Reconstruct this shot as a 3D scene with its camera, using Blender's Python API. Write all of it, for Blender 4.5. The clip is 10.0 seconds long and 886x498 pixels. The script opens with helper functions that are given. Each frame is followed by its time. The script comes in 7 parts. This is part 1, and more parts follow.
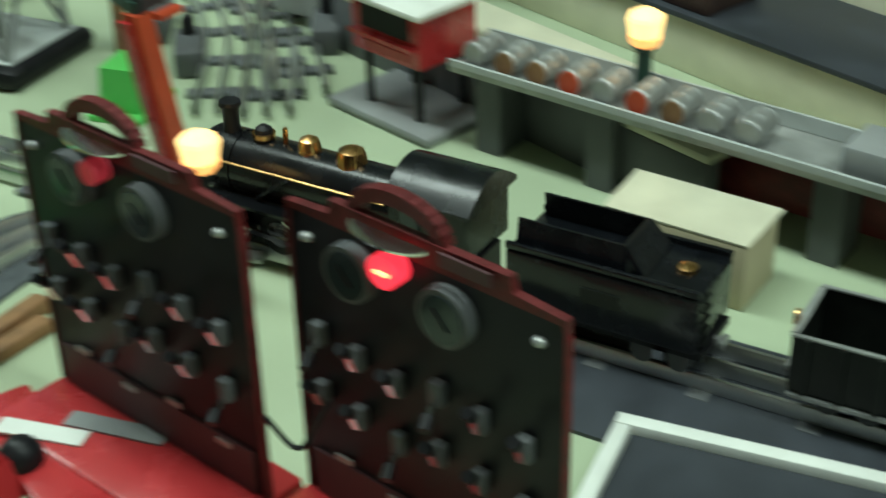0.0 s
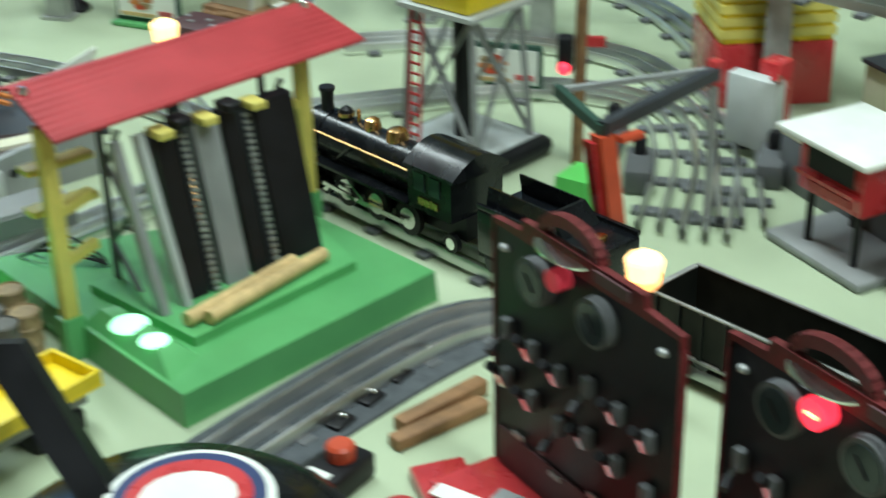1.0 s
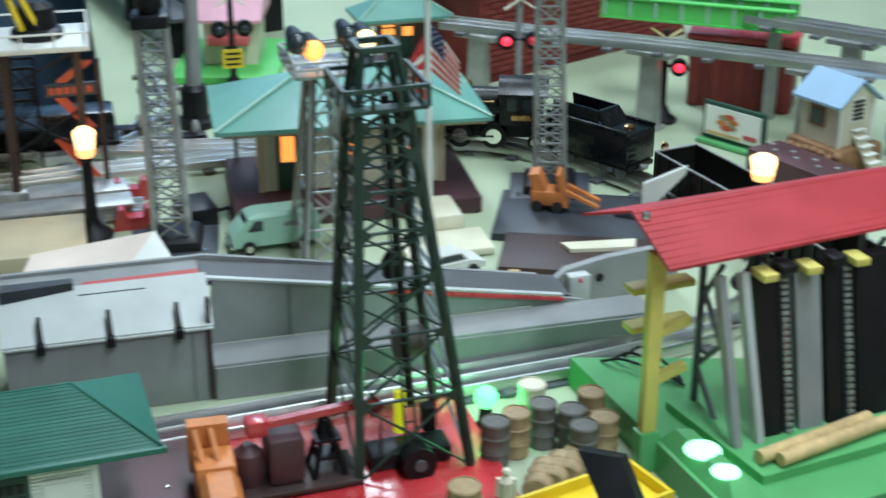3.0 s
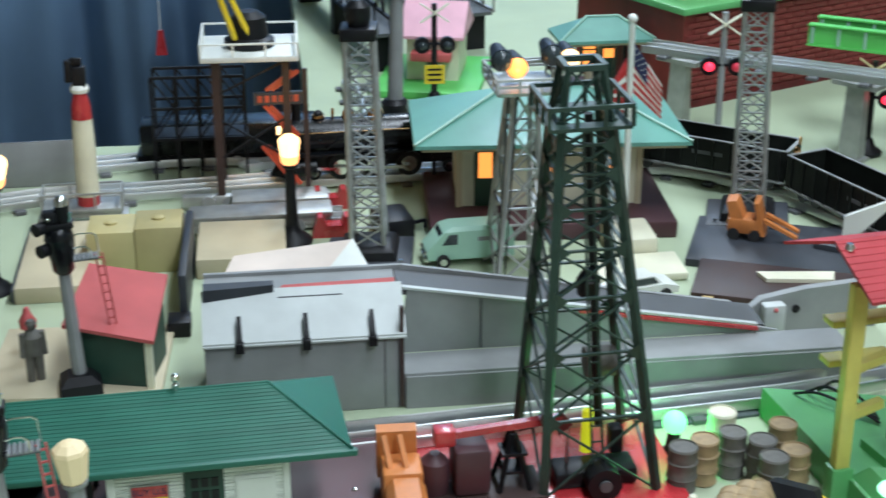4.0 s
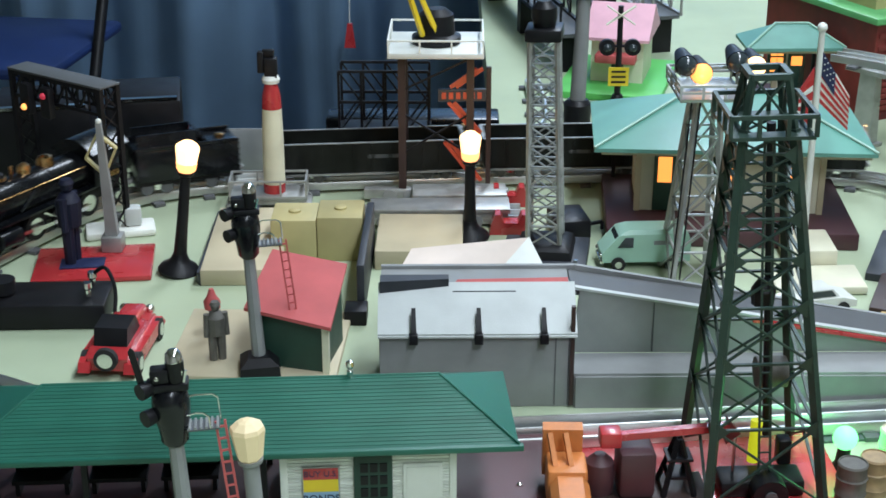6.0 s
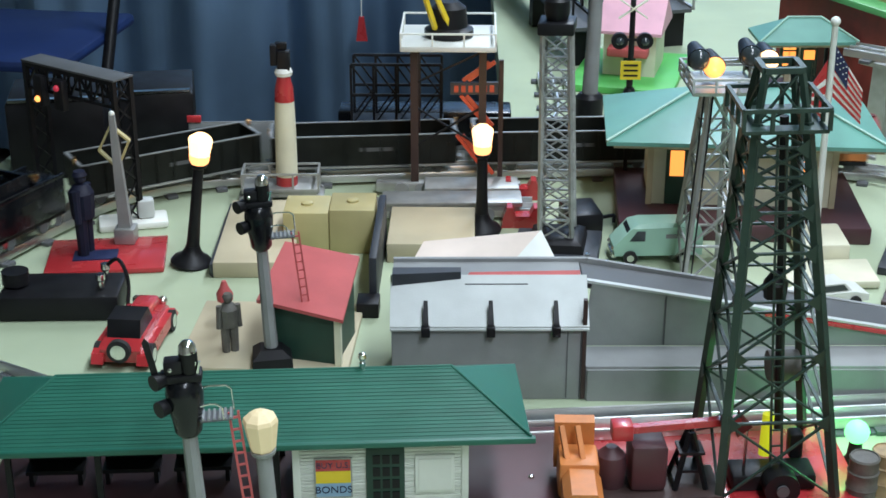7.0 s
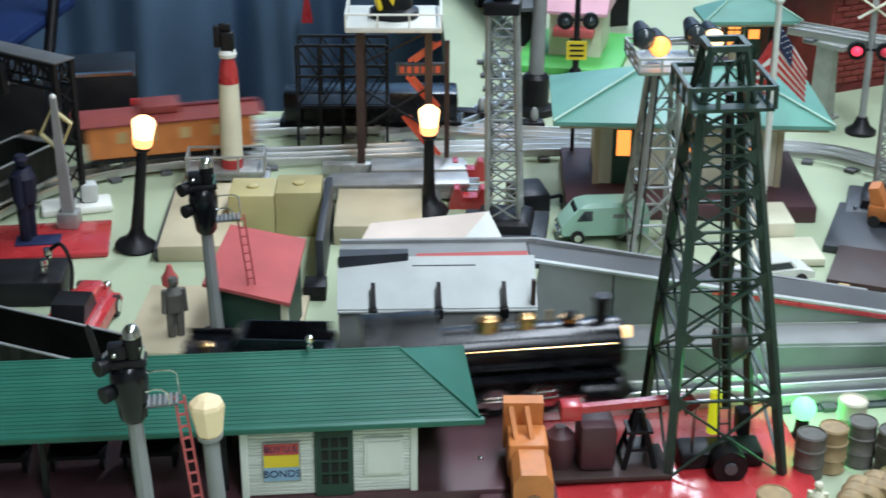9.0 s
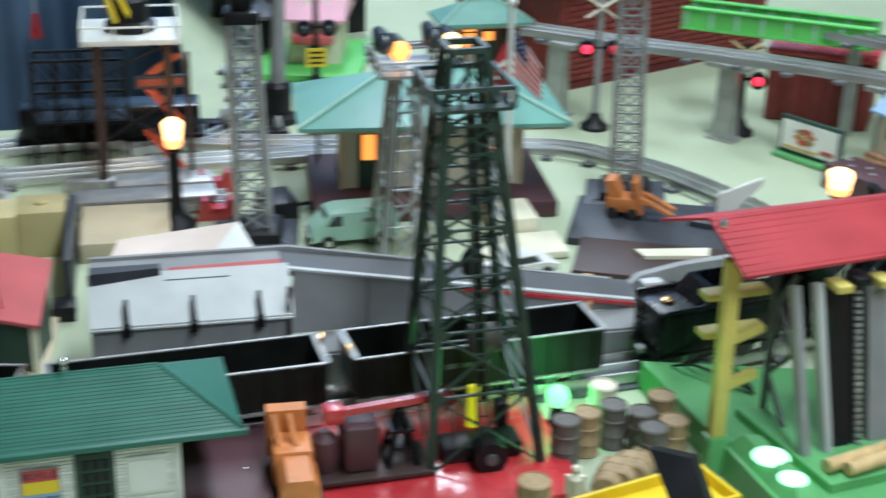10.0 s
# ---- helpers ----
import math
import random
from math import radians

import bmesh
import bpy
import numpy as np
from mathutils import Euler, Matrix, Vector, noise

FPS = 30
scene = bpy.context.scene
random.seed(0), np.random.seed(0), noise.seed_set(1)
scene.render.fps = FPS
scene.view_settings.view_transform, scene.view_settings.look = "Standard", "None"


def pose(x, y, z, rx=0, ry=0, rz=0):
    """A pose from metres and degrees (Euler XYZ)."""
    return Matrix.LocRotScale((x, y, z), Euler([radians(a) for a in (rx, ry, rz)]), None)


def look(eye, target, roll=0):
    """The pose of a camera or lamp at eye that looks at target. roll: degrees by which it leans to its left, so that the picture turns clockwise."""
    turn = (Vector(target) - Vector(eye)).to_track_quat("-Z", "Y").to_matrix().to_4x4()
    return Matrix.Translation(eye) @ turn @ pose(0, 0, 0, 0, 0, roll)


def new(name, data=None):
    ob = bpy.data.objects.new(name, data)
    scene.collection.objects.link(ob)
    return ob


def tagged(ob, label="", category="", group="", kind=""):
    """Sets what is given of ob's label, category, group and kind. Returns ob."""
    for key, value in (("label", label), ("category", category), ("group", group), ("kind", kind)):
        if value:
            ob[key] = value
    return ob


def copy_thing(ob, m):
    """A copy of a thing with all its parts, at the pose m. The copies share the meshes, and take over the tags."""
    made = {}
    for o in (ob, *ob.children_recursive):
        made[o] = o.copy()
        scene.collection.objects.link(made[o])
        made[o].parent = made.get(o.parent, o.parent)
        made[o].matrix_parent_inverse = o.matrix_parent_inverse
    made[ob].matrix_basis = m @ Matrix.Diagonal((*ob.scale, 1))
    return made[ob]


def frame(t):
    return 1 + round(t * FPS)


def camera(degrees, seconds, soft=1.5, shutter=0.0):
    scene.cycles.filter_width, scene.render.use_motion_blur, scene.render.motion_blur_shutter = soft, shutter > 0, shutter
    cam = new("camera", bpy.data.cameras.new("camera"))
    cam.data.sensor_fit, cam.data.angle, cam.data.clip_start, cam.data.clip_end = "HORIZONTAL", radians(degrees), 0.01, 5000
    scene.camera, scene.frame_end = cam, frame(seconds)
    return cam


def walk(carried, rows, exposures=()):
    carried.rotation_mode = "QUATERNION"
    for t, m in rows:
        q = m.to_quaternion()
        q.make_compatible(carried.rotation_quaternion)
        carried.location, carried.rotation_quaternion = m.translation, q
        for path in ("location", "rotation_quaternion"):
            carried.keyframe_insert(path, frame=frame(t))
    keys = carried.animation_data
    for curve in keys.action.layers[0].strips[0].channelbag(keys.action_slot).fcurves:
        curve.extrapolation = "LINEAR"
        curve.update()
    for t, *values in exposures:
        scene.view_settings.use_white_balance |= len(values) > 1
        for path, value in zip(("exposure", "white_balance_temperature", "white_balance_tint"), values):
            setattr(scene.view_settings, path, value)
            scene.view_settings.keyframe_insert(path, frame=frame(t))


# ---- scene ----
PATH = [
    (0, (0.139, 0.029, 0.482), (1.478, 1.095, -0.552), -1.5),
    (0.5, (0.110, 0.011, 0.504), (1.282, 1.313, -0.461), -1.2),
    (1, (0.086, 0.007, 0.524), (1.092, 1.479, -0.382), -1.4),
    (1.5, (0.025, 0.039, 0.563), (0.946, 1.571, -0.334), 0.4),
    (2, (0.017, 0.026, 0.568), (0.770, 1.674, -0.280), 0.2),
    (2.5, (0.009, 0.022, 0.568), (0.611, 1.747, -0.244), 0.3),
    (3, (0.010, 0.016, 0.571), (0.456, 1.797, -0.222), 0.1),
    (3.2, (0.010, 0.013, 0.573), (0.397, 1.809, -0.215), -0.1),
    (4.3, (-0.002, 0.011, 0.568), (0.146, 1.854, -0.196), 0.1),
    (4.5, (0.000, 0.004, 0.574), (0.109, 1.848, -0.193), -0.0),
    (5, (0.000, 0.000, 0.575), (0.044, 1.847, -0.190), -0.0),
    (5.5, (0.000, 0.000, 0.575), (-0.001, 1.848, -0.192), -0.0),
    (7, (-0.002, -0.003, 0.575), (-0.043, 1.840, -0.202), 0.0),
    (7.5, (-0.001, -0.002, 0.574), (-0.043, 1.838, -0.209), 0.0),
    (8, (-0.002, -0.001, 0.574), (-0.037, 1.836, -0.217), 0.1),
    (8.5, (-0.001, 0.001, 0.574), (-0.020, 1.836, -0.223), 0.2),
    (9, (-0.001, 0.002, 0.572), (0.027, 1.835, -0.226), 0.3),
    (9.5, (-0.002, -0.004, 0.573), (0.142, 1.826, -0.220), 0.7),
    (10, (-0.006, -0.005, 0.574), (0.357, 1.798, -0.211), 1.3),
]
cam = camera(33.0, 10.0, soft=1.6, shutter=0.6)
walk(cam, [(t, look(eye, target, roll)) for t, eye, target, roll in PATH],
     [(0.0, -0.36, 7400, -18), (0.5, -0.08, 7150, -13), (1.0, 0.07, 7050, -9), (2.0, 0.08, 6400, -5), (3.0, 0.08, 6350, -1), (4.5, 0.17, 6500, 4), (10.0, 0.18, 6500, 5)])

# ---- world and light ----
world = bpy.data.worlds.new("room_air")
scene.world = world
world.use_nodes = True
world.node_tree.nodes["Background"].inputs[0].default_value = (0.80, 0.88, 0.85, 1)
world.node_tree.nodes["Background"].inputs[1].default_value = 0.25


def area_lamp(x, y, z, sx, sy, power, colour):
    data = bpy.data.lights.new("ceiling_tube", "AREA")
    data.shape, data.size, data.size_y, data.energy, data.color = "RECTANGLE", sx, sy, power, colour
    ob = new("ceiling_tube", data)
    ob.matrix_basis = pose(x, y, z)
    return ob


def bulb(x, y, z, power, colour, r=0.006):
    data = bpy.data.lights.new("bulb", "POINT")
    data.energy, data.color, data.shadow_soft_size = power, colour, r
    ob = new("bulb", data)
    ob.matrix_basis = pose(x, y, z)
    return ob


TUBE = (0.92, 1.0, 1.17)
TUBES = ((0.55, -0.7), (0.55, 1.0), (0.5, 3.0))
for tx, ty in TUBES:
    area_lamp(tx, ty, 1.78, 0.30, 1.25, 24.5, TUBE)
WARM = (1.0, 0.55, 0.22)


# ---- materials ----
def paint(name, c, rough=0.5, metal=0.0, vary=0.25, scale=60, bump=0.15, spec=0.5, fine=900, coat=0.0):
    """A painted, moulded or metal surface with broad staining and a fine grain."""
    m = bpy.data.materials.new(name)
    m.use_nodes = True
    nt = m.node_tree
    b = nt.nodes["Principled BSDF"]
    co = nt.nodes.new("ShaderNodeTexCoord")
    n1 = nt.nodes.new("ShaderNodeTexNoise")
    n1.inputs["Scale"].default_value, n1.inputs["Detail"].default_value = scale, 5
    n2 = nt.nodes.new("ShaderNodeTexNoise")
    n2.inputs["Scale"].default_value, n2.inputs["Detail"].default_value = fine, 2
    nt.links.new(co.outputs["Object"], n1.inputs["Vector"])
    nt.links.new(co.outputs["Object"], n2.inputs["Vector"])
    ramp = nt.nodes.new("ShaderNodeValToRGB")
    lo = [v * (1 - vary) for v in c]
    hi = [min(1, v * (1 + 0.6 * vary)) for v in c]
    ramp.color_ramp.elements[0].position, ramp.color_ramp.elements[0].color = 0.32, (*lo, 1)
    ramp.color_ramp.elements[1].position, ramp.color_ramp.elements[1].color = 0.68, (*hi, 1)
    nt.links.new(n1.outputs["Fac"], ramp.inputs["Fac"])
    info = nt.nodes.new("ShaderNodeObjectInfo")
    hsv = nt.nodes.new("ShaderNodeHueSaturation")
    ma = nt.nodes.new("ShaderNodeMapRange")
    ma.inputs["To Min"].default_value, ma.inputs["To Max"].default_value = 0.9, 1.1
    nt.links.new(info.outputs["Random"], ma.inputs["Value"])
    nt.links.new(ma.outputs["Result"], hsv.inputs["Value"])
    nt.links.new(ramp.outputs["Color"], hsv.inputs["Color"])
    nt.links.new(hsv.outputs["Color"], b.inputs["Base Color"])
    rr = nt.nodes.new("ShaderNodeMapRange")
    rr.inputs["To Min"].default_value, rr.inputs["To Max"].default_value = max(0.03, rough - 0.12), min(1, rough + 0.15)
    nt.links.new(n1.outputs["Fac"], rr.inputs["Value"])
    nt.links.new(rr.outputs["Result"], b.inputs["Roughness"])
    b.inputs["Metallic"].default_value = metal
    b.inputs["Specular IOR Level"].default_value = spec
    b.inputs["Coat Weight"].default_value = coat
    if bump:
        bp = nt.nodes.new("ShaderNodeBump")
        bp.inputs["Strength"].default_value, bp.inputs["Distance"].default_value = bump, 0.0006
        nt.links.new(n2.outputs["Fac"], bp.inputs["Height"])
        nt.links.new(bp.outputs["Normal"], b.inputs["Normal"])
    return m


def glow(name, c, strength):
    m = bpy.data.materials.new(name)
    m.use_nodes = True
    b = m.node_tree.nodes["Principled BSDF"]
    b.inputs["Base Color"].default_value = (*c, 1)
    b.inputs["Emission Color"].default_value = (*c, 1)
    b.inputs["Emission Strength"].default_value = strength
    return m


def weave(name, c, scale):
    """Cloth with soft vertical streaks and a fine weave."""
    m = paint(name, c, 0.9, 0, 0.2, 2.5, 0.3, 0.2, scale)
    return m


def mk_table():
    m = paint("table_paint", (0.405, 0.475, 0.325), 0.62, 0, 0.10, 7, 0.12, 0.35, 500)
    return m


M = dict(
    table=mk_table(),
    black=paint("black_plastic", (0.009, 0.009, 0.011), 0.42, 0, 0.3, 40, 0.1, 0.28),
    loco=paint("loco_enamel", (0.006, 0.007, 0.009), 0.24, 0.0, 0.35, 60, 0.10, 0.36, 700, 0.1),
    gond=paint("gondola_enamel", (0.010, 0.012, 0.010), 0.42, 0.0, 0.4, 60, 0.15, 0.3),
    ebony=paint("dark_slate", (0.035, 0.04, 0.05), 0.5, 0, 0.25, 30, 0.2),
    rail=paint("tinplate_rail", (0.72, 0.73, 0.72), 0.36, 1.0, 0.12, 12, 0.0),
    chrome=paint("chrome", (0.8, 0.8, 0.78), 0.12, 1.0, 0.1, 60, 0.0),
    brass=paint("brass", (0.72, 0.42, 0.18), 0.25, 1.0, 0.2, 80, 0.05),
    silver=paint("silver_paint", (0.42, 0.43, 0.42), 0.42, 0.55, 0.2, 50, 0.15),
    grey=paint("grey_paint", (0.27, 0.28, 0.28), 0.55, 0, 0.16, 25, 0.2),
    greylight=paint("pale_grey_paint", (0.50, 0.53, 0.52), 0.5, 0, 0.12, 25, 0.2),
    greydark=paint("dark_grey_paint", (0.10, 0.105, 0.11), 0.55, 0, 0.2, 25, 0.2),
    rubber=paint("ballast_grey", (0.085, 0.095, 0.105), 0.75, 0, 0.25, 90, 0.5, 0.3, 400),
    red=paint("red_enamel", (0.50, 0.035, 0.042), 0.26, 0, 0.15, 30, 0.1, 0.6, 900, 0.35),
    roofred=paint("roof_red", (0.40, 0.033, 0.042), 0.5, 0, 0.15, 25, 0.25),
    pinkred=paint("faded_red", (0.52, 0.10, 0.10), 0.5, 0, 0.15, 25, 0.25),
    darkred=paint("crackle_maroon", (0.125, 0.014, 0.016), 0.5, 0, 0.35, 120, 0.6, 0.4, 500),
    maroon=paint("maroon_plastic", (0.085, 0.035, 0.042), 0.5, 0, 0.2, 30, 0.15),
    brick=paint("brick_red", (0.22, 0.035, 0.030), 0.6, 0, 0.2, 60, 0.3),
    vermilion=paint("orange_red", (0.56, 0.075, 0.032), 0.4, 0, 0.15, 30, 0.1),
    orange=paint("orange_plastic", (0.58, 0.20, 0.055), 0.42, 0, 0.2, 50, 0.15),
    green=paint("leaf_green", (0.12, 0.39, 0.14), 0.34, 0, 0.10, 25, 0.12),
    lime=paint("lime_green", (0.13, 0.55, 0.12), 0.4, 0, 0.1, 25, 0.1),
    dkgreen=paint("bottle_green", (0.020, 0.060, 0.042), 0.5, 0, 0.2, 40, 0.15),
    derrick=paint("derrick_green", (0.026, 0.052, 0.040), 0.45, 0.1, 0.25, 50, 0.15),
    roofgreen=paint("roof_green", (0.017, 0.118, 0.080), 0.4, 0, 0.14, 20, 0.15),
    teal=paint("teal_roof", (0.14, 0.34, 0.28), 0.42, 0, 0.14, 20, 0.15),
    mint=paint("mint_plastic", (0.34, 0.55, 0.44), 0.35, 0, 0.08, 30, 0.08),
    foliage=paint("sponge_foliage", (0.10, 0.24, 0.09), 0.9, 0, 0.4, 220, 0.6, 0.2, 700),
    blush=paint("blush_card", (0.66, 0.56, 0.49), 0.6, 0, 0.1, 25, 0.2),
    white=paint("white_paint", (0.76, 0.78, 0.73), 0.45, 0, 0.08, 30, 0.12),
    cream=paint("cream_plastic", (0.70, 0.68, 0.52), 0.5, 0, 0.1, 30, 0.12),
    tan=paint("tan_card", (0.50, 0.44, 0.30), 0.7, 0, 0.1, 20, 0.2),
    khaki=paint("khaki_plastic", (0.46, 0.40, 0.19), 0.55, 0, 0.12, 25, 0.15),
    yellow=paint("yellow_post", (0.72, 0.62, 0.16), 0.45, 0, 0.12, 40, 0.12),
    gold=paint("bright_yellow", (0.80, 0.60, 0.03), 0.35, 0, 0.1, 30, 0.1),
    wood=paint("raw_wood", (0.58, 0.42, 0.20), 0.7, 0, 0.22, 90, 0.3),
    brownwood=paint("brown_wood", (0.26, 0.14, 0.065), 0.65, 0, 0.3, 80, 0.3),
    barrel=paint("barrel_tan", (0.36, 0.26, 0.14), 0.6, 0, 0.25, 120, 0.3),
    barrelgrey=paint("barrel_grey", (0.13, 0.125, 0.11), 0.6, 0, 0.25, 120, 0.3),
    tyre=paint("tyre_rubber", (0.015, 0.015, 0.016), 0.75, 0, 0.2, 60, 0.2),
    navy=paint("navy_cloth", (0.012, 0.02, 0.075), 0.6, 0, 0.2, 40, 0.1),
    midnight=paint("dark_navy_cloth", (0.008, 0.010, 0.028), 0.6, 0, 0.2, 40, 0.1, 0.3),
    blue=paint("chair_blue", (0.010, 0.030, 0.125), 0.55, 0, 0.2, 8, 0.2),
    skyblue=paint("pale_blue_roof", (0.28, 0.44, 0.62), 0.5, 0, 0.1, 30, 0.12),
    pink=paint("pink_roof", (0.68, 0.36, 0.44), 0.5, 0, 0.1, 30, 0.12),
    curtain=weave("blue_curtain", (0.30, 0.48, 0.72), 260),
    glass=paint("dark_glass", (0.03, 0.04, 0.045), 0.06, 0, 0.1, 10, 0),
    wall=paint("room_wall", (0.55, 0.54, 0.45), 0.8, 0, 0.06, 3, 0.1, 0.3, 200),
    floor=paint("room_floor", (0.10, 0.10, 0.10), 0.6, 0, 0.2, 4, 0.1, 0.4, 200),
    brown=paint("dark_brown", (0.045, 0.025, 0.022), 0.5, 0, 0.25, 30, 0.2),
    rimlit=glow("globe_rim", (1.0, 0.42, 0.16), 1.9),
    greenlit=glow("green_lens", (0.20, 1.0, 0.33), 1.9),
    tubeglow=glow("bubble_tube_liquid", (0.62, 0.62, 0.02), 0.55),
    # emissive stand-in for glare on the loader's glossy cover
    glarelit=glow("green_white_glare", (0.45, 1.0, 0.66), 1.3),
    warmlit=glow("warm_globe", (1.0, 0.62, 0.30), 2.6),
    amberlit=glow("amber_lens", (1.0, 0.36, 0.09), 1.7),
    redlit=glow("red_lens", (1.0, 0.035, 0.085), 1.6),
    reddim=glow("red_lens_dim", (0.5, 0.03, 0.06), 0.35),
    windowlit=glow("lit_window", (1.0, 0.33, 0.07), 1.3),
    creamlit=glow("lamp_cream", (0.76, 0.62, 0.38), 0.16),
    tubelit=glow("tube_diffuser", TUBE, 3.0),
)


# ---- mesh helpers ----
def bx(bm, x0, x1, y0, y1, z0, z1, bev=0.0, m=None):
    t = Matrix.Translation(((x0 + x1) / 2, (y0 + y1) / 2, (z0 + z1) / 2)) @ Matrix.Diagonal((abs(x1 - x0), abs(y1 - y0), abs(z1 - z0), 1))
    r = bmesh.ops.create_cube(bm, size=1, matrix=(m @ t) if m else t)
    if bev:
        edges = list({e for v in r["verts"] for e in v.link_edges})
        bmesh.ops.bevel(bm, geom=edges, offset=bev, segments=2, affect="EDGES", profile=0.5)
    return bm


def cyl(bm, p, q, r, r2=None, n=14, caps=True):
    p, q = Vector(p), Vector(q)
    d = q - p
    m = Matrix.Translation((p + q) / 2) @ d.to_track_quat("Z", "Y").to_matrix().to_4x4()
    bmesh.ops.create_cone(bm, cap_ends=caps, segments=n, radius1=r, radius2=r if r2 is None else r2, depth=d.length, matrix=m)
    return bm


def beam(bm, p, q, w, h=None):
    """A square bar from p to q."""
    p, q = Vector(p), Vector(q)
    d = q - p
    m = Matrix.Translation((p + q) / 2) @ d.to_track_quat("Z", "Y").to_matrix().to_4x4() @ Matrix.Diagonal((w, h or w, d.length, 1))
    bmesh.ops.create_cube(bm, size=1, matrix=m)
    return bm


def ball(bm, c, r, sz=1.0, n=14):
    bmesh.ops.create_uvsphere(bm, u_segments=n, v_segments=max(6, n // 2 + 1), radius=r, matrix=Matrix.Translation(c) @ Matrix.Diagonal((1, 1, sz, 1)))
    return bm


def lathe(bm, prof, x=0, y=0, n=18):
    """A turned body from (radius, height) pairs."""
    rings = []
    for r, z in prof:
        rings.append([bm.verts.new((x + r * math.cos(2 * math.pi * i / n), y + r * math.sin(2 * math.pi * i / n), z)) for i in range(n)])
    for a, b in zip(rings, rings[1:]):
        for i in range(n):
            bm.faces.new((a[i], a[(i + 1) % n], b[(i + 1) % n], b[i]))
    bm.faces.new(rings[0][::-1])
    bm.faces.new(rings[-1])
    return bm


def prism(bm, pts, axis, a, b):
    """A flat outline (two coordinates) pushed out along axis from a to b."""
    def at(u, v, w):
        return {"x": (w, u, v), "y": (u, w, v), "z": (u, v, w)}[axis]
    lo = [bm.verts.new(at(u, v, a)) for u, v in pts]
    hi = [bm.verts.new(at(u, v, b)) for u, v in pts]
    n = len(pts)
    bm.faces.new(lo[::-1])
    bm.faces.new(hi)
    for i in range(n):
        bm.faces.new((lo[i], lo[(i + 1) % n], hi[(i + 1) % n], hi[i]))
    bmesh.ops.recalc_face_normals(bm, faces=bm.faces)
    return bm


def hull(bm, pts):
    vs = [bm.verts.new(p) for p in pts]
    bmesh.ops.convex_hull(bm, input=vs)
    return bm


def B():
    return bmesh.new()


def mesh_of(name, bm, mat, smooth=True):
    me = bpy.data.meshes.new(name)
    bmesh.ops.recalc_face_normals(bm, faces=bm.faces)
    bm.to_mesh(me)
    bm.free()
    me.materials.append(mat)
    if smooth:
        me.polygons.foreach_set("use_smooth", [True] * len(me.polygons))
        me.set_sharp_from_angle(angle=radians(35))
    return me


def part(name, bm, mat, parent, label=""):
    ob = new(name, mesh_of(name, bm, mat))
    ob.parent = parent
    if label:
        tagged(ob, label)
    return ob


def thing(name, label, category, x, y, z=0.0, rz=0.0, group="", lean=0.0):
    """A top-level thing; lean tips it sideways by a few degrees, as loosely set toys stand."""
    ob = new(name)
    ob.empty_display_size = 0.02
    ob.matrix_basis = pose(x, y, z, 0, lean) @ pose(0, 0, 0, 0, 0, rz)
    return tagged(ob, label, category, group)


def solid(name, bm, mat, label="", category="", kind="", group=""):
    return tagged(new(name, mesh_of(name, bm, mat)), label, category, group, kind)


def letters(text, size, x, y, z, rz, mat, parent, name="lettering"):
    """Raised letters standing upright on a front face, drawn with the built-in font."""
    cu = bpy.data.curves.new(name, "FONT")
    cu.body, cu.size, cu.extrude, cu.align_x, cu.align_y = text, size, 0.0002, "CENTER", "CENTER"
    ob = new(name, cu)
    deps = bpy.context.evaluated_depsgraph_get()
    me = bpy.data.meshes.new_from_object(ob.evaluated_get(deps))
    bpy.data.objects.remove(ob)
    me.materials.clear()
    me.materials.append(mat)
    o = new(name, me)
    o.parent = parent
    o.matrix_basis = pose(x, y, z, 90, 0, rz)
    return o


def spline(pts, step=0.01):
    """Points at even steps along a smooth line through pts."""
    p = [Vector(q) for q in pts]
    p = [2 * p[0] - p[1]] + p + [2 * p[-1] - p[-2]]
    fine = []
    for i in range(1, len(p) - 2):
        a, b, c, d = p[i - 1], p[i], p[i + 1], p[i + 2]
        for k in range(24):
            t = k / 24
            fine.append(0.5 * (2 * b + (c - a) * t + (2 * a - 5 * b + 4 * c - d) * t * t + (3 * b - a - 3 * c + d) * t ** 3))
    fine.append(p[-2])
    out, run, want = [fine[0]], 0.0, step
    for a, b in zip(fine, fine[1:]):
        d = (b - a).length
        while run + d >= want:
            out.append(a.lerp(b, (want - run) / d))
            want += step
        run += d
    return out


def sweep(bm, line, off, z, w, h):
    """A bar of w by h laid beside a line of points."""
    prev = None
    for i, p in enumerate(line):
        a, b = line[max(0, i - 1)], line[min(len(line) - 1, i + 1)]
        d = (b - a)
        d.z = 0
        d.normalize()
        s = Vector((-d.y, d.x, 0))
        c = p + s * off
        ring = [bm.verts.new(c + s * u + Vector((0, 0, z + v))) for u, v in ((-w / 2, 0), (-w / 2, h * .7), (-w / 4, h), (w / 4, h), (w / 2, h * .7), (w / 2, 0))]
        if prev:
            for k in range(6):
                bm.faces.new((prev[k], prev[(k + 1) % 6], ring[(k + 1) % 6], ring[k]))
        prev = ring
    return bm


GAUGE = 0.034
TIE = None


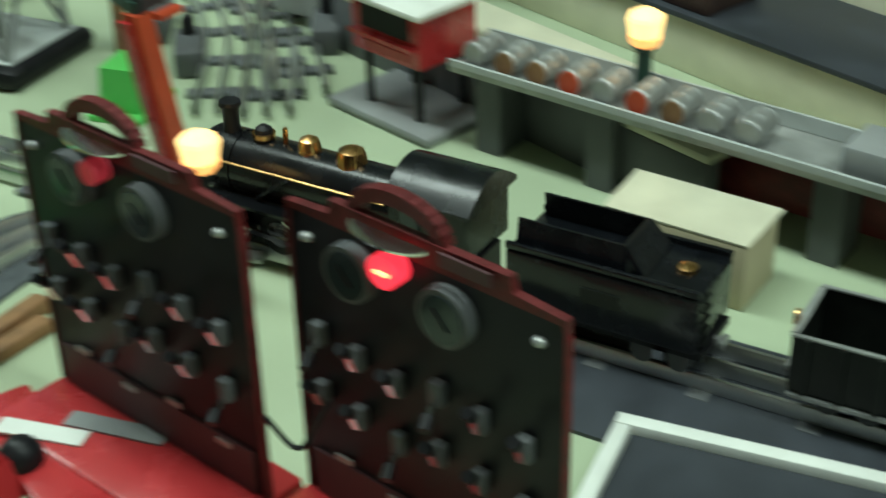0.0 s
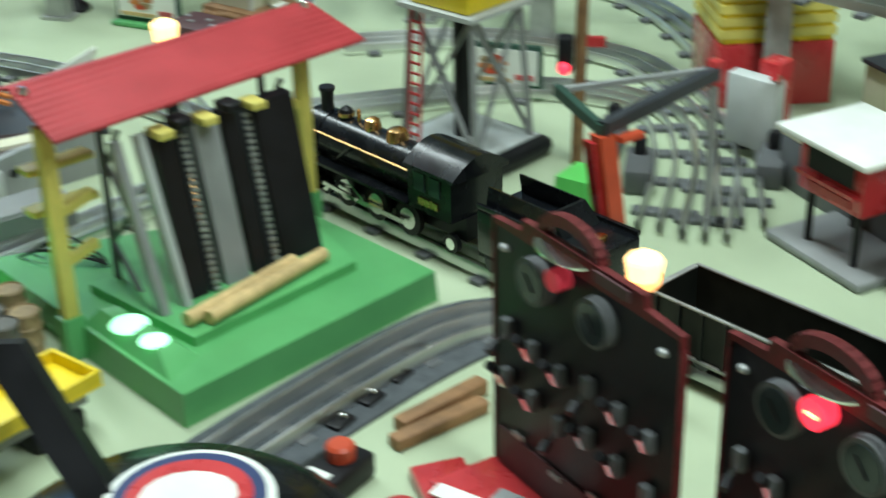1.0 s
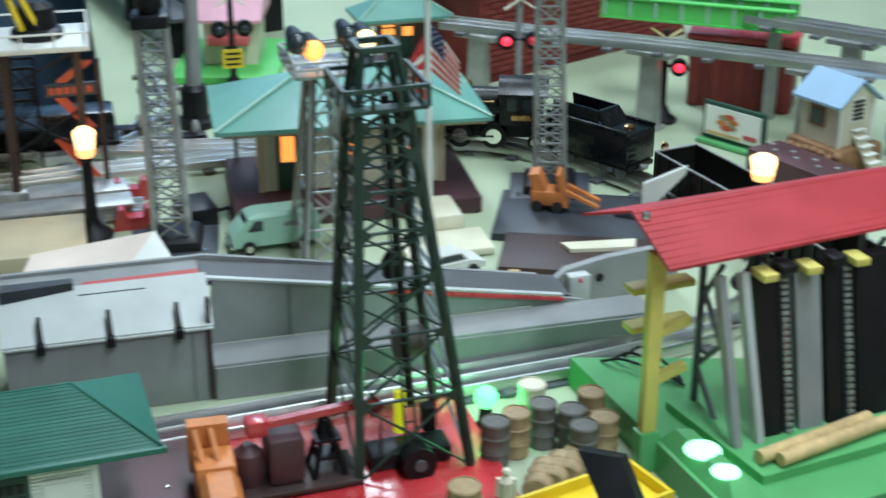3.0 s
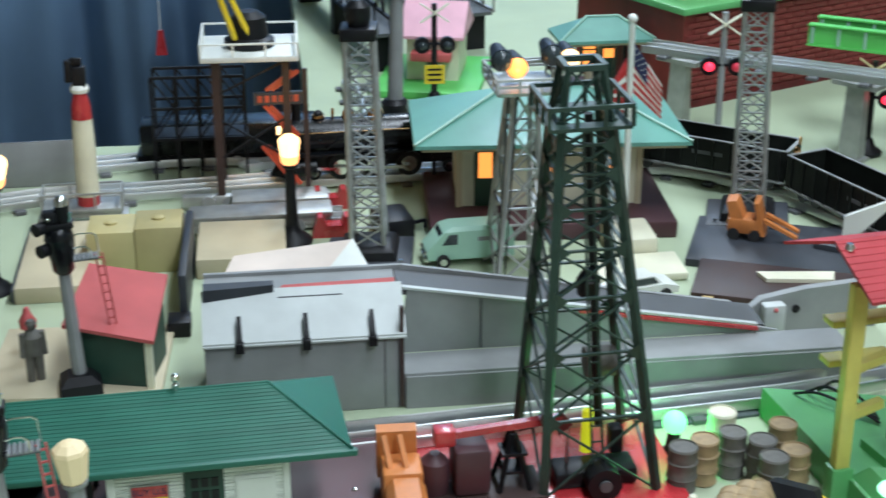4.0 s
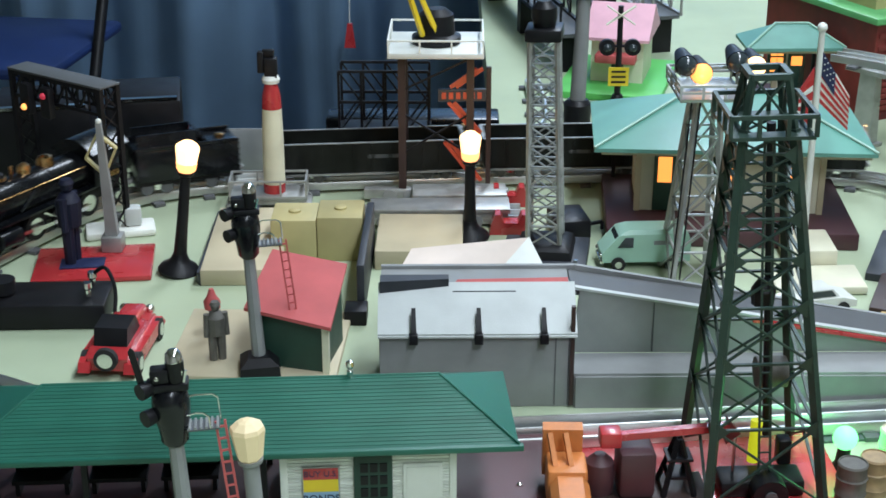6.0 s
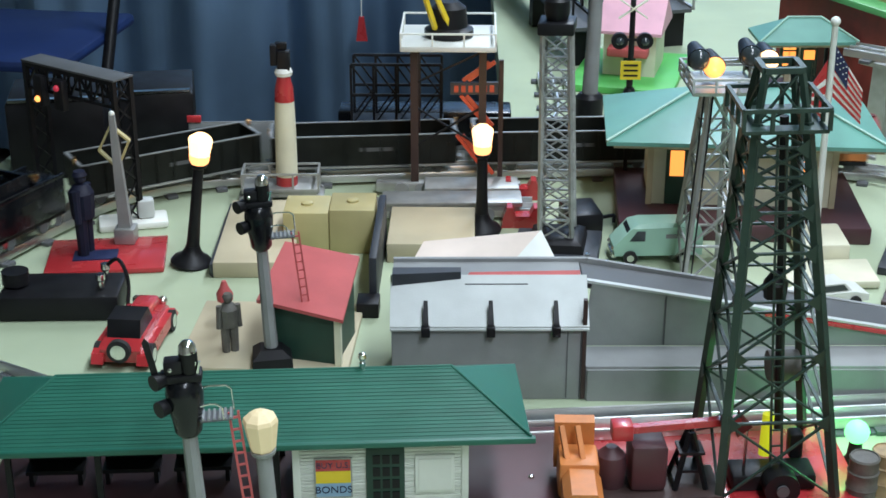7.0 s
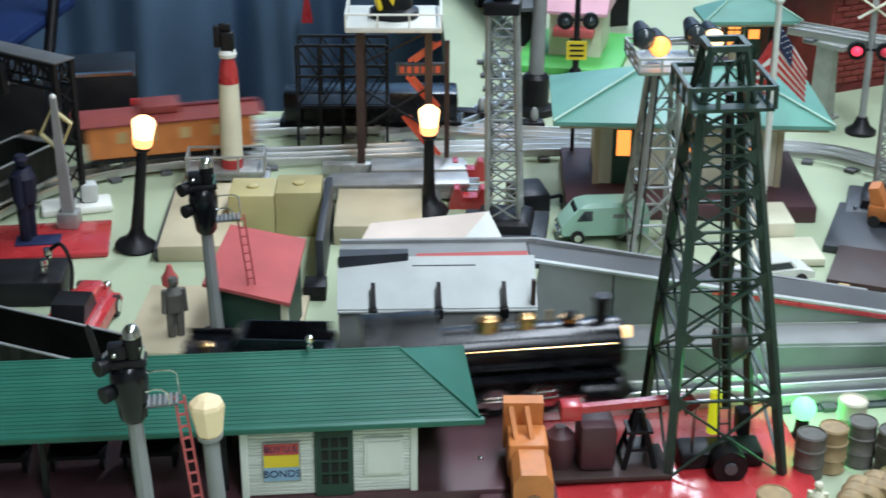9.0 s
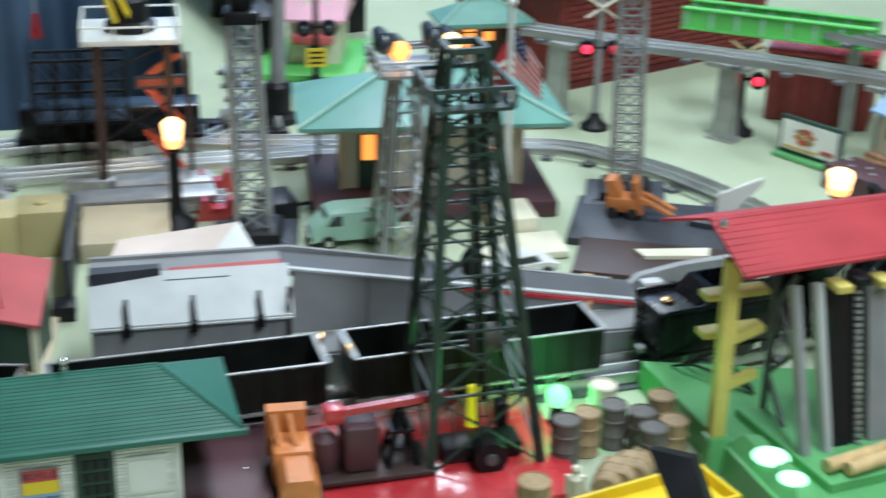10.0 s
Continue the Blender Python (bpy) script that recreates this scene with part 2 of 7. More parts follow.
def track(name, label, pts, z=0.0, ties=True, group="tinplate track"):
    """Three tubular rails on dark pressed ties."""
    global TIE
    line = spline([(x, y, z) for x, y in pts])
    root = thing(name, label, "track", line[0].x, line[0].y, z, 0, group)
    inv = Vector((line[0].x, line[0].y, z))
    local = [p - inv for p in line]
    for off in (-GAUGE / 2, 0, GAUGE / 2):
        part("rail", sweep(B(), local, off, 0.004, 0.0042, 0.0085), M["rail"], root)
    if TIE is None:
        TIE = mesh_of("tie", bx(B(), -0.006, 0.006, -0.027, 0.027, 0, 0.0042, 0.0008), M["greydark"])
    if ties:
        for i in range(3, len(local) - 1, 6):
            d = local[i + 1] - local[i - 1]
            ob = new("tie", TIE)
            ob.parent = root
            ob.matrix_basis = Matrix.Translation(local[i]) @ Matrix.Rotation(math.atan2(d.y, d.x), 4, "Z")
    return root


def lattice(parent, base, top, z0, z1, n, leg, brace, mat, cx=0.0, cy=0.0, tx=None, ty=None, horiz=True, grow=1.0, gusset=0.0):
    """Four tapering legs, each a part, and crossed bracing on every side."""
    tx, ty = (cx if tx is None else tx), (cy if ty is None else ty)
    def corner(sx, sy, f):
        return Vector((cx + (tx - cx) * f + sx * (base[0] + (top[0] - base[0]) * f), cy + (ty - cy) * f + sy * (base[1] + (top[1] - base[1]) * f), z0 + (z1 - z0) * f))
    signs = ((-1, -1), (1, -1), (1, 1), (-1, 1))
    for s in signs:
        part("leg", beam(B(), corner(*s, 0), corner(*s, 1), leg), mat, parent)
    steps = [grow ** i for i in range(n)]
    cuts = [sum(steps[:i]) / sum(steps) for i in range(n + 1)]
    for k in range(4):
        a, b = signs[k], signs[(k + 1) % 4]
        for i in range(n):
            f, g = cuts[i], cuts[i + 1]
            part("brace", beam(B(), corner(*a, f), corner(*b, g), brace, brace * 0.6), mat, parent)
            part("brace", beam(B(), corner(*b, f), corner(*a, g), brace * 0.96, brace * 0.6), mat, parent)
            if horiz and i:
                part("girt", beam(B(), corner(*a, f), corner(*b, f), brace * 1.15, brace * 0.7), mat, parent)
                if gusset:
                    p, q = corner(*a, f), corner(*b, f)
                    across = (q - p).normalized()
                    thick = Vector((across.y, -across.x, 0)) * (leg * 0.56)
                    for c, d in ((p, across), (q, -across)):
                        tri = [c + Vector((0, 0, gusset)), c - Vector((0, 0, gusset)), c + d * gusset * 1.3]
                        part("gusset_plate", hull(B(), [v + thick * w for v in tri for w in (0.75, 1.0)]), mat, parent)


def hip_roof(bm, x0, x1, y0, y1, z, zr, inset, t=0.004):
    ym = (y0 + y1) / 2
    pts = [(x0, y0, z), (x1, y0, z), (x1, y1, z), (x0, y1, z), (x0 + inset, ym, zr), (x1 - inset, ym, zr), (x0, y0, z - t), (x1, y0, z - t), (x1, y1, z - t), (x0, y1, z - t)]
    return hull(bm, pts)


def rails_round(bm, x0, x1, y0, y1, z, h, r, n=2):
    """A railing of posts and two bars round a rectangle."""
    c = [(x0, y0), (x1, y0), (x1, y1), (x0, y1)]
    for i in range(4):
        a, b = Vector((*c[i], 0)), Vector((*c[(i + 1) % 4], 0))
        for k in range(1, n + 1):
            u = Vector((0, 0, z + h * k / n))
            beam(bm, a + u, b + u, r)
        for k in range(3):
            p = a.lerp(b, k / 3)
            beam(bm, p + Vector((0, 0, z)), p + Vector((0, 0, z + h)), r * 0.97)
    return bm


# ---- the room ----
def room():
    solid("floor", bx(B(), -3.2, 3.2, -2.2, 4.2, -0.85, -0.78), M["floor"], "dark grey hall floor under the table", "floor", "structure")
    solid("wall_north", bx(B(), -3.2, 3.2, 4.2, 4.3, -0.78, 1.85), M["wall"], "plain cream wall behind the curtain", "wall", "structure")
    solid("wall_south", bx(B(), -3.2, 3.2, -2.3, -2.2, -0.78, 1.85), M["wall"], "plain cream wall of the hall", "wall", "structure")
    solid("wall_west", bx(B(), -3.3, -3.2, -2.2, 4.2, -0.78, 1.85), M["wall"], "plain cream wall of the hall", "wall", "structure")
    solid("wall_east", bx(B(), 3.2, 3.3, -2.2, 4.2, -0.78, 1.85), M["wall"], "plain cream wall of the hall", "wall", "structure")
    solid("ceiling", bx(B(), -3.3, 3.3, -2.3, 4.3, 1.85, 1.95), M["wall"], "plain pale ceiling of the hall", "ceiling", "structure")
    for tx, ty in TUBES:
        f = thing("ceiling_light", "long fluorescent fitting on the ceiling", "light", tx, ty, 1.79, 0, "ceiling lights")
        part("frame", bx(B(), -0.17, 0.17, -0.65, 0.65, 0.012, 0.06, 0.004), M["white"], f)
        part("diffuser", bx(B(), -0.15, 0.15, -0.63, 0.63, 0.0, 0.011, 0.003), M["tubelit"], f)
    # table: an L of painted board with a deep wing
    bm = B()
    prism(bm, [(-0.56, 0.007), (0.55, -1.1), (2.2, -1.1), (2.2, 3.6), (0.012, 3.6), (0.035, 1.735), (-0.42, 1.735), (-0.535, 1.675), (-0.56, 1.50)], "z", -0.05, 0.0)
    solid("ground", bm, M["table"], "pale green painted plywood layout table top", "table", "structure")
    # curtain: deep folds
    bm = B()
    rows = []
    xs = np.linspace(-3.0, 3.0, 420)
    for z in (-0.74, 0.2, 1.8):
        row = []
        for i, x in enumerate(xs):
            y = 3.72 + 0.055 * math.sin(x * 19 + 1.3 * math.sin(x * 3.1)) + 0.02 * math.sin(x * 47 + z * 0.6)
            row.append(bm.verts.new((x + 0.02 * math.sin(x * 8 + z), y, z)))
        rows.append(row)
    for a, b in zip(rows, rows[1:]):
        for i in range(len(xs) - 1):
            bm.faces.new((a[i], a[i + 1], b[i + 1], b[i]))
    cu = solid("curtain", bm, M["curtain"], "blue cloth curtain hanging in deep folds", "curtain")
    md = cu.modifiers.new("cloth", "SOLIDIFY")
    md.thickness = 0.004
    chair = thing("folding_chair", "blue folding chair with black tube legs before the curtain", "chair", -0.965, 2.95, -0.70, -8)
    part("seat", bx(B(), -0.21, 0.21, -0.20, 0.20, 0.475, 0.50, 0.01), M["blue"], chair)
    part("backrest", bx(B(), -0.21, 0.21, 0.20, 0.225, 0.60, 0.82, 0.008), M["blue"], chair)
    for s in (-1, 1):
        part("leg", cyl(B(), (s * 0.22, -0.284, -0.08), (s * 0.22, 0.22, 0.84), 0.012), M["black"], chair)
        part("leg", cyl(B(), (s * 0.19, 0.35, -0.08), (s * 0.19, -0.14, 0.48), 0.012), M["black"], chair)
    part("crossbar", cyl(B(), (-0.22, -0.18, 0.12), (0.22, -0.18, 0.12), 0.009), M["black"], chair)
    tag = thing("pull_tag", "small red plastic tag hanging before the curtain", "tag", -0.279, 3.55, -0.315)
    part("body", hull(B(), [(-0.014, 0, -0.06), (0.014, 0, -0.06), (0.006, 0, 0.0), (-0.006, 0, 0.0), (-0.014, 0.01, -0.06), (0.014, 0.01, -0.06), (0.006, 0.01, 0), (-0.006, 0.01, 0)]), M["red"], tag)
    part("cord", cyl(B(), (0, 0.005, 0), (0, 0.1, 2.05), 0.0015, n=6), M["white"], tag)


# ---- street lamps ----
def street_lamp(x, y, h, mat="black", label="", lit="warmlit", power=0.03, g=0.0108, k=1.0, lean=0.0):
    t = thing("street_lamp", label, "street lamp", x, y, 0, 0, "street lamps", lean)
    part("base", lathe(B(), [(0.019, 0), (0.0205, 0.003), (0.018, 0.007), (0.011, 0.011), (0.008, 0.016), (0.0068, 0.02)]), M[mat], t)
    part("pole", lathe(B(), [(0.0065, 0.018), (0.0055, 0.05), (0.005, h - 0.032 * k), (0.0075, h - 0.030 * k), (0.008, h - 0.027 * k)]), M[mat], t)
    gl = part("globe", lathe(B(), [(g * 0.55, h - 0.028 * k), (g * 0.74, h - 0.025 * k), (g, h - 0.004 * k), (g * 0.93, h - 0.001 * k), (g * 0.5, h + 0.0025), (g * 0.2, h + 0.0035)], n=8), M[lit], t, "glowing faceted globe")
    for f in gl.data.polygons:
        f.use_smooth = False
    if power:
        sk = part("skirt", lathe(B(), [(g * 0.62, h - 0.0278 * k), (g * 0.80, h - 0.0248 * k), (g * 0.87, h - 0.0185 * k), (g * 0.84, h - 0.0183 * k)], n=8), M["rimlit"], gl, "orange-glowing lower rim")
        sk.visible_shadow = False
        gl.visible_shadow = False
        bulb(x + (h - 0.012) * math.sin(radians(lean)), y, h - 0.012, power, WARM, 0.008)
    return t


def lamps():
    street_lamp(-0.2745, 1.318, 0.131, label="tall black street lamp with a glowing faceted globe", lean=7.5, g=0.0115)
    street_lamp(0.006, 1.408, 0.111, label="black street lamp with a brightly glowing orange-white globe", power=0.07)
    street_lamp(-0.125, 0.79, 0.130, "grey", "grey street lamp with a dim cream lantern beside the freight station", "creamlit", 0.0, 0.0110, 0.86, lean=-2.5)
    street_lamp(0.585, 1.15, 0.124, label="black street lamp behind the red-roofed loader", power=0.02, g=0.0125, k=0.78)
    street_lamp(0.913, 0.476, 0.118, "dkgreen", "dark green street lamp glowing above the drum conveyor", power=0.02, g=0.0125, k=0.78)
    street_lamp(0.650, 0.612, 0.100, label="black street lamp glowing behind the control panels", power=0.02, g=0.0125, k=0.78)


# ---- block signals ----
def block_signal(x, y, h, rz, label, arm, lean=-2.5):
    t = thing("block_signal", label, "signal", x, y, 0, rz, "block signals", lean)
    part("base", hull(B(), [(sx * 0.017, sy * 0.016, 0) for sx in (-1, 1) for sy in (-1, 1)] + [(sx * 0.016, sy * 0.015, 0.014) for sx in (-1, 1) for sy in (-1, 1)] + [(sx * 0.009, sy * 0.009, 0.02) for sx in (-1, 1) for sy in (-1, 1)]), M["black"], t)
    part("post", cyl(B(), (0, 0, 0.019), (0, 0, h - 0.045), 0.0058, 0.0045, 8), M["grey"], t)
    head = part("signal_head", lathe(B(), [(0.0062, h - 0.058), (0.0085, h - 0.055), (0.0092, h - 0.046), (0.0108, h - 0.040), (0.0116, h - 0.030), (0.0106, h - 0.023), (0.008, h - 0.020)], n=20), M["loco"], t, "rounded black lamp housing")
    part("bracket", bx(B(), -0.013, 0.012, -0.007, 0.006, h - 0.0205, h - 0.0155, 0.0012), M["black"], head)
    part("yoke", bx(B(), -0.010, 0.001, -0.006, 0.004, h - 0.0152, h - 0.006, 0.0015), M["black"], head)
    for x, z in ((-0.0125, h - 0.036), (-0.0135, h - 0.018)):
        part("hood", cyl(B(), (x + 0.004, -0.002, z), (x - 0.003, -0.008, z), 0.0046, 0.0052, 12), M["black"], head)
    part("cap", lathe(B(), [(0.0048, h - 0.0152), (0.0054, h - 0.012), (0.0056, h - 0.002)], 0.005, -0.002, 14), M["black"], head)
    part("cap_dome", lathe(B(), [(0.0056, h - 0.0018), (0.0050, h + 0.0025), (0.0030, h + 0.0050), (0.0008, h + 0.0058)], 0.005, -0.002, 14), M["chrome"], head, "chrome cap")
    part("terminal", ball(B(), (-0.006, -0.0075, h - 0.0105), 0.0017, 1.0, 8), M["chrome"], head)
    for x in (0.009, 0.0115):
        part("spring", beam(B(), (x - 0.002, -0.005, h - 0.015), (x, -0.005, h - 0.0075), 0.0013), M["chrome"], head)
    if arm:
        part("arm", hull(B(), [(-0.0125, -0.006, h - 0.018), (-0.0165, -0.006, h - 0.018), (-0.0165, -0.006, h + 0.008), (-0.0205, -0.006, h + 0.008), (-0.0185, -0.006, h + 0.011), (-0.0125, -0.0045, h - 0.018), (-0.0165, -0.0045, h - 0.018), (-0.0165, -0.0045, h + 0.008), (-0.0205, -0.0045, h + 0.008)]), M["black"], t)
    plat = part("platform", bx(B(), 0.008, 0.0275, -0.0065, 0.0065, h - 0.048, h - 0.047), M["greydark"], t)
    for i in range(6):
        part("slat", bx(B(), 0.009 + i * 0.0033, 0.0103 + i * 0.0033, -0.0065, 0.0065, h - 0.0469, h - 0.0457), M["silver"], plat)
    for y, x1, zt in ((-0.0062, 0.0215, h - 0.036), (0.0058, 0.0275, h - 0.030)):
        hoop = B()
        line = [(0.009, zt - 0.001), (0.014, zt), (x1 - 0.003, zt - 0.0005), (x1, zt - 0.003), (x1 + 0.0005, h - 0.047)]
        for p, q in zip(line, line[1:]):
            cyl(hoop, (p[0], y, p[1]), (q[0], y, q[1]), 0.0006, n=6)
        part("handrail", hoop, M["chrome"], t)
    lad = part("ladder", beam(beam(B(), (0.0250, 0.0, h - 0.046), (0.0315, 0.0, 0.002), 0.0014), (0.0305, 0.001, h - 0.046), (0.0370, 0.001, 0.002), 0.0014), M["pinkred"], t, "faded red ladder")
    for i in range(16):
        f = i / 16 + 0.03
        part("rung", beam(B(), (0.0250 + 0.0065 * f, 0.0, (h - 0.046) * (1 - f)), (0.0305 + 0.0065 * f, 0.001, (h - 0.046) * (1 - f)), 0.0012), M["pinkred"], lad)


# ---- freight station ----
def freight_station():
    t = thing("freight_station", "white clapboard freight station with green hipped roof and maroon platform", "station", -0.325, 0.842, 0, 4.5)
    L, DEPTH, RIDGE = 0.357, 0.104, 0.1005
    part("platform", bx(B(), -0.012, 0.400, 0.005, 0.118, 0, 0.012, 0.002), M["maroon"], t)
    for x in (0.30, 0.37):
        part("screw", ball(B(), (x, 0.045, 0.0125), 0.0022, 0.6), M["chrome"], t)
    o = 0.034
    x0, x1, y0, y1, zt = 0.172 + o, 0.286 + o, 0.010, 0.092, 0.0735
    part("wall", bx(B(), x0, x1, y0, y1, 0.012, zt), M["white"], t)
    board = mesh_of("clapboard", bx(B(), x0 - 0.001, x1 + 0.001, -0.0010, 0.0006, 0, 0.0024, 0.0004), M["white"])
    for i in range(23):
        ob = new("clapboard", board)
        ob.parent = t
        ob.matrix_basis = pose(0, y0, 0.0126 + i * 0.00262, 12)
    for x in (x0, x1):
        part("corner_post", bx(B(), x - 0.0025, x + 0.0025, y0 - 0.003, y0 + 0.001, 0.012, zt, 0.0005), M["white"], t)
    door = part("door", bx(B(), 0.219 + o, 0.245 + o, y0 - 0.0045, y0, 0.012, 0.062, 0.0006), M["dkgreen"], t, "dark green slatted door")
    for r in range(4):
        for c in range(3):
            part("pane", bx(B(), 0.2235 + o + c * 0.0065, 0.2285 + o + c * 0.0065, y0 - 0.0055, y0 - 0.0040, 0.022 + r * 0.0095, 0.0285 + r * 0.0095), M["black"], door)
    win = part("window", bx(B(), 0.252 + o, 0.279 + o, y0 - 0.0035, y0, 0.026, 0.055, 0.0006), M["white"], t, "framed white blank window")
    part("pane", bx(B(), 0.2545 + o, 0.2765 + o, y0 - 0.0042, y0 - 0.003, 0.0285, 0.0525), M["white"], win)
    po = part("poster", bx(B(), 0.184 + o, 0.2095 + o, y0 - 0.0030, y0 - 0.0018, 0.024, 0.0545), M["silver"], t, "war bond poster in red, yellow and blue bands")
    part("band", bx(B(), 0.185 + o, 0.2085 + o, y0 - 0.0034, y0 - 0.0029, 0.045, 0.0535), M["red"], po)
    part("band", bx(B(), 0.185 + o, 0.2085 + o, y0 - 0.0034, y0 - 0.0029, 0.0355, 0.0448), M["gold"], po)
    part("band", bx(B(), 0.185 + o, 0.2085 + o, y0 - 0.0034, y0 - 0.0029, 0.025, 0.0353), M["skyblue"], po)
    for txt, z in (("BUY U.S.", 0.0492), ("BONDS", 0.0302)):
        letters(txt, 0.0062 if txt[0] == "B" and len(txt) > 5 else 0.0075, 0.1968 + o, y0 - 0.0036, z, 0, M["navy"], po)
    # roof in overlapping courses
    ym = (DEPTH - 0.006) / 2
    roof = part("roof", hip_roof(B(), -0.006, L + 0.006, -0.004, DEPTH - 0.002, 0.0735, RIDGE - 0.001, 0.050), M["roofgreen"], t)
    n = 20
    for i in range(n):
        f, g = i / n, min((i + 1.12) / n, 1)
        ya, yb = -0.006 + (ym + 0.006) * f, -0.006 + (ym + 0.006) * g
        za, zb = 0.074 + (RIDGE - 0.074) * f, 0.074 + (RIDGE - 0.074) * g
        xa, xb = -0.006 + 0.050 * f, -0.006 + 0.050 * g
        bm = hull(B(), [(xa, ya, za + 0.0008), (L - xa, ya, za + 0.0008), (L - xb, yb, zb + 0.0004), (xb, yb, zb + 0.0004), (xa, ya, za - 0.001), (L - xa, ya, za - 0.001), (L - xb, yb, zb - 0.001), (xb, yb, zb - 0.001)])
        part("shingle_course", bm, M["roofgreen"], roof)
    for s in (0, 1):
        a = (-0.006, -0.006, 0.0755) if s == 0 else (L + 0.006, -0.006, 0.0755)
        b = (0.044, ym, RIDGE + 0.0004) if s == 0 else (L - 0.044, ym, RIDGE + 0.0004)
        part("hip_cap", cyl(B(), a, b, 0.0010, n=8), M["roofgreen"], roof)
    part("ridge_cap", cyl(B(), (0.044, ym, RIDGE), (L - 0.044, ym, RIDGE), 0.0012, n=8), M["roofgreen"], roof)
    part("gutter", bx(B(), -0.009, L + 0.009, -0.009, -0.004, 0.0705, 0.075, 0.001), M["roofgreen"], roof)
    part("finial", lathe(B(), [(0.002, RIDGE), (0.0022, RIDGE + 0.004), (0.0012, RIDGE + 0.005), (0.003, RIDGE + 0.008), (0.0025, RIDGE + 0.011), (0.0008, RIDGE + 0.012)], 0.252, ym, 10), M["chrome"], t)
    # open freight deck with posts and racks
    for x in (0.012, 0.072, 0.132, 0.192):
        part("roof_post", bx(B(), x - 0.002, x + 0.002, 0.018, 0.022, 0.012, 0.072), M["black"], t)
        part("roof_post", bx(B(), x - 0.002, x + 0.002, 0.084, 0.088, 0.012, 0.072), M["black"], t)
    for x in (0.035, 0.088, 0.138):
        part("bench", bx(bx(B(), x - 0.02, x + 0.02, 0.05, 0.068, 0.022, 0.025), x - 0.02, x + 0.02, 0.066, 0.069, 0.025, 0.04), M["black"], t)
        for s in (-0.017, 0.017):
            part("bench_leg", bx(B(), x + s - 0.0015, x + s + 0.0015, 0.052, 0.066, 0.012, 0.0225), M["black"], t)


# ---- crossing shed and small yard pieces ----
def plain_figure(x, y, z, h, mat, rz=0, label="", name="figurine"):
    """A small toy figure as one plain shape."""
    bm = B()
    s = h
    for k in (-1, 1):
        cyl(bm, (k * 0.07 * s, 0, 0), (k * 0.07 * s, 0, 0.48 * s), 0.065 * s, 0.075 * s, 8)
        cyl(bm, (k * 0.17 * s, -0.02 * s, 0.42 * s), (k * 0.14 * s, 0, 0.80 * s), 0.04 * s, 0.055 * s, 8)
    lathe(bm, [(0.13 * s, 0.44 * s), (0.14 * s, 0.55 * s), (0.15 * s, 0.74 * s), (0.09 * s, 0.83 * s), (0.045 * s, 0.85 * s)], n=10)
    ball(bm, (0, 0, 0.915 * s), 0.075 * s, 1.1, 10)
    lathe(bm, [(0.09 * s, 0.95 * s), (0.075 * s, 0.975 * s), (0.065 * s, 1.0 * s)], n=10)
    ob = solid(name, bm, M[mat], label, "figurine")
    ob.matrix_basis = pose(x, y, z, 0, 0, rz)
    return ob


def crossing_shed():
    t = thing("crossing_shed", "dark green watchman shed with faded red lean-to roof", "shed", -0.15, 1.10, 0, -2)
    part("base", bx(B(), -0.098, 0.046, -0.012, 0.12, 0, 0.006, 0.0015), M["tan"], t)
    part("wall", hull(B(), [(-0.020, 0.012, 0.006), (0.036, 0.000, 0.006), (0.044, 0.060, 0.006), (-0.010, 0.070, 0.006), (-0.020, 0.012, 0.056), (0.036, 0.000, 0.049), (0.044, 0.060, 0.066), (-0.010, 0.070, 0.072)]), M["dkgreen"], t)
    part("corner_post", hull(B(), [(x, y, z) for x, y in ((0.0345, -0.003), (0.0400, -0.004), (0.0405, 0.001), (0.0355, 0.002)) for z in (0.006, 0.0485)]), M["cream"], t)
    part("corner_post", hull(B(), [(x, y, z) for x, y in ((-0.0225, 0.009), (-0.018, 0.008), (-0.018, 0.012), (-0.0225, 0.013)) for z in (0.006, 0.055)]), M["cream"], t)
    part("roof", hull(B(), [(x, y, z + d) for x, y, z in ((-0.030, 0.006, 0.0575), (0.043, -0.010, 0.0485), (0.048, 0.072, 0.0700), (-0.018, 0.086, 0.0765)) for d in (0, 0.003)]), M["pinkred"], t)
    plain_figure(-0.206, 1.122, 0.006, 0.053, "barrelgrey", 20, "small grey-brown toy flagman figure by the shed")
    hy = thing("signal_bell", "red and grey crossing bell post behind the flagman", "bell", -0.2175, 1.172, 0.006)
    part("post", lathe(B(), [(0.006, 0), (0.004, 0.004), (0.003, 0.02), (0.005, 0.024)], n=10), M["grey"], hy)
    part("bell", lathe(B(), [(0.007, 0.024), (0.0075, 0.030), (0.004, 0.036), (0.002, 0.042)], n=10), M["pinkred"], hy)


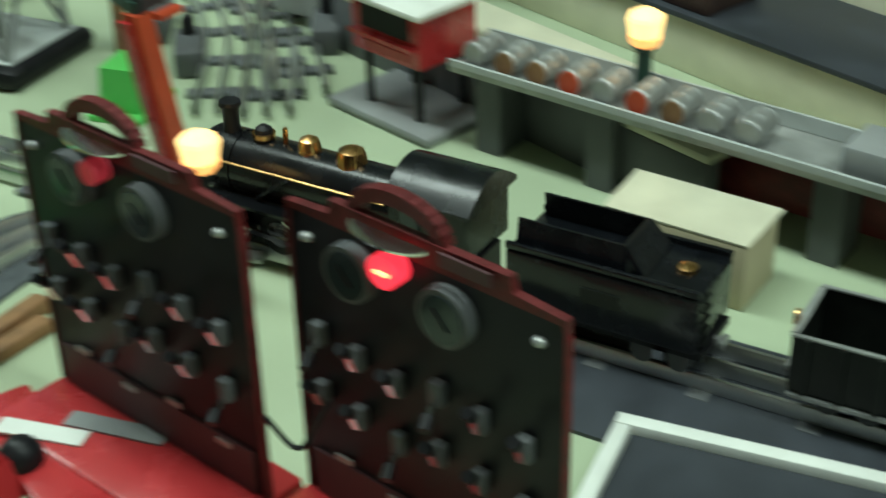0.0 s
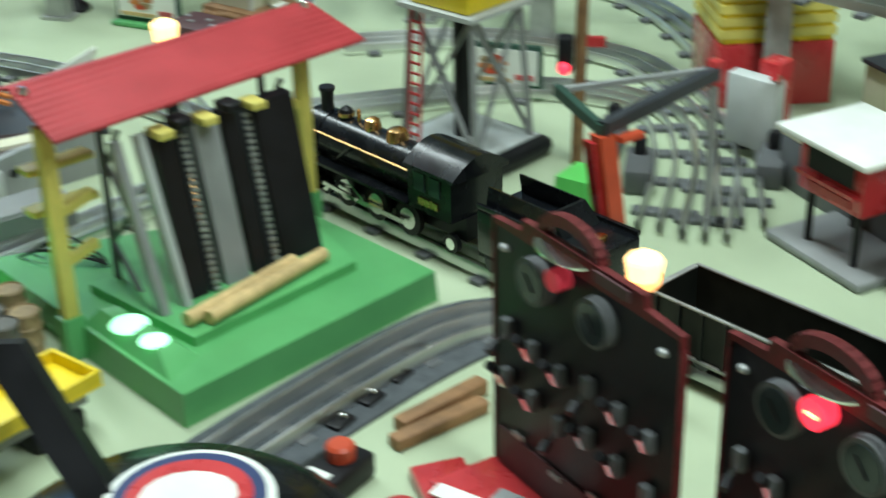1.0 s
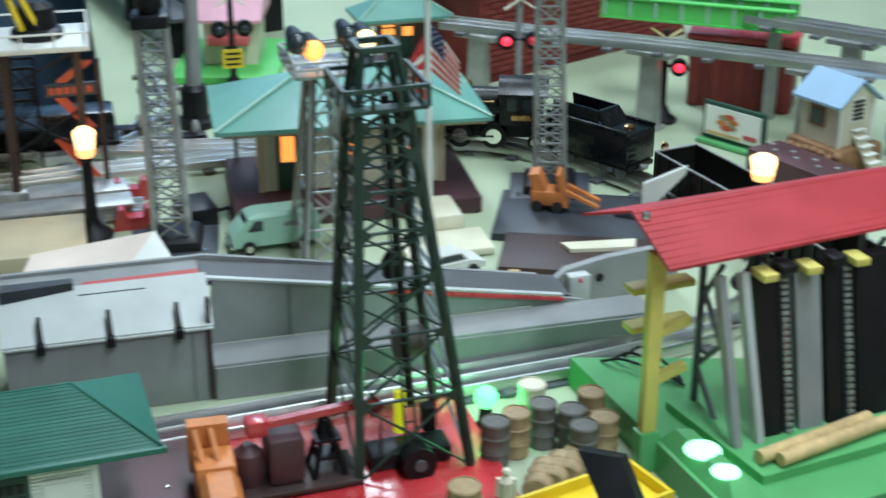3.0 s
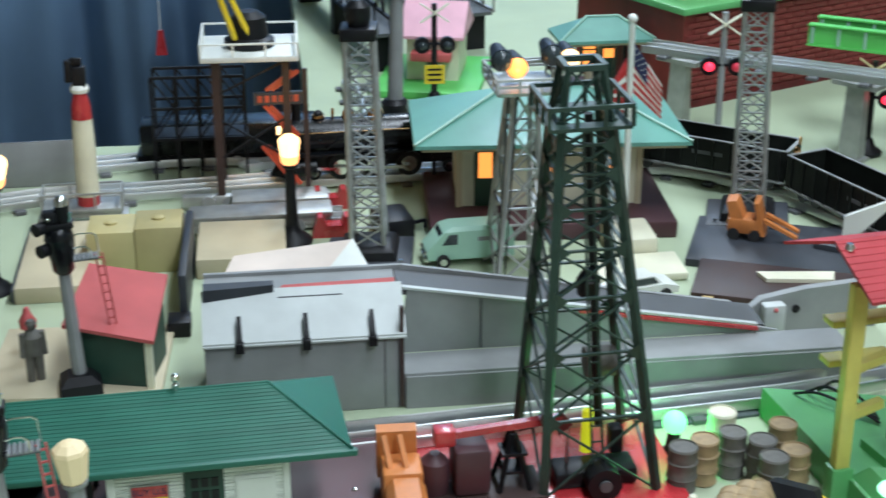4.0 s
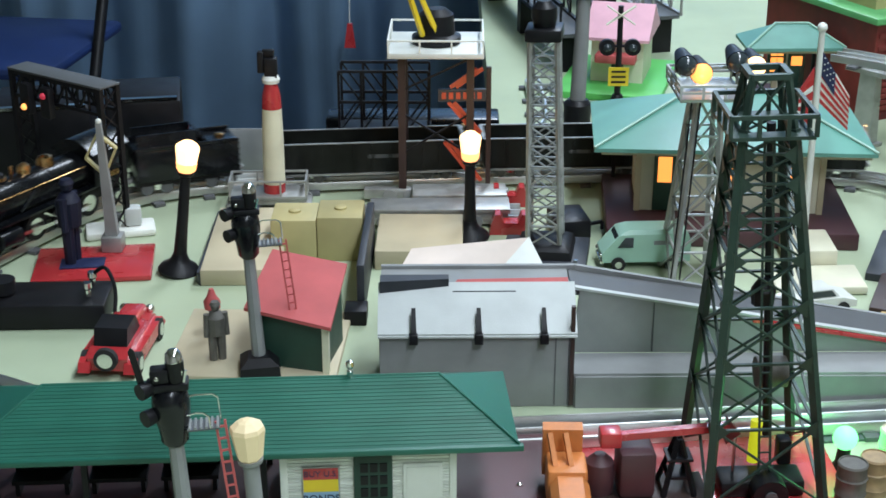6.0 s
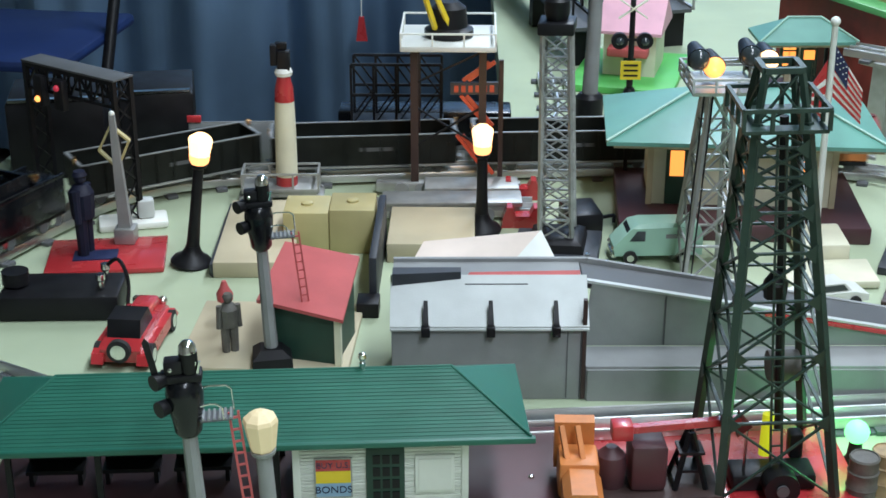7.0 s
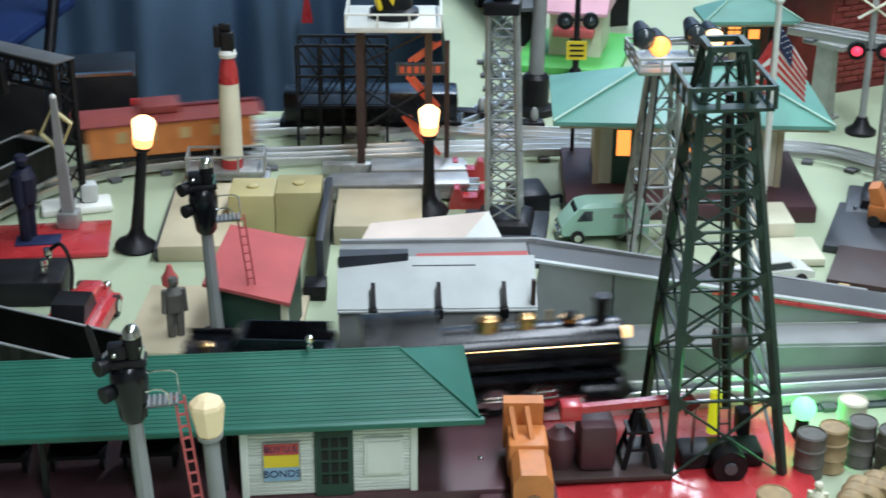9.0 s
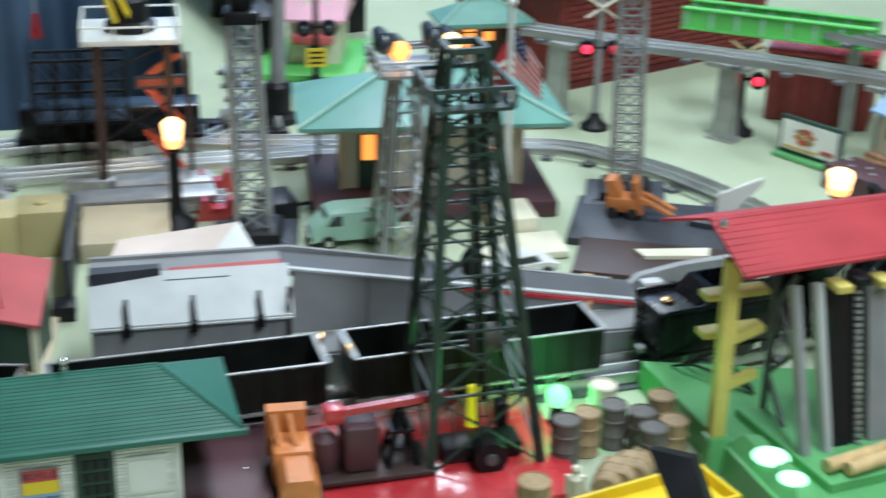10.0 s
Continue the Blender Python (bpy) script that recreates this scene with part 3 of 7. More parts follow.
def culvert_ramp():
    t = thing("unloading_ramp", "grey tinplate building with a sloping roof and a long vehicle ramp", "ramp", -0.066, 1.05, 0, 1.5)
    part("wall", bx(B(), 0, 0.153, 0, 0.085, 0, 0.063, 0.001), M["grey"], t)
    part("roof", hull(B(), [(x, y, z + d) for x in (-0.001, 0.155) for y, z in ((-0.003, 0.064), (0.034, 0.092)) for d in (0, 0.002)]), M["greylight"], t, "pale grey worn sheet roof")
    for x in (0.027, 0.078, 0.129):
        br = part("bracket", hull(B(), [(x + k * w, y, z) for k in (-1, 1) for w, y, z in ((0.0024, -0.005, 0.067), (0.0022, 0.0005, 0.070), (0.0014, 0.0105, 0.0805), (0.0016, 0.009, 0.083), (0.0022, -0.004, 0.070))]), M["black"], t)
        part("bracket_foot", bx(B(), x - 0.0034, x + 0.0034, -0.0075, -0.0015, 0.0585, 0.0668, 0.0006), M["black"], br)
    # simple pink-red fold in place of a curved toy car hood
    part("edge_strip", hull(B(), [(x, y, z) for x, y, z in ((0.056, 0.030, 0.0885), (0.150, 0.030, 0.0900), (0.062, 0.037, 0.0950), (0.150, 0.037, 0.0965), (0.056, 0.033, 0.0885), (0.150, 0.037, 0.0900))]), M["pinkred"], t, "faded red fold standing in for a toy car hood")
    part("roof_slot", bx(B(), 0.058, 0.108, 0.0268, 0.0298, 0.0870, 0.0892), M["black"], t)
    part("flap", hull(B(), [(0.0005, y, z) for y in (0.026, 0.040) for z in (0.082, 0.098)] + [(0.055, y, z) for y in (0.031, 0.040) for z in (0.0905, 0.098)]), M["ebony"], t, "dark slate sloping flap")
    for x in (0.1385, 0.1490):
        part("seam", bx(B(), x - 0.0004, x + 0.0004, -0.0006, 0.0004, 0.002, 0.062), M["greydark"], t)
    part("roof_hem", bx(B(), -0.001, 0.155, -0.0042, -0.0022, 0.0625, 0.0645, 0.0005), M["greylight"], t)
    # raised deck and descending road
    part("deck", bx(B(), 0, 0.153, 0.04, 0.085, 0.064, 0.084), M["grey"], t)
    part("parapet", hull(B(), [(0.0, y, z) for y in (0.083, 0.087) for z in (0.06, 0.087)] + [(0.160, y, z) for y in (0.083, 0.087) for z in (0.06, 0.087)]), M["grey"], t)
    part("parapet", hull(B(), [(0.1605, y, z) for y in (0.083, 0.087) for z in (0.06, 0.087)] + [(0.445, y, z) for y in (0.083, 0.087) for z in (0.02, 0.036)]), M["grey"], t)
    part("side_panel", prism(B(), [(0.154, 0.030), (0.470, 0.030), (0.445, 0.036), (0.160, 0.086)], "y", 0.036, 0.039), M["grey"], t)
    part("road", hull(B(), [(x, y, z + d) for x, z in ((0.154, 0.080), (0.460, 0.030)) for y in (0.040, 0.082) for d in (0, 0.004)]), M["greydark"], t)
    part("panel_edge", hull(B(), [(0.156, y, z) for y in (0.035, 0.040) for z in (0.0865, 0.0885)] + [(0.452, y, z) for y in (0.035, 0.040) for z in (0.0352, 0.0372)]), M["greylight"], t)
    part("edge_strip", hull(B(), [(0.30, y, z) for y in (0.033, 0.036) for z in (0.0575, 0.0605)] + [(0.452, y, z) for y in (0.033, 0.036) for z in (0.032, 0.035)]), M["red"], t)
    part("seam", bx(B(), 0.2195, 0.2205, 0.0352, 0.0362, 0.031, 0.074), M["greydark"], t)
    part("lane", bx(B(), 0.1535, 0.52, -0.001, 0.0355, 0, 0.030, 0.001), M["grey"], t, "grey lower road")
    part("kerb", bx(B(), 0.155, 0.52, -0.0030, -0.0012, 0.0, 0.0275), M["grey"], t)
    part("gusset", bx(B(), 0.150, 0.1532, -0.002, 0.002, 0.002, 0.088), M["brown"], t)
    g = thing("car_stop", "grey end plate with a pale switch box beside the ramp", "switch box", 0.385, 1.145, 0, 6)
    part("plate", prism(B(), [(-0.01, 0), (0.13, 0), (0.13, 0.045), (0.06, 0.042), (0.02, 0.036), (-0.01, 0.012)], "y", 0, 0.008), M["grey"], g)
    part("box", bx(B(), 0.018, 0.038, -0.012, 0.0, 0.008, 0.034, 0.002), M["greylight"], g)
    part("hole", cyl(B(), (0.052, -0.0012, 0.024), (0.052, 0.001, 0.024), 0.0038), M["black"], g)
    part("button", ball(B(), (0.028, -0.012, 0.030), 0.0022), M["pinkred"], g)


def oil_derrick():
    t = thing("oil_derrick", "tall dark green lattice oil derrick on a glossy red base plate", "oil derrick", 0.2105, 0.95, 0, 2, lean=-1.3)
    part("base_plate", bx(B(), -0.125, 0.062, -0.095, 0.055, 0, 0.006, 0.002), M["red"], t, "glossy red tin base")
    lattice(t, (0.0405, 0.049), (0.0165, 0.0165), 0.006, 0.272, 8, 0.0056, 0.0022, M["derrick"], 0.0, 0.0, -0.006, 0.0, True, 0.84, 0.0075)
    lattice(t, (0.0165, 0.0165), (0.0115, 0.0115), 0.272, 0.306, 1, 0.0038, 0.0022, M["derrick"], -0.006, 0.0, -0.006, 0.0)
    deck = B()
    for s in (-1, 1):
        bx(deck, -0.034, 0.022, s * 0.023 - 0.006, s * 0.023 + 0.006, 0.268, 0.2705)
        bx(deck, -0.006 + s * 0.022 - 0.006, -0.006 + s * 0.022 + 0.006, -0.0165, 0.0165, 0.268, 0.2703)
    part("deck", deck, M["derrick"], t)
    part("railing", rails_round(B(), -0.034, 0.022, -0.029, 0.029, 0.270, 0.014, 0.0028, 1), M["derrick"], t)
    cap = B()
    for a, b in (((-1, -1), (1, -1)), ((1, -1), (1, 1)), ((1, 1), (-1, 1)), ((-1, 1), (-1, -1))):
        beam(cap, (-0.006 + a[0] * 0.0125, a[1] * 0.0125, 0.306), (-0.006 + b[0] * 0.0125, b[1] * 0.0125, 0.306), 0.004)
    part("crown", cap, M["derrick"], t)
    for s in (-1, 1):
        part("ladder_rail", beam(B(), (s * 0.004, -0.044, 0.006), (-0.006 + s * 0.003, -0.017, 0.27), 0.0014), M["derrick"], t)
    for i in range(22):
        f = i / 22
        part("rung", beam(B(), (-0.004 - 0.006 * f, -0.044 + 0.027 * f, 0.008 + 0.26 * f), (0.004 - 0.006 * f, -0.044 + 0.027 * f, 0.008 + 0.26 * f), 0.001), M["derrick"], t)
    part("drill_pipe", cyl(B(), (0.012, 0.008, 0.03), (0.0, 0.004, 0.27), 0.0032, n=10), M["black"], t)
    part("travelling_block", lathe(B(), [(0.003, 0.135), (0.008, 0.139), (0.009, 0.15), (0.004, 0.158)], 0.001, 0.0, 10), M["black"], t)
    part("bubble_tube", cyl(B(), (-0.002, -0.012, 0.020), (0.0, -0.010, 0.052), 0.0042, n=12), M["tubeglow"], t, "glowing yellow-green bubble tube")
    part("drum", cyl(B(), (0.004, 0.02, 0.075), (0.026, 0.02, 0.075), 0.0115), M["barrelgrey"], t)
    mot = part("motor", bx(B(), -0.030, 0.030, -0.040, -0.014, 0.006, 0.019, 0.003), M["black"], t)
    part("gear_case", cyl(B(), (0.002, -0.056, 0.0165), (0.002, -0.0405, 0.0165), 0.0125), M["black"], mot)
    part("gear_hub", cyl(B(), (0.002, -0.058, 0.0165), (0.002, -0.0562, 0.0165), 0.0045), M["greydark"], mot)
    part("swivel", bx(B(), 0.014, 0.024, -0.02, -0.008, 0.02, 0.04, 0.002), M["black"], mot)
    # pump at the side
    p = thing("pump_jack", "dark red pump jack with a swinging red walking beam", "pump", 0.128, 0.915, 0.006, 4)
    part("skid", bx(B(), -0.04, 0.045, -0.022, 0.022, 0, 0.004, 0.001), M["brown"], p)
    part("gearbox", bx(B(), -0.020, 0.006, -0.014, 0.014, 0.004, 0.040, 0.004), M["maroon"], p)
    part("tank", lathe(B(), [(0.010, 0.004), (0.0115, 0.018), (0.010, 0.028), (0.004, 0.034)], -0.032, 0.0, 14), M["maroon"], p)
    fr = part("stand", beam(beam(beam(beam(B(), (0.012, -0.012, 0.004), (0.022, -0.003, 0.045), 0.003), (0.034, -0.012, 0.004), (0.024, -0.003, 0.045), 0.003), (0.012, 0.012, 0.004), (0.022, 0.003, 0.045), 0.003), (0.034, 0.012, 0.004), (0.024, 0.003, 0.045), 0.003), M["black"], p)
    for z in (0.016, 0.030):
        part("brace", bx(B(), 0.0145, 0.0325, -0.009, 0.009, z, z + 0.002), M["black"], fr)
    bmn = part("walking_beam", beam(B(), (-0.024, 0, 0.047), (0.058, 0, 0.053), 0.006, 0.005), M["red"], p)
    part("counterweight", bx(B(), -0.033, -0.018, -0.007, 0.007, 0.041, 0.053, 0.0015), M["red"], bmn)
    part("horse_head", hull(B(), [(0.056, s * 0.003, z) for s in (-1, 1) for z in (0.040, 0.060)] + [(0.066, s * 0.003, 0.048) for s in (-1, 1)]), M["darkred"], bmn)
    part("polished_rod", cyl(B(), (0.063, 0, 0.004), (0.063, 0, 0.045), 0.0012, n=6), M["chrome"], p)
    d = thing("toy_bulldozer", "orange toy tractor with a rounded hood on a maroon plate", "toy vehicle", 0.072, 0.905, 0, 0)
    part("plate", bx(B(), -0.034, 0.02, -0.05, 0.06, 0, 0.008, 0.002), M["maroon"], d)
    part("hood", prism(B(), [(-0.012, 0.008), (0.015, 0.008), (0.015, 0.030), (0.010, 0.037), (-0.007, 0.037), (-0.012, 0.030)], "y", -0.052, -0.018), M["orange"], d)
    part("grille", cyl(B(), (0.002, -0.0535, 0.016), (0.002, -0.051, 0.016), 0.006), M["brownwood"], d)
    part("seat", bx(B(), -0.014, 0.014, -0.018, 0.012, 0.012, 0.040, 0.003), M["orange"], d)
    part("backrest", hull(B(), [(x, y, z) for x in (-0.016, 0.012) for y, z in ((0.012, 0.02), (0.022, 0.02), (0.02, 0.058), (0.012, 0.056))]), M["orange"], d)
    for x in (-0.008, 0.003):
        part("lever", beam(B(), (x, -0.010, 0.038), (x - 0.004, 0.004, 0.058), 0.0035), M["orange"], d)


def barrel(x, y, z, mat, lying=None, r=0.0108, h=0.0355):
    bm = lathe(B(), [(r * 0.90, 0), (r, h * 0.04), (r * 0.94, h * 0.08), (r * 0.97, h * 0.30), (r * 1.05, h * 0.33), (r * 0.98, h * 0.36), (r * 0.98, h * 0.64), (r * 1.05, h * 0.67), (r * 0.97, h * 0.70), (r * 0.94, h * 0.92), (r, h * 0.96), (r * 0.92, h), (r * 0.88, h), (r * 0.86, h * 0.97)], n=18)
    lab = {"barrel": "small tan ribbed toy barrel", "barrelgrey": "small grey-brown ribbed toy barrel", "cream": "cream ribbed toy barrel lit green by a lamp"}[mat]
    ob = solid("barrel", bm, M[mat], lab + (" lying on its side" if lying is not None else ""), "barrel", "", "barrels")
    ob.matrix_basis = pose(x, y, z) if lying is None else pose(x, y, z + r * 1.03, 0, 90, lying)


def barrels():
    for x, y, m in ((0.273, 0.911, "barrelgrey"), (0.291, 0.920, "barrel"), (0.314, 0.928, "barrelgrey"), (0.332, 0.915, "barrelgrey"), (0.351, 0.899, "barrel"), (0.333, 0.891, "barrelgrey"), (0.354, 0.936, "barrel")):
        barrel(x, y, 0, m)
    barrel(0.313, 0.952, 0, "cream", h=0.039)
    for i in range(3):
        barrel(0.285 + i * 0.013, 0.850 + i * 0.006, 0, "barrel", 60, 0.0105, 0.034)
    barrel(0.232, 0.842, 0, "barrel", None, 0.012, 0.03)
    plain_figure(0.262, 0.845, 0, 0.036, "cream", -15, "small cream toy figure bending by the barrels")
    s = thing("ground_lamp", "round green signal lamp glowing between the barrels", "lamp", 0.280, 0.961)
    part("post", lathe(B(), [(0.010, 0), (0.006, 0.006), (0.0045, 0.020)], n=12), M["black"], s)
    g = part("lens", ball(B(), (0, 0, 0.026), 0.0092), M["greenlit"], s, "bright green glowing lens")
    g.visible_shadow = False
    bulb(0.280, 0.961, 0.026, 0.13, (0.12, 1.0, 0.28), 0.010)


def tray_car():
    t = thing("dump_car", "bright yellow open tray car with a spoked hand wheel", "toy car", 0.345, 0.828, 0, 197)
    part("tray", bx(B(), 0, 0.20, -0.002, 0.045, 0.030, 0.033), M["gold"], t)
    for a in ((0, 0.20, -0.002, 0.001), (0, 0.20, 0.042, 0.045), (0, 0.003, 0.0012, 0.0418), (0.197, 0.20, 0.0012, 0.0418)):
        part("tray_side", bx(B(), *a, 0.033, 0.041), M["gold"], t)
    part("frame", bx(B(), 0.005, 0.195, 0.010, 0.034, 0.016, 0.0298), M["grey"], t)
    for x in (0.03, 0.17):
        part("truck", bx(B(), x - 0.02, x + 0.02, 0.006, 0.038, 0.0, 0.0158, 0.003), M["black"], t)


# ---- passenger stations ----
def station(name, x, y, rz, w, d, hz, zr, label, over=0.03, lit=True):
    t = thing(name, label, "station", x, y, 0, rz, "passenger stations")
    part("base", bx(B(), 0, w, 0, d, 0, 0.018, 0.002), M["maroon"], t)
    x0, x1, y0, y1 = 0.032, w - 0.032, 0.055, d - 0.02
    part("wall", bx(B(), x0, x1, y0, y1, 0.018, hz), M["cream"], t)
    for xa in (x0, x1):
        part("corner_trim", bx(B(), xa - 0.003, xa + 0.003, y0 - 0.003, y0 + 0.002, 0.018, hz - 0.001), M["tan"], t)
    dr = part("door", bx(B(), x0 + 0.016, x0 + 0.038, y0 - 0.003, y0, 0.019, hz - 0.012, 0.0006), M["dkgreen"], t, "dark green door with a lit pane")
    part("pane", bx(B(), x0 + 0.020, x0 + 0.034, y0 - 0.0042, y0 - 0.0028, 0.050, hz - 0.018), M["windowlit"], dr)
    for k, xa in enumerate((x0 + 0.075, x1 - 0.045)):
        wi = part("window", bx(B(), xa, xa + 0.024, y0 - 0.003, y0, 0.038, hz - 0.014, 0.0006), M["dkgreen"], t, "dark green framed window lit orange")
        for r in range(4):
            for c in range(2):
                part("pane", bx(B(), xa + 0.004 + c * 0.0085, xa + 0.0115 + c * 0.0085, y0 - 0.0042, y0 - 0.0028, 0.042 + r * 0.0105, 0.050 + r * 0.0105), M["windowlit"], wi)
    part("roof", hip_roof(B(), -over * 0.5, w + over * 0.4, 0.012, d + 0.005, hz + 0.003, zr, (w + over * 0.6) * 0.36), M["teal"], t, "teal hipped sheet roof")
    W, ins = w + over * 0.4, (w + over * 0.6) * 0.36
    ym = (0.012 + d + 0.005) / 2
    for sx, xr in ((-over * 0.5, -over * 0.5 + ins), (W, W - ins)):
        part("hip_cap", cyl(B(), (sx, 0.012, hz + 0.004), (xr, ym, zr + 0.001), 0.0016, n=6), M["mint"], t)
    part("ridge_cap", cyl(B(), (-over * 0.5 + ins, ym, zr + 0.0005), (W - ins, ym, zr + 0.0005), 0.0016, n=6), M["mint"], t)
    part("fascia", bx(B(), -over * 0.25, w + over * 0.25, 0.017, 0.02, hz - 0.005, hz - 0.001), M["tan"], t)
    part("downlight", ball(B(), (w * 0.52, 0.035, hz - 0.006), 0.004, 0.7), M["warmlit"], t)
    for xa in (0.012, w - 0.012):
        part("roof_post", bx(B(), xa - 0.002, xa + 0.002, d - 0.012, d - 0.008, 0.018, hz), M["black"], t)
    return t


def van():
    t = thing("toy_van", "mint green toy delivery van parked by the station", "toy van", 0.133, 1.325, 0, 4)
    part("body", hull(B(), [(x, y, z) for y in (0.002, 0.033) for x, z in ((0.001, 0.008), (0.0, 0.017), (0.006, 0.021), (0.017, 0.036), (0.083, 0.037), (0.086, 0.030), (0.086, 0.008))] + [(x, y, 0.04) for x in (0.026, 0.080) for y in (0.006, 0.029)]), M["mint"], t)
    part("window", hull(B(), [(x, 0.0012, z) for x, z in ((0.015, 0.0235), (0.022, 0.0335), (0.030, 0.0335), (0.030, 0.0235))] + [(x, 0.004, z) for x, z in ((0.015, 0.0235), (0.022, 0.0335), (0.030, 0.0335), (0.030, 0.0235))]), M["glass"], t)
    part("windscreen", hull(B(), [(x, y, z) for y in (0.005, 0.030) for x, z in ((0.0065, 0.0225), (0.0155, 0.0352), (0.0075, 0.0216), (0.0165, 0.0343))]), M["glass"], t)
    part("side_lettering", bx(B(), 0.05, 0.066, 0.0012, 0.0024, 0.026, 0.030), M["grey"], t)
    part("bumper", bx(B(), -0.0015, 0.003, 0.003, 0.032, 0.006, 0.010, 0.001), M["chrome"], t)
    for y in (0.007, 0.028):
        part("headlight", ball(B(), (0.0, y, 0.0145), 0.0024), M["chrome"], t)
    for x in (0.016, 0.068):
        for y in (0.001, 0.034):
            w = part("wheel", cyl(B(), (x, y - 0.002, 0.0068), (x, y + 0.002, 0.0068), 0.0068, n=18), M["tyre"], t)
            part("hub", cyl(B(), (x, y - 0.0028, 0.0068), (x, y + 0.0028, 0.0068), 0.0035, n=12), M["chrome"], w)


def flagpole():
    t = thing("flagpole", "white flagpole with drooping striped flag on a cream base", "flagpole", 0.336, 1.372, lean=-1.6)
    part("base", bx(B(), -0.022, 0.024, -0.045, 0.012, 0, 0.022, 0.003), M["cream"], t)
    part("step", bx(B(), -0.045, 0.040, -0.10, -0.046, 0, 0.008, 0.002), M["cream"], t)
    part("pole", cyl(B(), (0, 0, 0.022), (0.004, 0, 0.226), 0.0036, 0.0030, 12), M["white"], t)
    part("ball_top", ball(B(), (0.004, 0, 0.229), 0.0048), M["white"], t)
    flag = part("flag", hull(B(), [(0.006, y, z) for y in (-0.0008, 0.0004) for z in (0.156, 0.206)] + [(0.034, y, z) for y in (-0.0008, 0.0004) for z in (0.128, 0.162)]), M["white"], t, "drooping cloth flag, red and white stripes, blue canton")
    for i in range(6):
        f = i / 6.0
        z0, z1 = 0.156 + 0.05 * f, 0.128 + 0.034 * f
        part("stripe", hull(B(), [(0.006, y, z0 + d) for y in (-0.0016, 0.0010) for d in (0, 0.0044)] + [(0.0342, y, z1 + d) for y in (-0.0016, 0.0010) for d in (0, 0.003)]), M["red"], flag)
    part("canton", hull(B(), [(0.0058, y, z) for y in (-0.0020, 0.0014) for z in (0.183, 0.2065)] + [(0.019, y, z) for y in (-0.0020, 0.0014) for z in (0.163, 0.1855)]), M["navy"], flag)
    for i in range(12):
        u, v = i % 4, i // 4
        part("star", ball(B(), (0.008 + 0.003 * u, -0.0022, 0.200 - 0.0048 * u - 0.006 * v), 0.0007, 1, 6), M["white"], flag)
    fold = part("flag", hull(B(), [(-0.001, y, z) for y in (-0.0016, -0.0006) for z in (0.126, 0.192)] + [(-0.016, y, z) for y in (-0.0016, -0.0006) for z in (0.142, 0.166)]), M["red"], t, "red and white fold of the flag behind the pole")
    for k in range(3):
        part("stripe", hull(B(), [(-0.0015, y, 0.138 + 0.015 * k + d) for y in (-0.0022, -0.0002) for d in (0, 0.006)] + [(-0.0155, y, 0.147 + 0.0062 * k + d) for y in (-0.0022, -0.0002) for d in (0, 0.0026)]), M["white"], fold)
    c = thing("toy_car", "white toy car parked at the plaza", "toy car", 0.318, 1.24, 0, 15)
    part("body", hull(B(), [(x, y, z) for y in (-0.014, 0.014) for x, z in ((-0.035, 0.006), (-0.036, 0.012), (-0.018, 0.016), (0.022, 0.016), (0.036, 0.012), (0.036, 0.006))]), M["white"], c)
    part("cabin", hull(B(), [(x, y, z) for y in (-0.011, 0.011) for x, z in ((-0.016, 0.016), (-0.009, 0.024), (0.012, 0.024), (0.020, 0.016))]), M["white"], c)
    for s in (-1, 1):
        part("side_window", hull(B(), [(x, s * y, z) for y in (0.0108, 0.0116) for x, z in ((-0.012, 0.017), (-0.008, 0.0228), (0.011, 0.0228), (0.016, 0.017))]), M["glass"], c)
    for x in (-0.022, 0.022):
        for y in (-0.014, 0.014):
            w = part("wheel", cyl(B(), (x, y - 0.002, 0.006), (x, y + 0.002, 0.006), 0.006), M["tyre"], c)
    for x, y, rz in ((0.25, 1.245, 12), (0.205, 1.268, -8)):
        s = thing("paving_slab", "white plaster plaza piece by the lamp tower", "slab", x, y, 0, rz)
        part("slab", bx(B(), -0.035, 0.035, -0.018, 0.018, 0, 0.006, 0.0015), M["white"], s)


# ---- towers ----
def flood_tower():
    t = thing("floodlight_tower", "grey lattice floodlight tower with four lamps, one lit amber", "light tower", 0.2145, 1.312, 0, 3)
    lattice(t, (0.022, 0.030), (0.010, 0.014), 0, 0.186, 5, 0.0042, 0.0024, M["silver"], 0, 0, 0.004, -0.006)
    part("deck", bx(B(), -0.026, 0.034, -0.040, 0.030, 0.186, 0.189), M["silver"], t)
    part("railing", rails_round(B(), -0.026, 0.034, -0.040, 0.030, 0.189, 0.012, 0.0022, 2), M["greylight"], t)
    part("lamp_bar", beam(B(), (-0.026, -0.005, 0.206), (0.05, -0.005, 0.210), 0.003), M["silver"], t)
    for x, z, lit in ((-0.018, 0.213, False), (-0.004, 0.206, True), (0.028, 0.216, False), (0.044, 0.212, None)):
        b = part("lamp_bracket", beam(B(), (x, -0.005, 0.2), (x, -0.005, z), 0.003), M["black"], t)
        part("lamp_housing", cyl(B(), (x, -0.016, z), (x, 0.012, z + 0.004), 0.0105, 0.006, 14), M["black"], b)
        part("lens", ball(B(), (x, -0.0165, z), 0.0098, 0.99), M["amberlit" if lit else ("warmlit" if lit is None else "glass")], b)
    for s in (-1, 1):
        part("ladder_rail", beam(B(), (-0.020 + s * 0.004, -0.034, 0), (-0.008 + s * 0.004, -0.022, 0.187), 0.0012), M["black"], t)
    bulb(0.2105, 1.285, 0.206, 0.012, WARM)


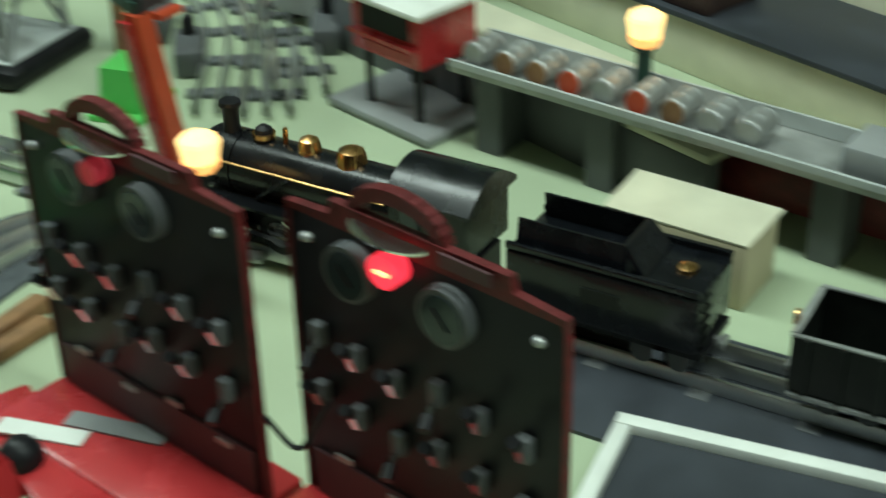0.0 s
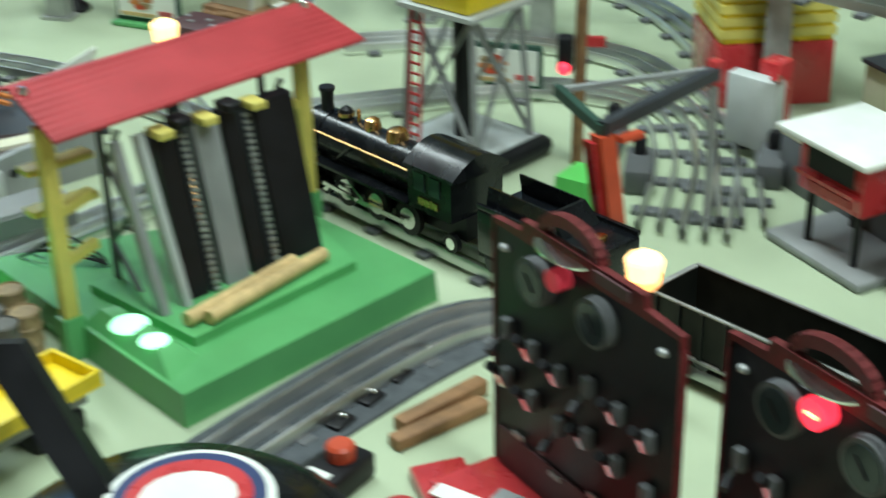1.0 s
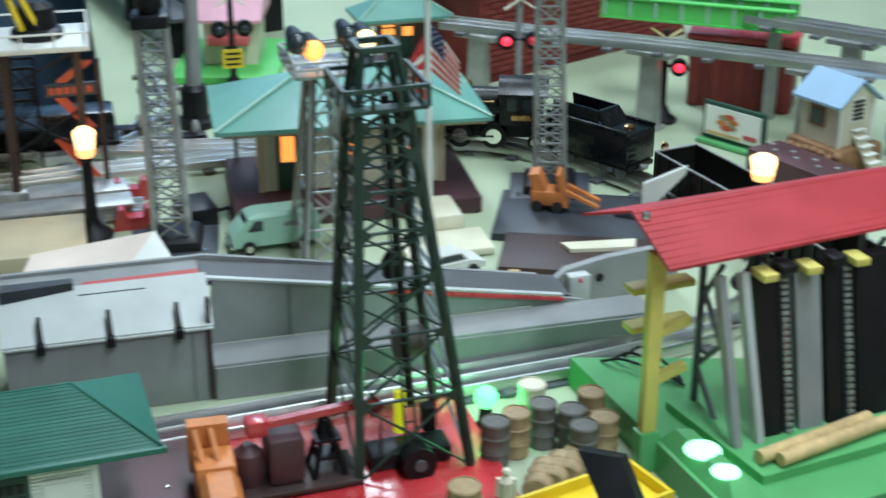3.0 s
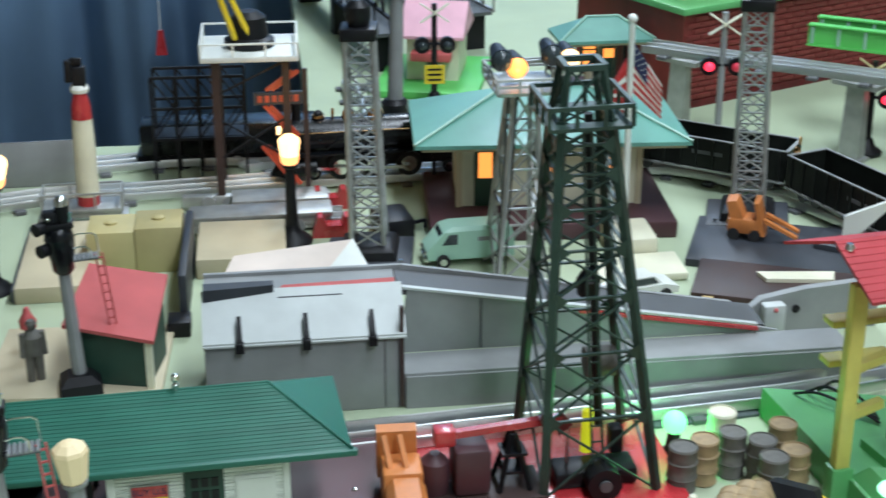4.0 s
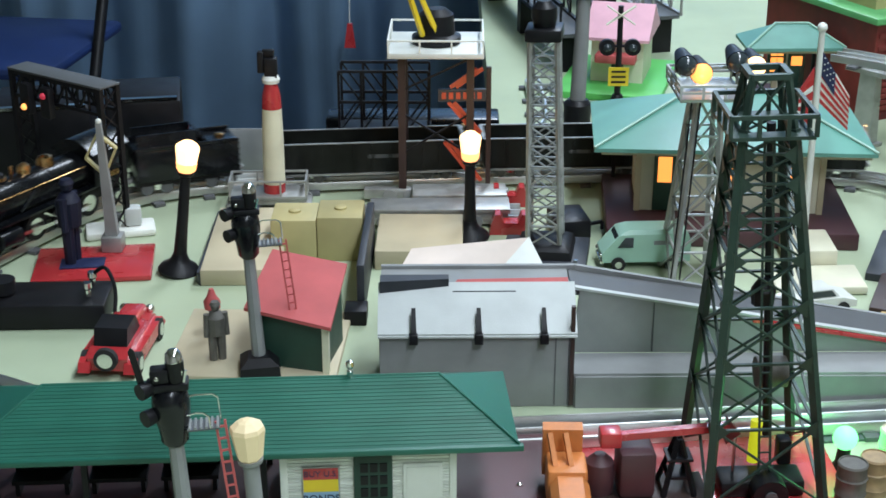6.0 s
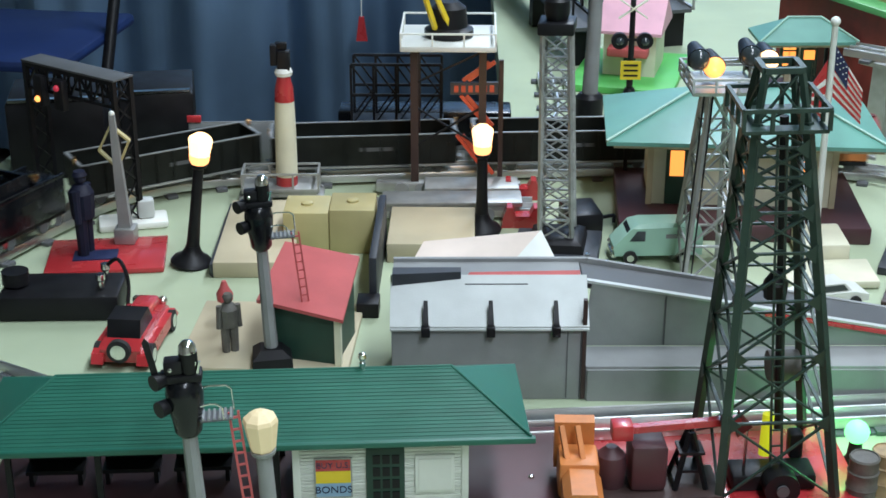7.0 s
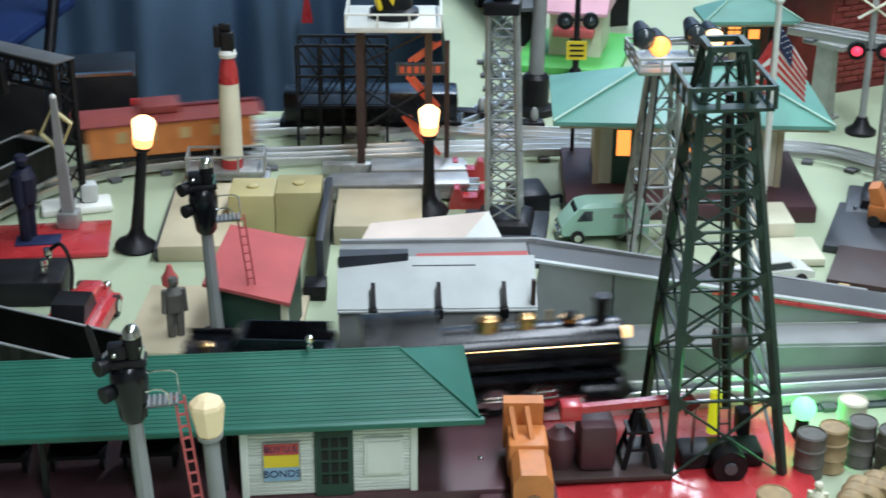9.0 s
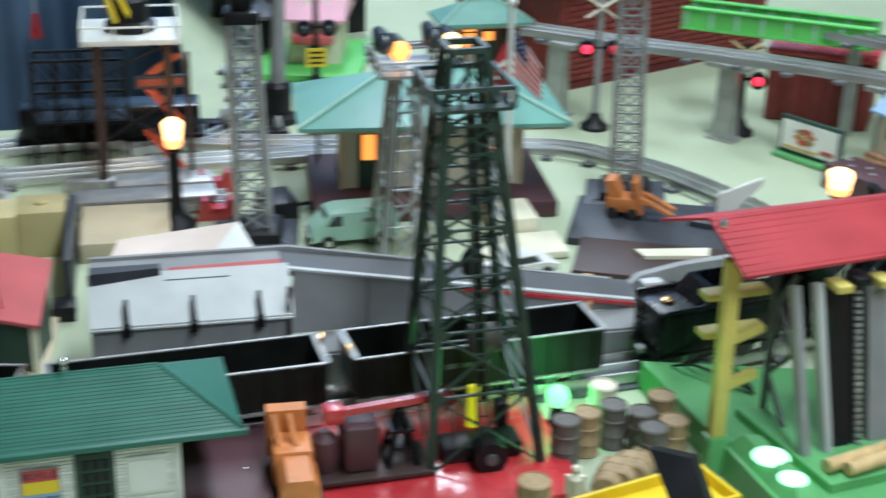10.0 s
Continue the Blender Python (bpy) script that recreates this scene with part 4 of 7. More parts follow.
def beacon_tower(x, y, h, rz, label):
    t = thing("beacon_tower", label, "tower", x, y, 0, rz, "beacon towers", -1.6)
    part("base", bx(B(), -0.042, 0.042, -0.038, 0.038, 0, 0.010, 0.002), M["ebony"], t)
    part("footing", hull(B(), [(sx * a, sy * a, z) for sx in (-1, 1) for sy in (-1, 1) for a, z in ((0.028, 0.010), (0.026, 0.018), (0.020, 0.022))]), M["black"], t)
    lattice(t, (0.0155, 0.0155), (0.0125, 0.0125), 0.020, h, 10, 0.0036, 0.0022, M["silver"])
    part("cap", bx(B(), -0.017, 0.017, -0.017, 0.017, h, h + 0.012, 0.002), M["black"], t)
    part("beacon", lathe(B(), [(0.010, h + 0.012), (0.012, h + 0.02), (0.012, h + 0.03), (0.006, h + 0.036)], n=14), M["black"], t)
    for s in (-1, 1):
        part("terminal", cyl(B(), (s * 0.032, -0.03, 0.010), (s * 0.032, -0.03, 0.013), 0.002, n=8), M["chrome"], t)


# ---- rocket, crane and yard pieces ----
def flat_car(x, y, rz, label, l=0.145):
    t = thing("flat_car", label, "flat car", x, y, 0, rz, "grey flat cars")
    part("deck", bx(B(), -l / 2, l / 2, -0.018, 0.018, 0.016, 0.021, 0.001), M["silver"], t)
    for s in (-1, 1):
        part("sill", bx(B(), -l / 2 + 0.003, l / 2 - 0.003, s * 0.0155 - 0.0015, s * 0.0155 + 0.0015, 0.0115, 0.0158), M["silver"], t)
        tr = part("truck", bx(B(), s * l * 0.33 - 0.018, s * l * 0.33 + 0.018, -0.013, 0.013, 0.006, 0.0112, 0.001), M["silver"], t)
        for dx in (-0.011, 0.011):
            for yy in (-0.0165, 0.0165):
                part("wheel", cyl(B(), (s * l * 0.33 + dx, yy - 0.0018, 0.007), (s * l * 0.33 + dx, yy + 0.0018, 0.007), 0.007, n=16), M["grey"], tr)
    return t


def rocket_car():
    t = flat_car(-0.207, 1.487, 3, "grey missile carrier car on the yard", 0.082)
    part("side_rail", rails_round(B(), -0.040, 0.040, -0.017, 0.017, 0.021, 0.016, 0.002, 1), M["silver"], t)
    r = thing("toy_rocket", "white toy rocket with red bands and black capsule", "rocket", -0.201, 1.487, 0.021, 0, lean=0.5)
    part("tail_band", lathe(B(), [(0.0115, 0), (0.0118, 0.010)]), M["red"], r)
    part("body", lathe(B(), [(0.0116, 0.010), (0.0112, 0.060), (0.0102, 0.092)]), M["cream"], r)
    part("nose_band", lathe(B(), [(0.0104, 0.092), (0.0096, 0.106), (0.0064, 0.119)]), M["red"], r)
    part("collar", lathe(B(), [(0.0086, 0.1192), (0.0095, 0.123), (0.0078, 0.127)]), M["white"], r)
    cap = part("capsule", bx(B(), -0.006, 0.007, -0.006, 0.006, 0.122, 0.146, 0.0015), M["black"], r)
    part("hatch", bx(B(), -0.013, -0.0062, -0.005, 0.005, 0.130, 0.152, 0.001), M["black"], cap)
    part("antenna", bx(B(), -0.008, 0.004, -0.002, 0.004, 0.1462, 0.154, 0.001), M["black"], cap)


def gantry_crane():
    t = thing("gantry_crane", "gantry crane with brown legs, white railed deck and yellow jib", "crane", -0.03, 1.535, 0, 0)
    for s in (-1, 1):
        tr = part("truck", bx(B(), s * 0.036 - 0.030 * (s < 0) - 0.012, s * 0.036 + 0.012 + 0.03 * (s > 0), -0.028, -0.016, 0.004, 0.016, 0.002), M["silver"], t)
        part("leg", bx(B(), s * 0.036 - 0.004, s * 0.036 + 0.004, -0.026, -0.018, 0.014, 0.163), M["brown"], t)
        part("leg", bx(B(), s * 0.036 - 0.004, s * 0.036 + 0.004, 0.030, 0.038, 0.014, 0.163), M["brown"], t)
        for dx in (-0.01, 0.012):
            part("wheel", cyl(B(), (s * 0.040 + dx, -0.031, 0.008), (s * 0.040 + dx, -0.028, 0.008), 0.008), M["grey"], tr)
    br = B()
    for a, b in ((0.055, 0.100), (0.100, 0.055), (0.125, 0.160)):
        beam(br, (-0.036, -0.024, a), (0.036, -0.024, b), 0.002)
    part("tie_rod", br, M["black"], t)
    part("deck", bx(B(), -0.050, 0.050, -0.040, 0.052, 0.163, 0.169, 0.001), M["white"], t)
    part("railing", rails_round(B(), -0.049, 0.049, -0.039, 0.051, 0.169, 0.013, 0.0018, 1), M["white"], t)
    cab = part("cab", lathe(B(), [(0.026, 0.170), (0.026, 0.177), (0.020, 0.180), (0.018, 0.200), (0.010, 0.206)], 0.0, 0.005), M["black"], t)
    for s in (-1, 1):
        part("jib", beam(B(), (s * 0.008 - 0.006, -0.01, 0.180), (s * 0.004 - 0.03, -0.028, 0.250), 0.0045), M["gold"], cab)
    part("cable", cyl(B(), (-0.03, -0.028, 0.25), (-0.055, -0.03, 0.30), 0.0006, n=5), M["black"], cab)
    # red trestle lit through the legs
    k = thing("trestle_span", "orange-red girder frame with a nameplate bar by the crane", "girder", 0.002, 1.512, 0, 2)
    bar = part("name_bar", bx(B(), -0.03, 0.0205, 0, 0.005, 0.113, 0.126), M["ebony"], k)
    for i in range(6):
        part("letter_bar", bx(B(), -0.026 + i * 0.0075, -0.0215 + i * 0.0075, -0.0012, 0.0002, 0.1160, 0.1230), M["vermilion"], bar)
    for a, b in (((-0.016, 0.112), (0.012, 0.078)), ((-0.020, 0.068), (0.013, 0.024)), ((-0.014, 0.128), (0.014, 0.148))):
        for d in (-0.003, 0.003):
            part("strut", beam(B(), (a[0] + d, 0.002, a[1]), (b[0] + d, 0.002, b[1]), 0.0032, 0.004), M["vermilion"], k)
        for i in range(5):
            f = (i + 0.5) / 5
            x, z = a[0] + (b[0] - a[0]) * f, a[1] + (b[1] - a[1]) * f
            part("rivet_plate", bx(B(), x - 0.003, x + 0.003, 0.0012, 0.0032, z - 0.0016, z + 0.0016), M["vermilion"], k)
    part("upright", bx(B(), 0.021, 0.026, 0.0, 0.004, 0.0, 0.150), M["brown"], k)


def black_yard():
    # dark lattice bridge and parked cars behind the crane
    t = thing("girder_bridge", "black lattice girder bridge section by the curtain", "bridge", -0.095, 1.60, 0, 0)
    for y in (0.0, 0.04):
        bm = B()
        for z in (0.05, 0.085, 0.12):
            beam(bm, (-0.045, y, z), (0.055, y, z), 0.003)
        for i in range(5):
            x = -0.045 + i * 0.025
            beam(bm, (x, y, 0), (x, y, 0.12), 0.0028)
            if i < 4:
                beam(bm, (x, y, 0.05), (x + 0.025, y, 0.085), 0.0018)
                beam(bm, (x + 0.025, y, 0.085), (x, y, 0.12), 0.0018)
        part("truss", bm, M["black"], t)
    part("deck", bx(B(), -0.047, 0.057, 0.003, 0.037, 0.048, 0.052), M["black"], t)
    c = thing("parked_tender", "black parked coal tender on the yard track", "tender", -0.06, 1.665, 0.0, 0)
    part("body", bx(B(), -0.10, 0.10, -0.022, 0.022, 0.016, 0.052, 0.003), M["loco"], c)
    part("frame", bx(B(), -0.105, 0.105, -0.018, 0.018, 0.008, 0.0158), M["black"], c)
    for x in (-0.075, -0.05, 0.05, 0.075):
        part("wheel", cyl(B(), (x, -0.021, 0.008), (x, 0.021, 0.008), 0.008), M["black"], c)
    g = thing("panel_board", "flat grey board standing at the table edge", "board", -0.29, 1.60, 0, 3)
    part("board", bx(B(), -0.035, 0.075, 0, 0.004, 0, 0.052, 0.003), M["grey"], g)
    part("knob", bx(B(), -0.036, -0.02, -0.002, 0.002, 0.052, 0.06, 0.001), M["red"], g)
    for x, y, w, d, h in ((-0.47, 1.60, 0.105, 0.10, 0.090), (-0.372, 1.665, 0.085, 0.10, 0.080)):
        b = thing("transformer_case", "large black case with a bright top edge at the table side", "case", x, y, 0, 10)
        part("body", bx(B(), -w / 2, w / 2, -d / 2, d / 2, 0, h, 0.004), M["black"], b)
        part("top_trim", bx(B(), -w / 2 + 0.004, w / 2 - 0.004, -d / 2 - 0.001, -d / 2 + 0.006, h, h + 0.0035), M["chrome"], b)
        part("terminal", cyl(B(), (w * 0.2, -d / 2 - 0.004, h * 0.25), (w * 0.2, -d / 2, h * 0.25), 0.005), M["chrome"], b)
    part("pilot_lamp", bx(B(), -0.075, -0.066, -0.056, -0.052, 0.084, 0.089, 0.001), M["amberlit"], b)


def yard_pieces():
    s = thing("loading_dock", "long pale tan card dock with a dark edge strip", "dock", -0.248, 1.285, 0, 2)
    part("slab", bx(B(), 0, 0.075, 0, 0.165, 0, 0.016, 0.001), M["tan"], s)
    part("edge_strip", hull(B(), [(-0.006, 0.01, 0), (0.0, 0.0, 0), (-0.006, 0.16, 0.0), (0.0, 0.16, 0), (-0.002, 0.16, 0.014), (0.0, 0.16, 0.014), (-0.003, 0.0, 0.014), (0.0, 0.0, 0.014)]), M["ebony"], s)
    c = thing("tank_block", "khaki plastic block with two round caps", "block", -0.188, 1.345, 0, 1)
    for i, h in ((0, 0.043), (1, 0.046)):
        b = part("block", bx(B(), i * 0.045, i * 0.045 + 0.0445, 0, 0.05, 0, h, 0.0015), M["khaki"], c)
        part("cap", lathe(B(), [(0.006, h), (0.006, h + 0.002), (0.004, h + 0.003)], i * 0.045 + 0.022, 0.025, 14), M["khaki"], b)
    d = thing("crossing_plank", "tan plank board leaning beside the dark wall piece", "board", -0.086, 1.325, 0, 0)
    part("board", bx(B(), 0, 0.085, 0, 0.10, 0, 0.020, 0.001), M["tan"], d)
    part("post", bx(B(), -0.010, -0.003, -0.10, 0.06, 0, 0.048, 0.001), M["ebony"], d)
    part("foot", bx(B(), -0.020, 0.0, -0.125, -0.1005, 0, 0.014, 0.001), M["black"], d)
    w = thing("folded_roof", "white folded card roof section with pinkish shaded slope", "roof", -0.055, 1.18, 0, 2)
    part("body", bx(B(), 0.012, 0.112, 0.016, 0.066, 0, 0.034), M["tan"], w)
    rf = part("roof", hull(B(), [(-0.008, 0.012, 0.044), (0.064, 0.0, 0.036), (0.116, 0.07, 0.064), (0.01, 0.07, 0.054), (-0.008, 0.012, 0.041), (0.064, 0.0, 0.033)]), M["blush"], w, "pinkish cream sloping card")
    part("gable", hull(B(), [(0.0645, -0.001, 0.036), (0.138, 0.004, 0.036), (0.1165, 0.071, 0.0645), (0.066, 0.002, 0.033), (0.136, 0.010, 0.033), (0.114, 0.072, 0.056)]), M["white"], rf)
    for y in (1.425, 1.505):
        r = thing("track_bumper", "small red bumper with two peaks on the yard track", "bumper", 0.048, y, 0, 0, "red bumpers")
        part("body", prism(B(), [(-0.022, 0), (0.022, 0), (0.020, 0.012), (0.016, 0.022), (0.011, 0.022), (0.007, 0.013), (-0.007, 0.013), (-0.011, 0.022), (-0.016, 0.022), (-0.020, 0.012)], "y", -0.008, 0.008), M["red"], r)
    flat_car(-0.025, 1.452, 2, "grey flat car standing on the yard track")
    flat_car(-0.005, 1.495, 2, "grey flat car with bolts behind the crane", 0.10)


# ---- left side ----
def left_side():
    t = thing("signal_bridge", "black lattice signal bridge spanning the curved track", "signal bridge", -0.350, 1.408, 0, 146)
    SPAN = 0.128
    for x in (0.0, SPAN):
        for y in (-0.011, 0.011):
            part("leg", bx(B(), x - 0.0025, x + 0.0025, y - 0.0025, y + 0.0025, 0, 0.158), M["black"], t)
        for k in range(7):
            z = 0.008 + k * 0.021
            part("lacing_bar", beam(B(), (x, -0.011, z), (x, 0.011, z + 0.021), 0.0016), M["black"], t)
            part("lacing_bar", beam(B(), (x, 0.011, z), (x, -0.011, z + 0.021), 0.00155), M["black"], t)
    for y in (-0.011, 0.011):
        bm = B()
        beam(bm, (0, y, 0.156), (SPAN, y, 0.156), 0.004)
        beam(bm, (0, y, 0.132), (SPAN, y, 0.132), 0.0032)
        for i in range(8):
            a, b = SPAN * i / 8, SPAN * (i + 1) / 8
            beam(bm, (a, y, 0.132 + 0.024 * (i % 2)), (b, y, 0.156 - 0.024 * (i % 2)), 0.002)
            beam(bm, (b, y, 0.132), (b, y, 0.156), 0.0018)
        part("truss", bm, M["black"], t)
    part("walkway", bx(B(), -0.004, SPAN + 0.004, -0.0135, 0.0135, 0.1582, 0.1605, 0.0008), M["greydark"], t)
    for x in (0.070, 0.100):
        hd = part("signal_head", bx(B(), x - 0.007, x + 0.007, 0.0135, 0.022, 0.118, 0.150, 0.002), M["black"], t)
        part("lens", ball(B(), (x, 0.0225, 0.126 if x > 0.08 else 0.142), 0.0034, 1, 10), M["amberlit" if x > 0.08 else "reddim"], hd)
    b = thing("watchman_crossing", "glossy red tin base of the crossing watchman", "crossing", -0.36, 1.33, 0, 8)
    part("plate", bx(B(), -0.055, 0.058, -0.042, 0.040, 0, 0.006, 0.002), M["red"], b)
    part("mat", bx(B(), -0.03, 0.012, -0.018, 0.006, 0.006, 0.0072), M["navy"], b)
    plain_figure(-0.378, 1.328, 0.0072, 0.084, "midnight", 78, "navy blue toy watchman figure on the red base")
    s = thing("crossing_sign", "grey tapered post with a yellow diamond warning sign", "sign", -0.346, 1.36, 0.006, 0)
    part("post", hull(B(), [(sx * 0.0060, sy * 0.005, 0.0158) for sx in (-1, 1) for sy in (-1, 1)] + [(-0.004 + sx * 0.0026, sy * 0.0026, 0.131) for sx in (-1, 1) for sy in (-1, 1)]), M["grey"], s)
    part("foot", bx(B(), -0.010, 0.010, -0.010, 0.010, 0, 0.0158, 0.001), M["silver"], s)
    part("tip", ball(B(), (-0.004, 0, 0.132), 0.0030), M["white"], s)
    dia = B()
    q = [(-0.020, 0.094), (-0.007, 0.119), (0.010, 0.104), (-0.003, 0.076)]
    for i in range(4):
        beam(dia, (q[i][0], 0.004, q[i][1]), (q[(i + 1) % 4][0], 0.004, q[(i + 1) % 4][1]), 0.006, 0.002)
    part("diamond", dia, M["khaki"], s, "yellow diamond frame")
    w = thing("base_casting", "pale grey rounded casting by the curved track", "casting", -0.352, 1.418, 0, 15)
    part("body", bx(B(), -0.035, 0.035, -0.018, 0.018, 0, 0.008, 0.003), M["white"], w)
    part("stub", bx(B(), 0.005, 0.022, -0.008, 0.008, 0.0082, 0.028, 0.003), M["greylight"], w)
    k = thing("control_box", "black controller box with knobs and a trailing cable", "controller", -0.362, 1.215, 0, 3)
    part("body", bx(B(), -0.062, 0.045, -0.028, 0.028, 0, 0.024, 0.003), M["black"], k)
    part("knob", cyl(B(), (-0.05, 0.0, 0.026), (-0.05, 0.0, 0.038), 0.012), M["black"], k)
    for y in (-0.012, 0.012):
        part("terminal", lathe(B(), [(0.003, 0.026), (0.003, 0.032), (0.0045, 0.034), (0.004, 0.039)], 0.028, y, 10), M["chrome"], k)
    cab = B()
    pts = spline([(0.028, 0.012, 0.036), (0.042, 0.004, 0.046), (0.052, -0.01, 0.03), (0.05, -0.02, 0.002)], 0.004)
    for a, b2 in zip(pts, pts[1:]):
        cyl(cab, a, b2, 0.0018, n=6)
    part("cable", cab, M["black"], k)
    c = thing("toy_roadster", "red vintage toy roadster with a black top and rear spare wheel", "toy car", -0.290, 1.142, 0, 86)
    c.scale = (1.13, 1.13, 1.13)
    part("body", hull(B(), [(x, y, z) for y in (-0.015, 0.015) for x, z in ((-0.040, 0.006), (-0.041, 0.016), (-0.03, 0.021), (0.0, 0.022), (0.034, 0.019), (0.040, 0.015), (0.040, 0.006))]), M["red"], c)
    part("hood", bx(B(), 0.002, 0.039, -0.009, 0.009, 0.015, 0.0255, 0.003), M["red"], c)
    part("soft_top", hull(B(), [(x, y, z) for y in (-0.0125, 0.0125) for x, z in ((-0.030, 0.021), (-0.026, 0.034), (-0.004, 0.035), (0.004, 0.022))]), M["black"], c)
    for y in (-0.017, 0.017):
        part("fender", hull(B(), [(x, y + d, z) for d in (-0.0045, 0.0045) for x, z in ((-0.045, 0.006), (-0.042, 0.013), (-0.030, 0.0165), (-0.018, 0.008), (0.010, 0.007), (0.022, 0.015), (0.034, 0.0165), (0.043, 0.008))]), M["red"], c)
        for x in (-0.03, 0.028):
            w2 = part("wheel", cyl(B(), (x, y * 1.16 - 0.002, 0.0085), (x, y * 1.16 + 0.002, 0.0085), 0.0085, n=18), M["tyre"], c)
            part("hub", cyl(B(), (x, y * 1.16 - 0.0027, 0.0085), (x, y * 1.16 + 0.0027, 0.0085), 0.0052, n=12), M["chrome"], w2)
        part("headlight", ball(B(), (0.041, y * 0.6, 0.019), 0.0038), M["chrome"], c)
    sp = part("spare_wheel", cyl(B(), (-0.0455, 0, 0.017), (-0.041, 0, 0.017), 0.0088, n=20), M["tyre"], c)
    part("hub", cyl(B(), (-0.0465, 0, 0.017), (-0.0452, 0, 0.017), 0.0058, n=14), M["chrome"], sp)


# ---- far side ----
def crossing_flasher(x, y, h, rz, lit, label):
    t = thing("crossing_flasher", label, "crossing signal", x, y, 0, rz, "crossing signals")
    part("base", lathe(B(), [(0.018, 0), (0.018, 0.004), (0.010, 0.010), (0.006, 0.02)], n=14), M["black"], t)
    part("post", cyl(B(), (0, 0, 0.018), (0, 0, h), 0.0042, 0.0035, 10), M["black"] if lit < 2 else M["grey"], t)
    for s in (-1, 1):
        l = part("lamp", cyl(B(), (s * 0.016, -0.004, h * 0.62), (s * 0.016, -0.011, h * 0.62), 0.0105), M["black"], t)
        part("lens", ball(B(), (s * 0.016, -0.0112, h * 0.62), 0.0062, 0.9), M["redlit"] if (lit == 1 or (lit == 3 and s < 0)) else (M["reddim"] if lit >= 2 else M["glass"]), l)
    part("arm", beam(B(), (-0.016, -0.002, h * 0.62), (0.016, -0.002, h * 0.62), 0.003), M["black"], t)
    for s in (-1, 1):
        part("crossbuck", beam(B(), (-0.018, -0.005 - 0.001 * s, h * 0.92 - s * 0.012), (0.018, -0.005 - 0.001 * s, h * 0.92 + s * 0.012), 0.008, 0.0012), M["khaki" if lit == 1 else "cream"], t)
    if lit == 0:
        pl = part("plate", bx(B(), -0.013, 0.013, -0.006, -0.0042, h * 0.24, h * 0.42), M["gold"], t)
        for z in (0.28, 0.33, 0.38):
            part("writing_bar", bx(B(), -0.009, 0.009, -0.0068, -0.0058, h * z - 0.0012, h * z + 0.0012), M["black"], pl)


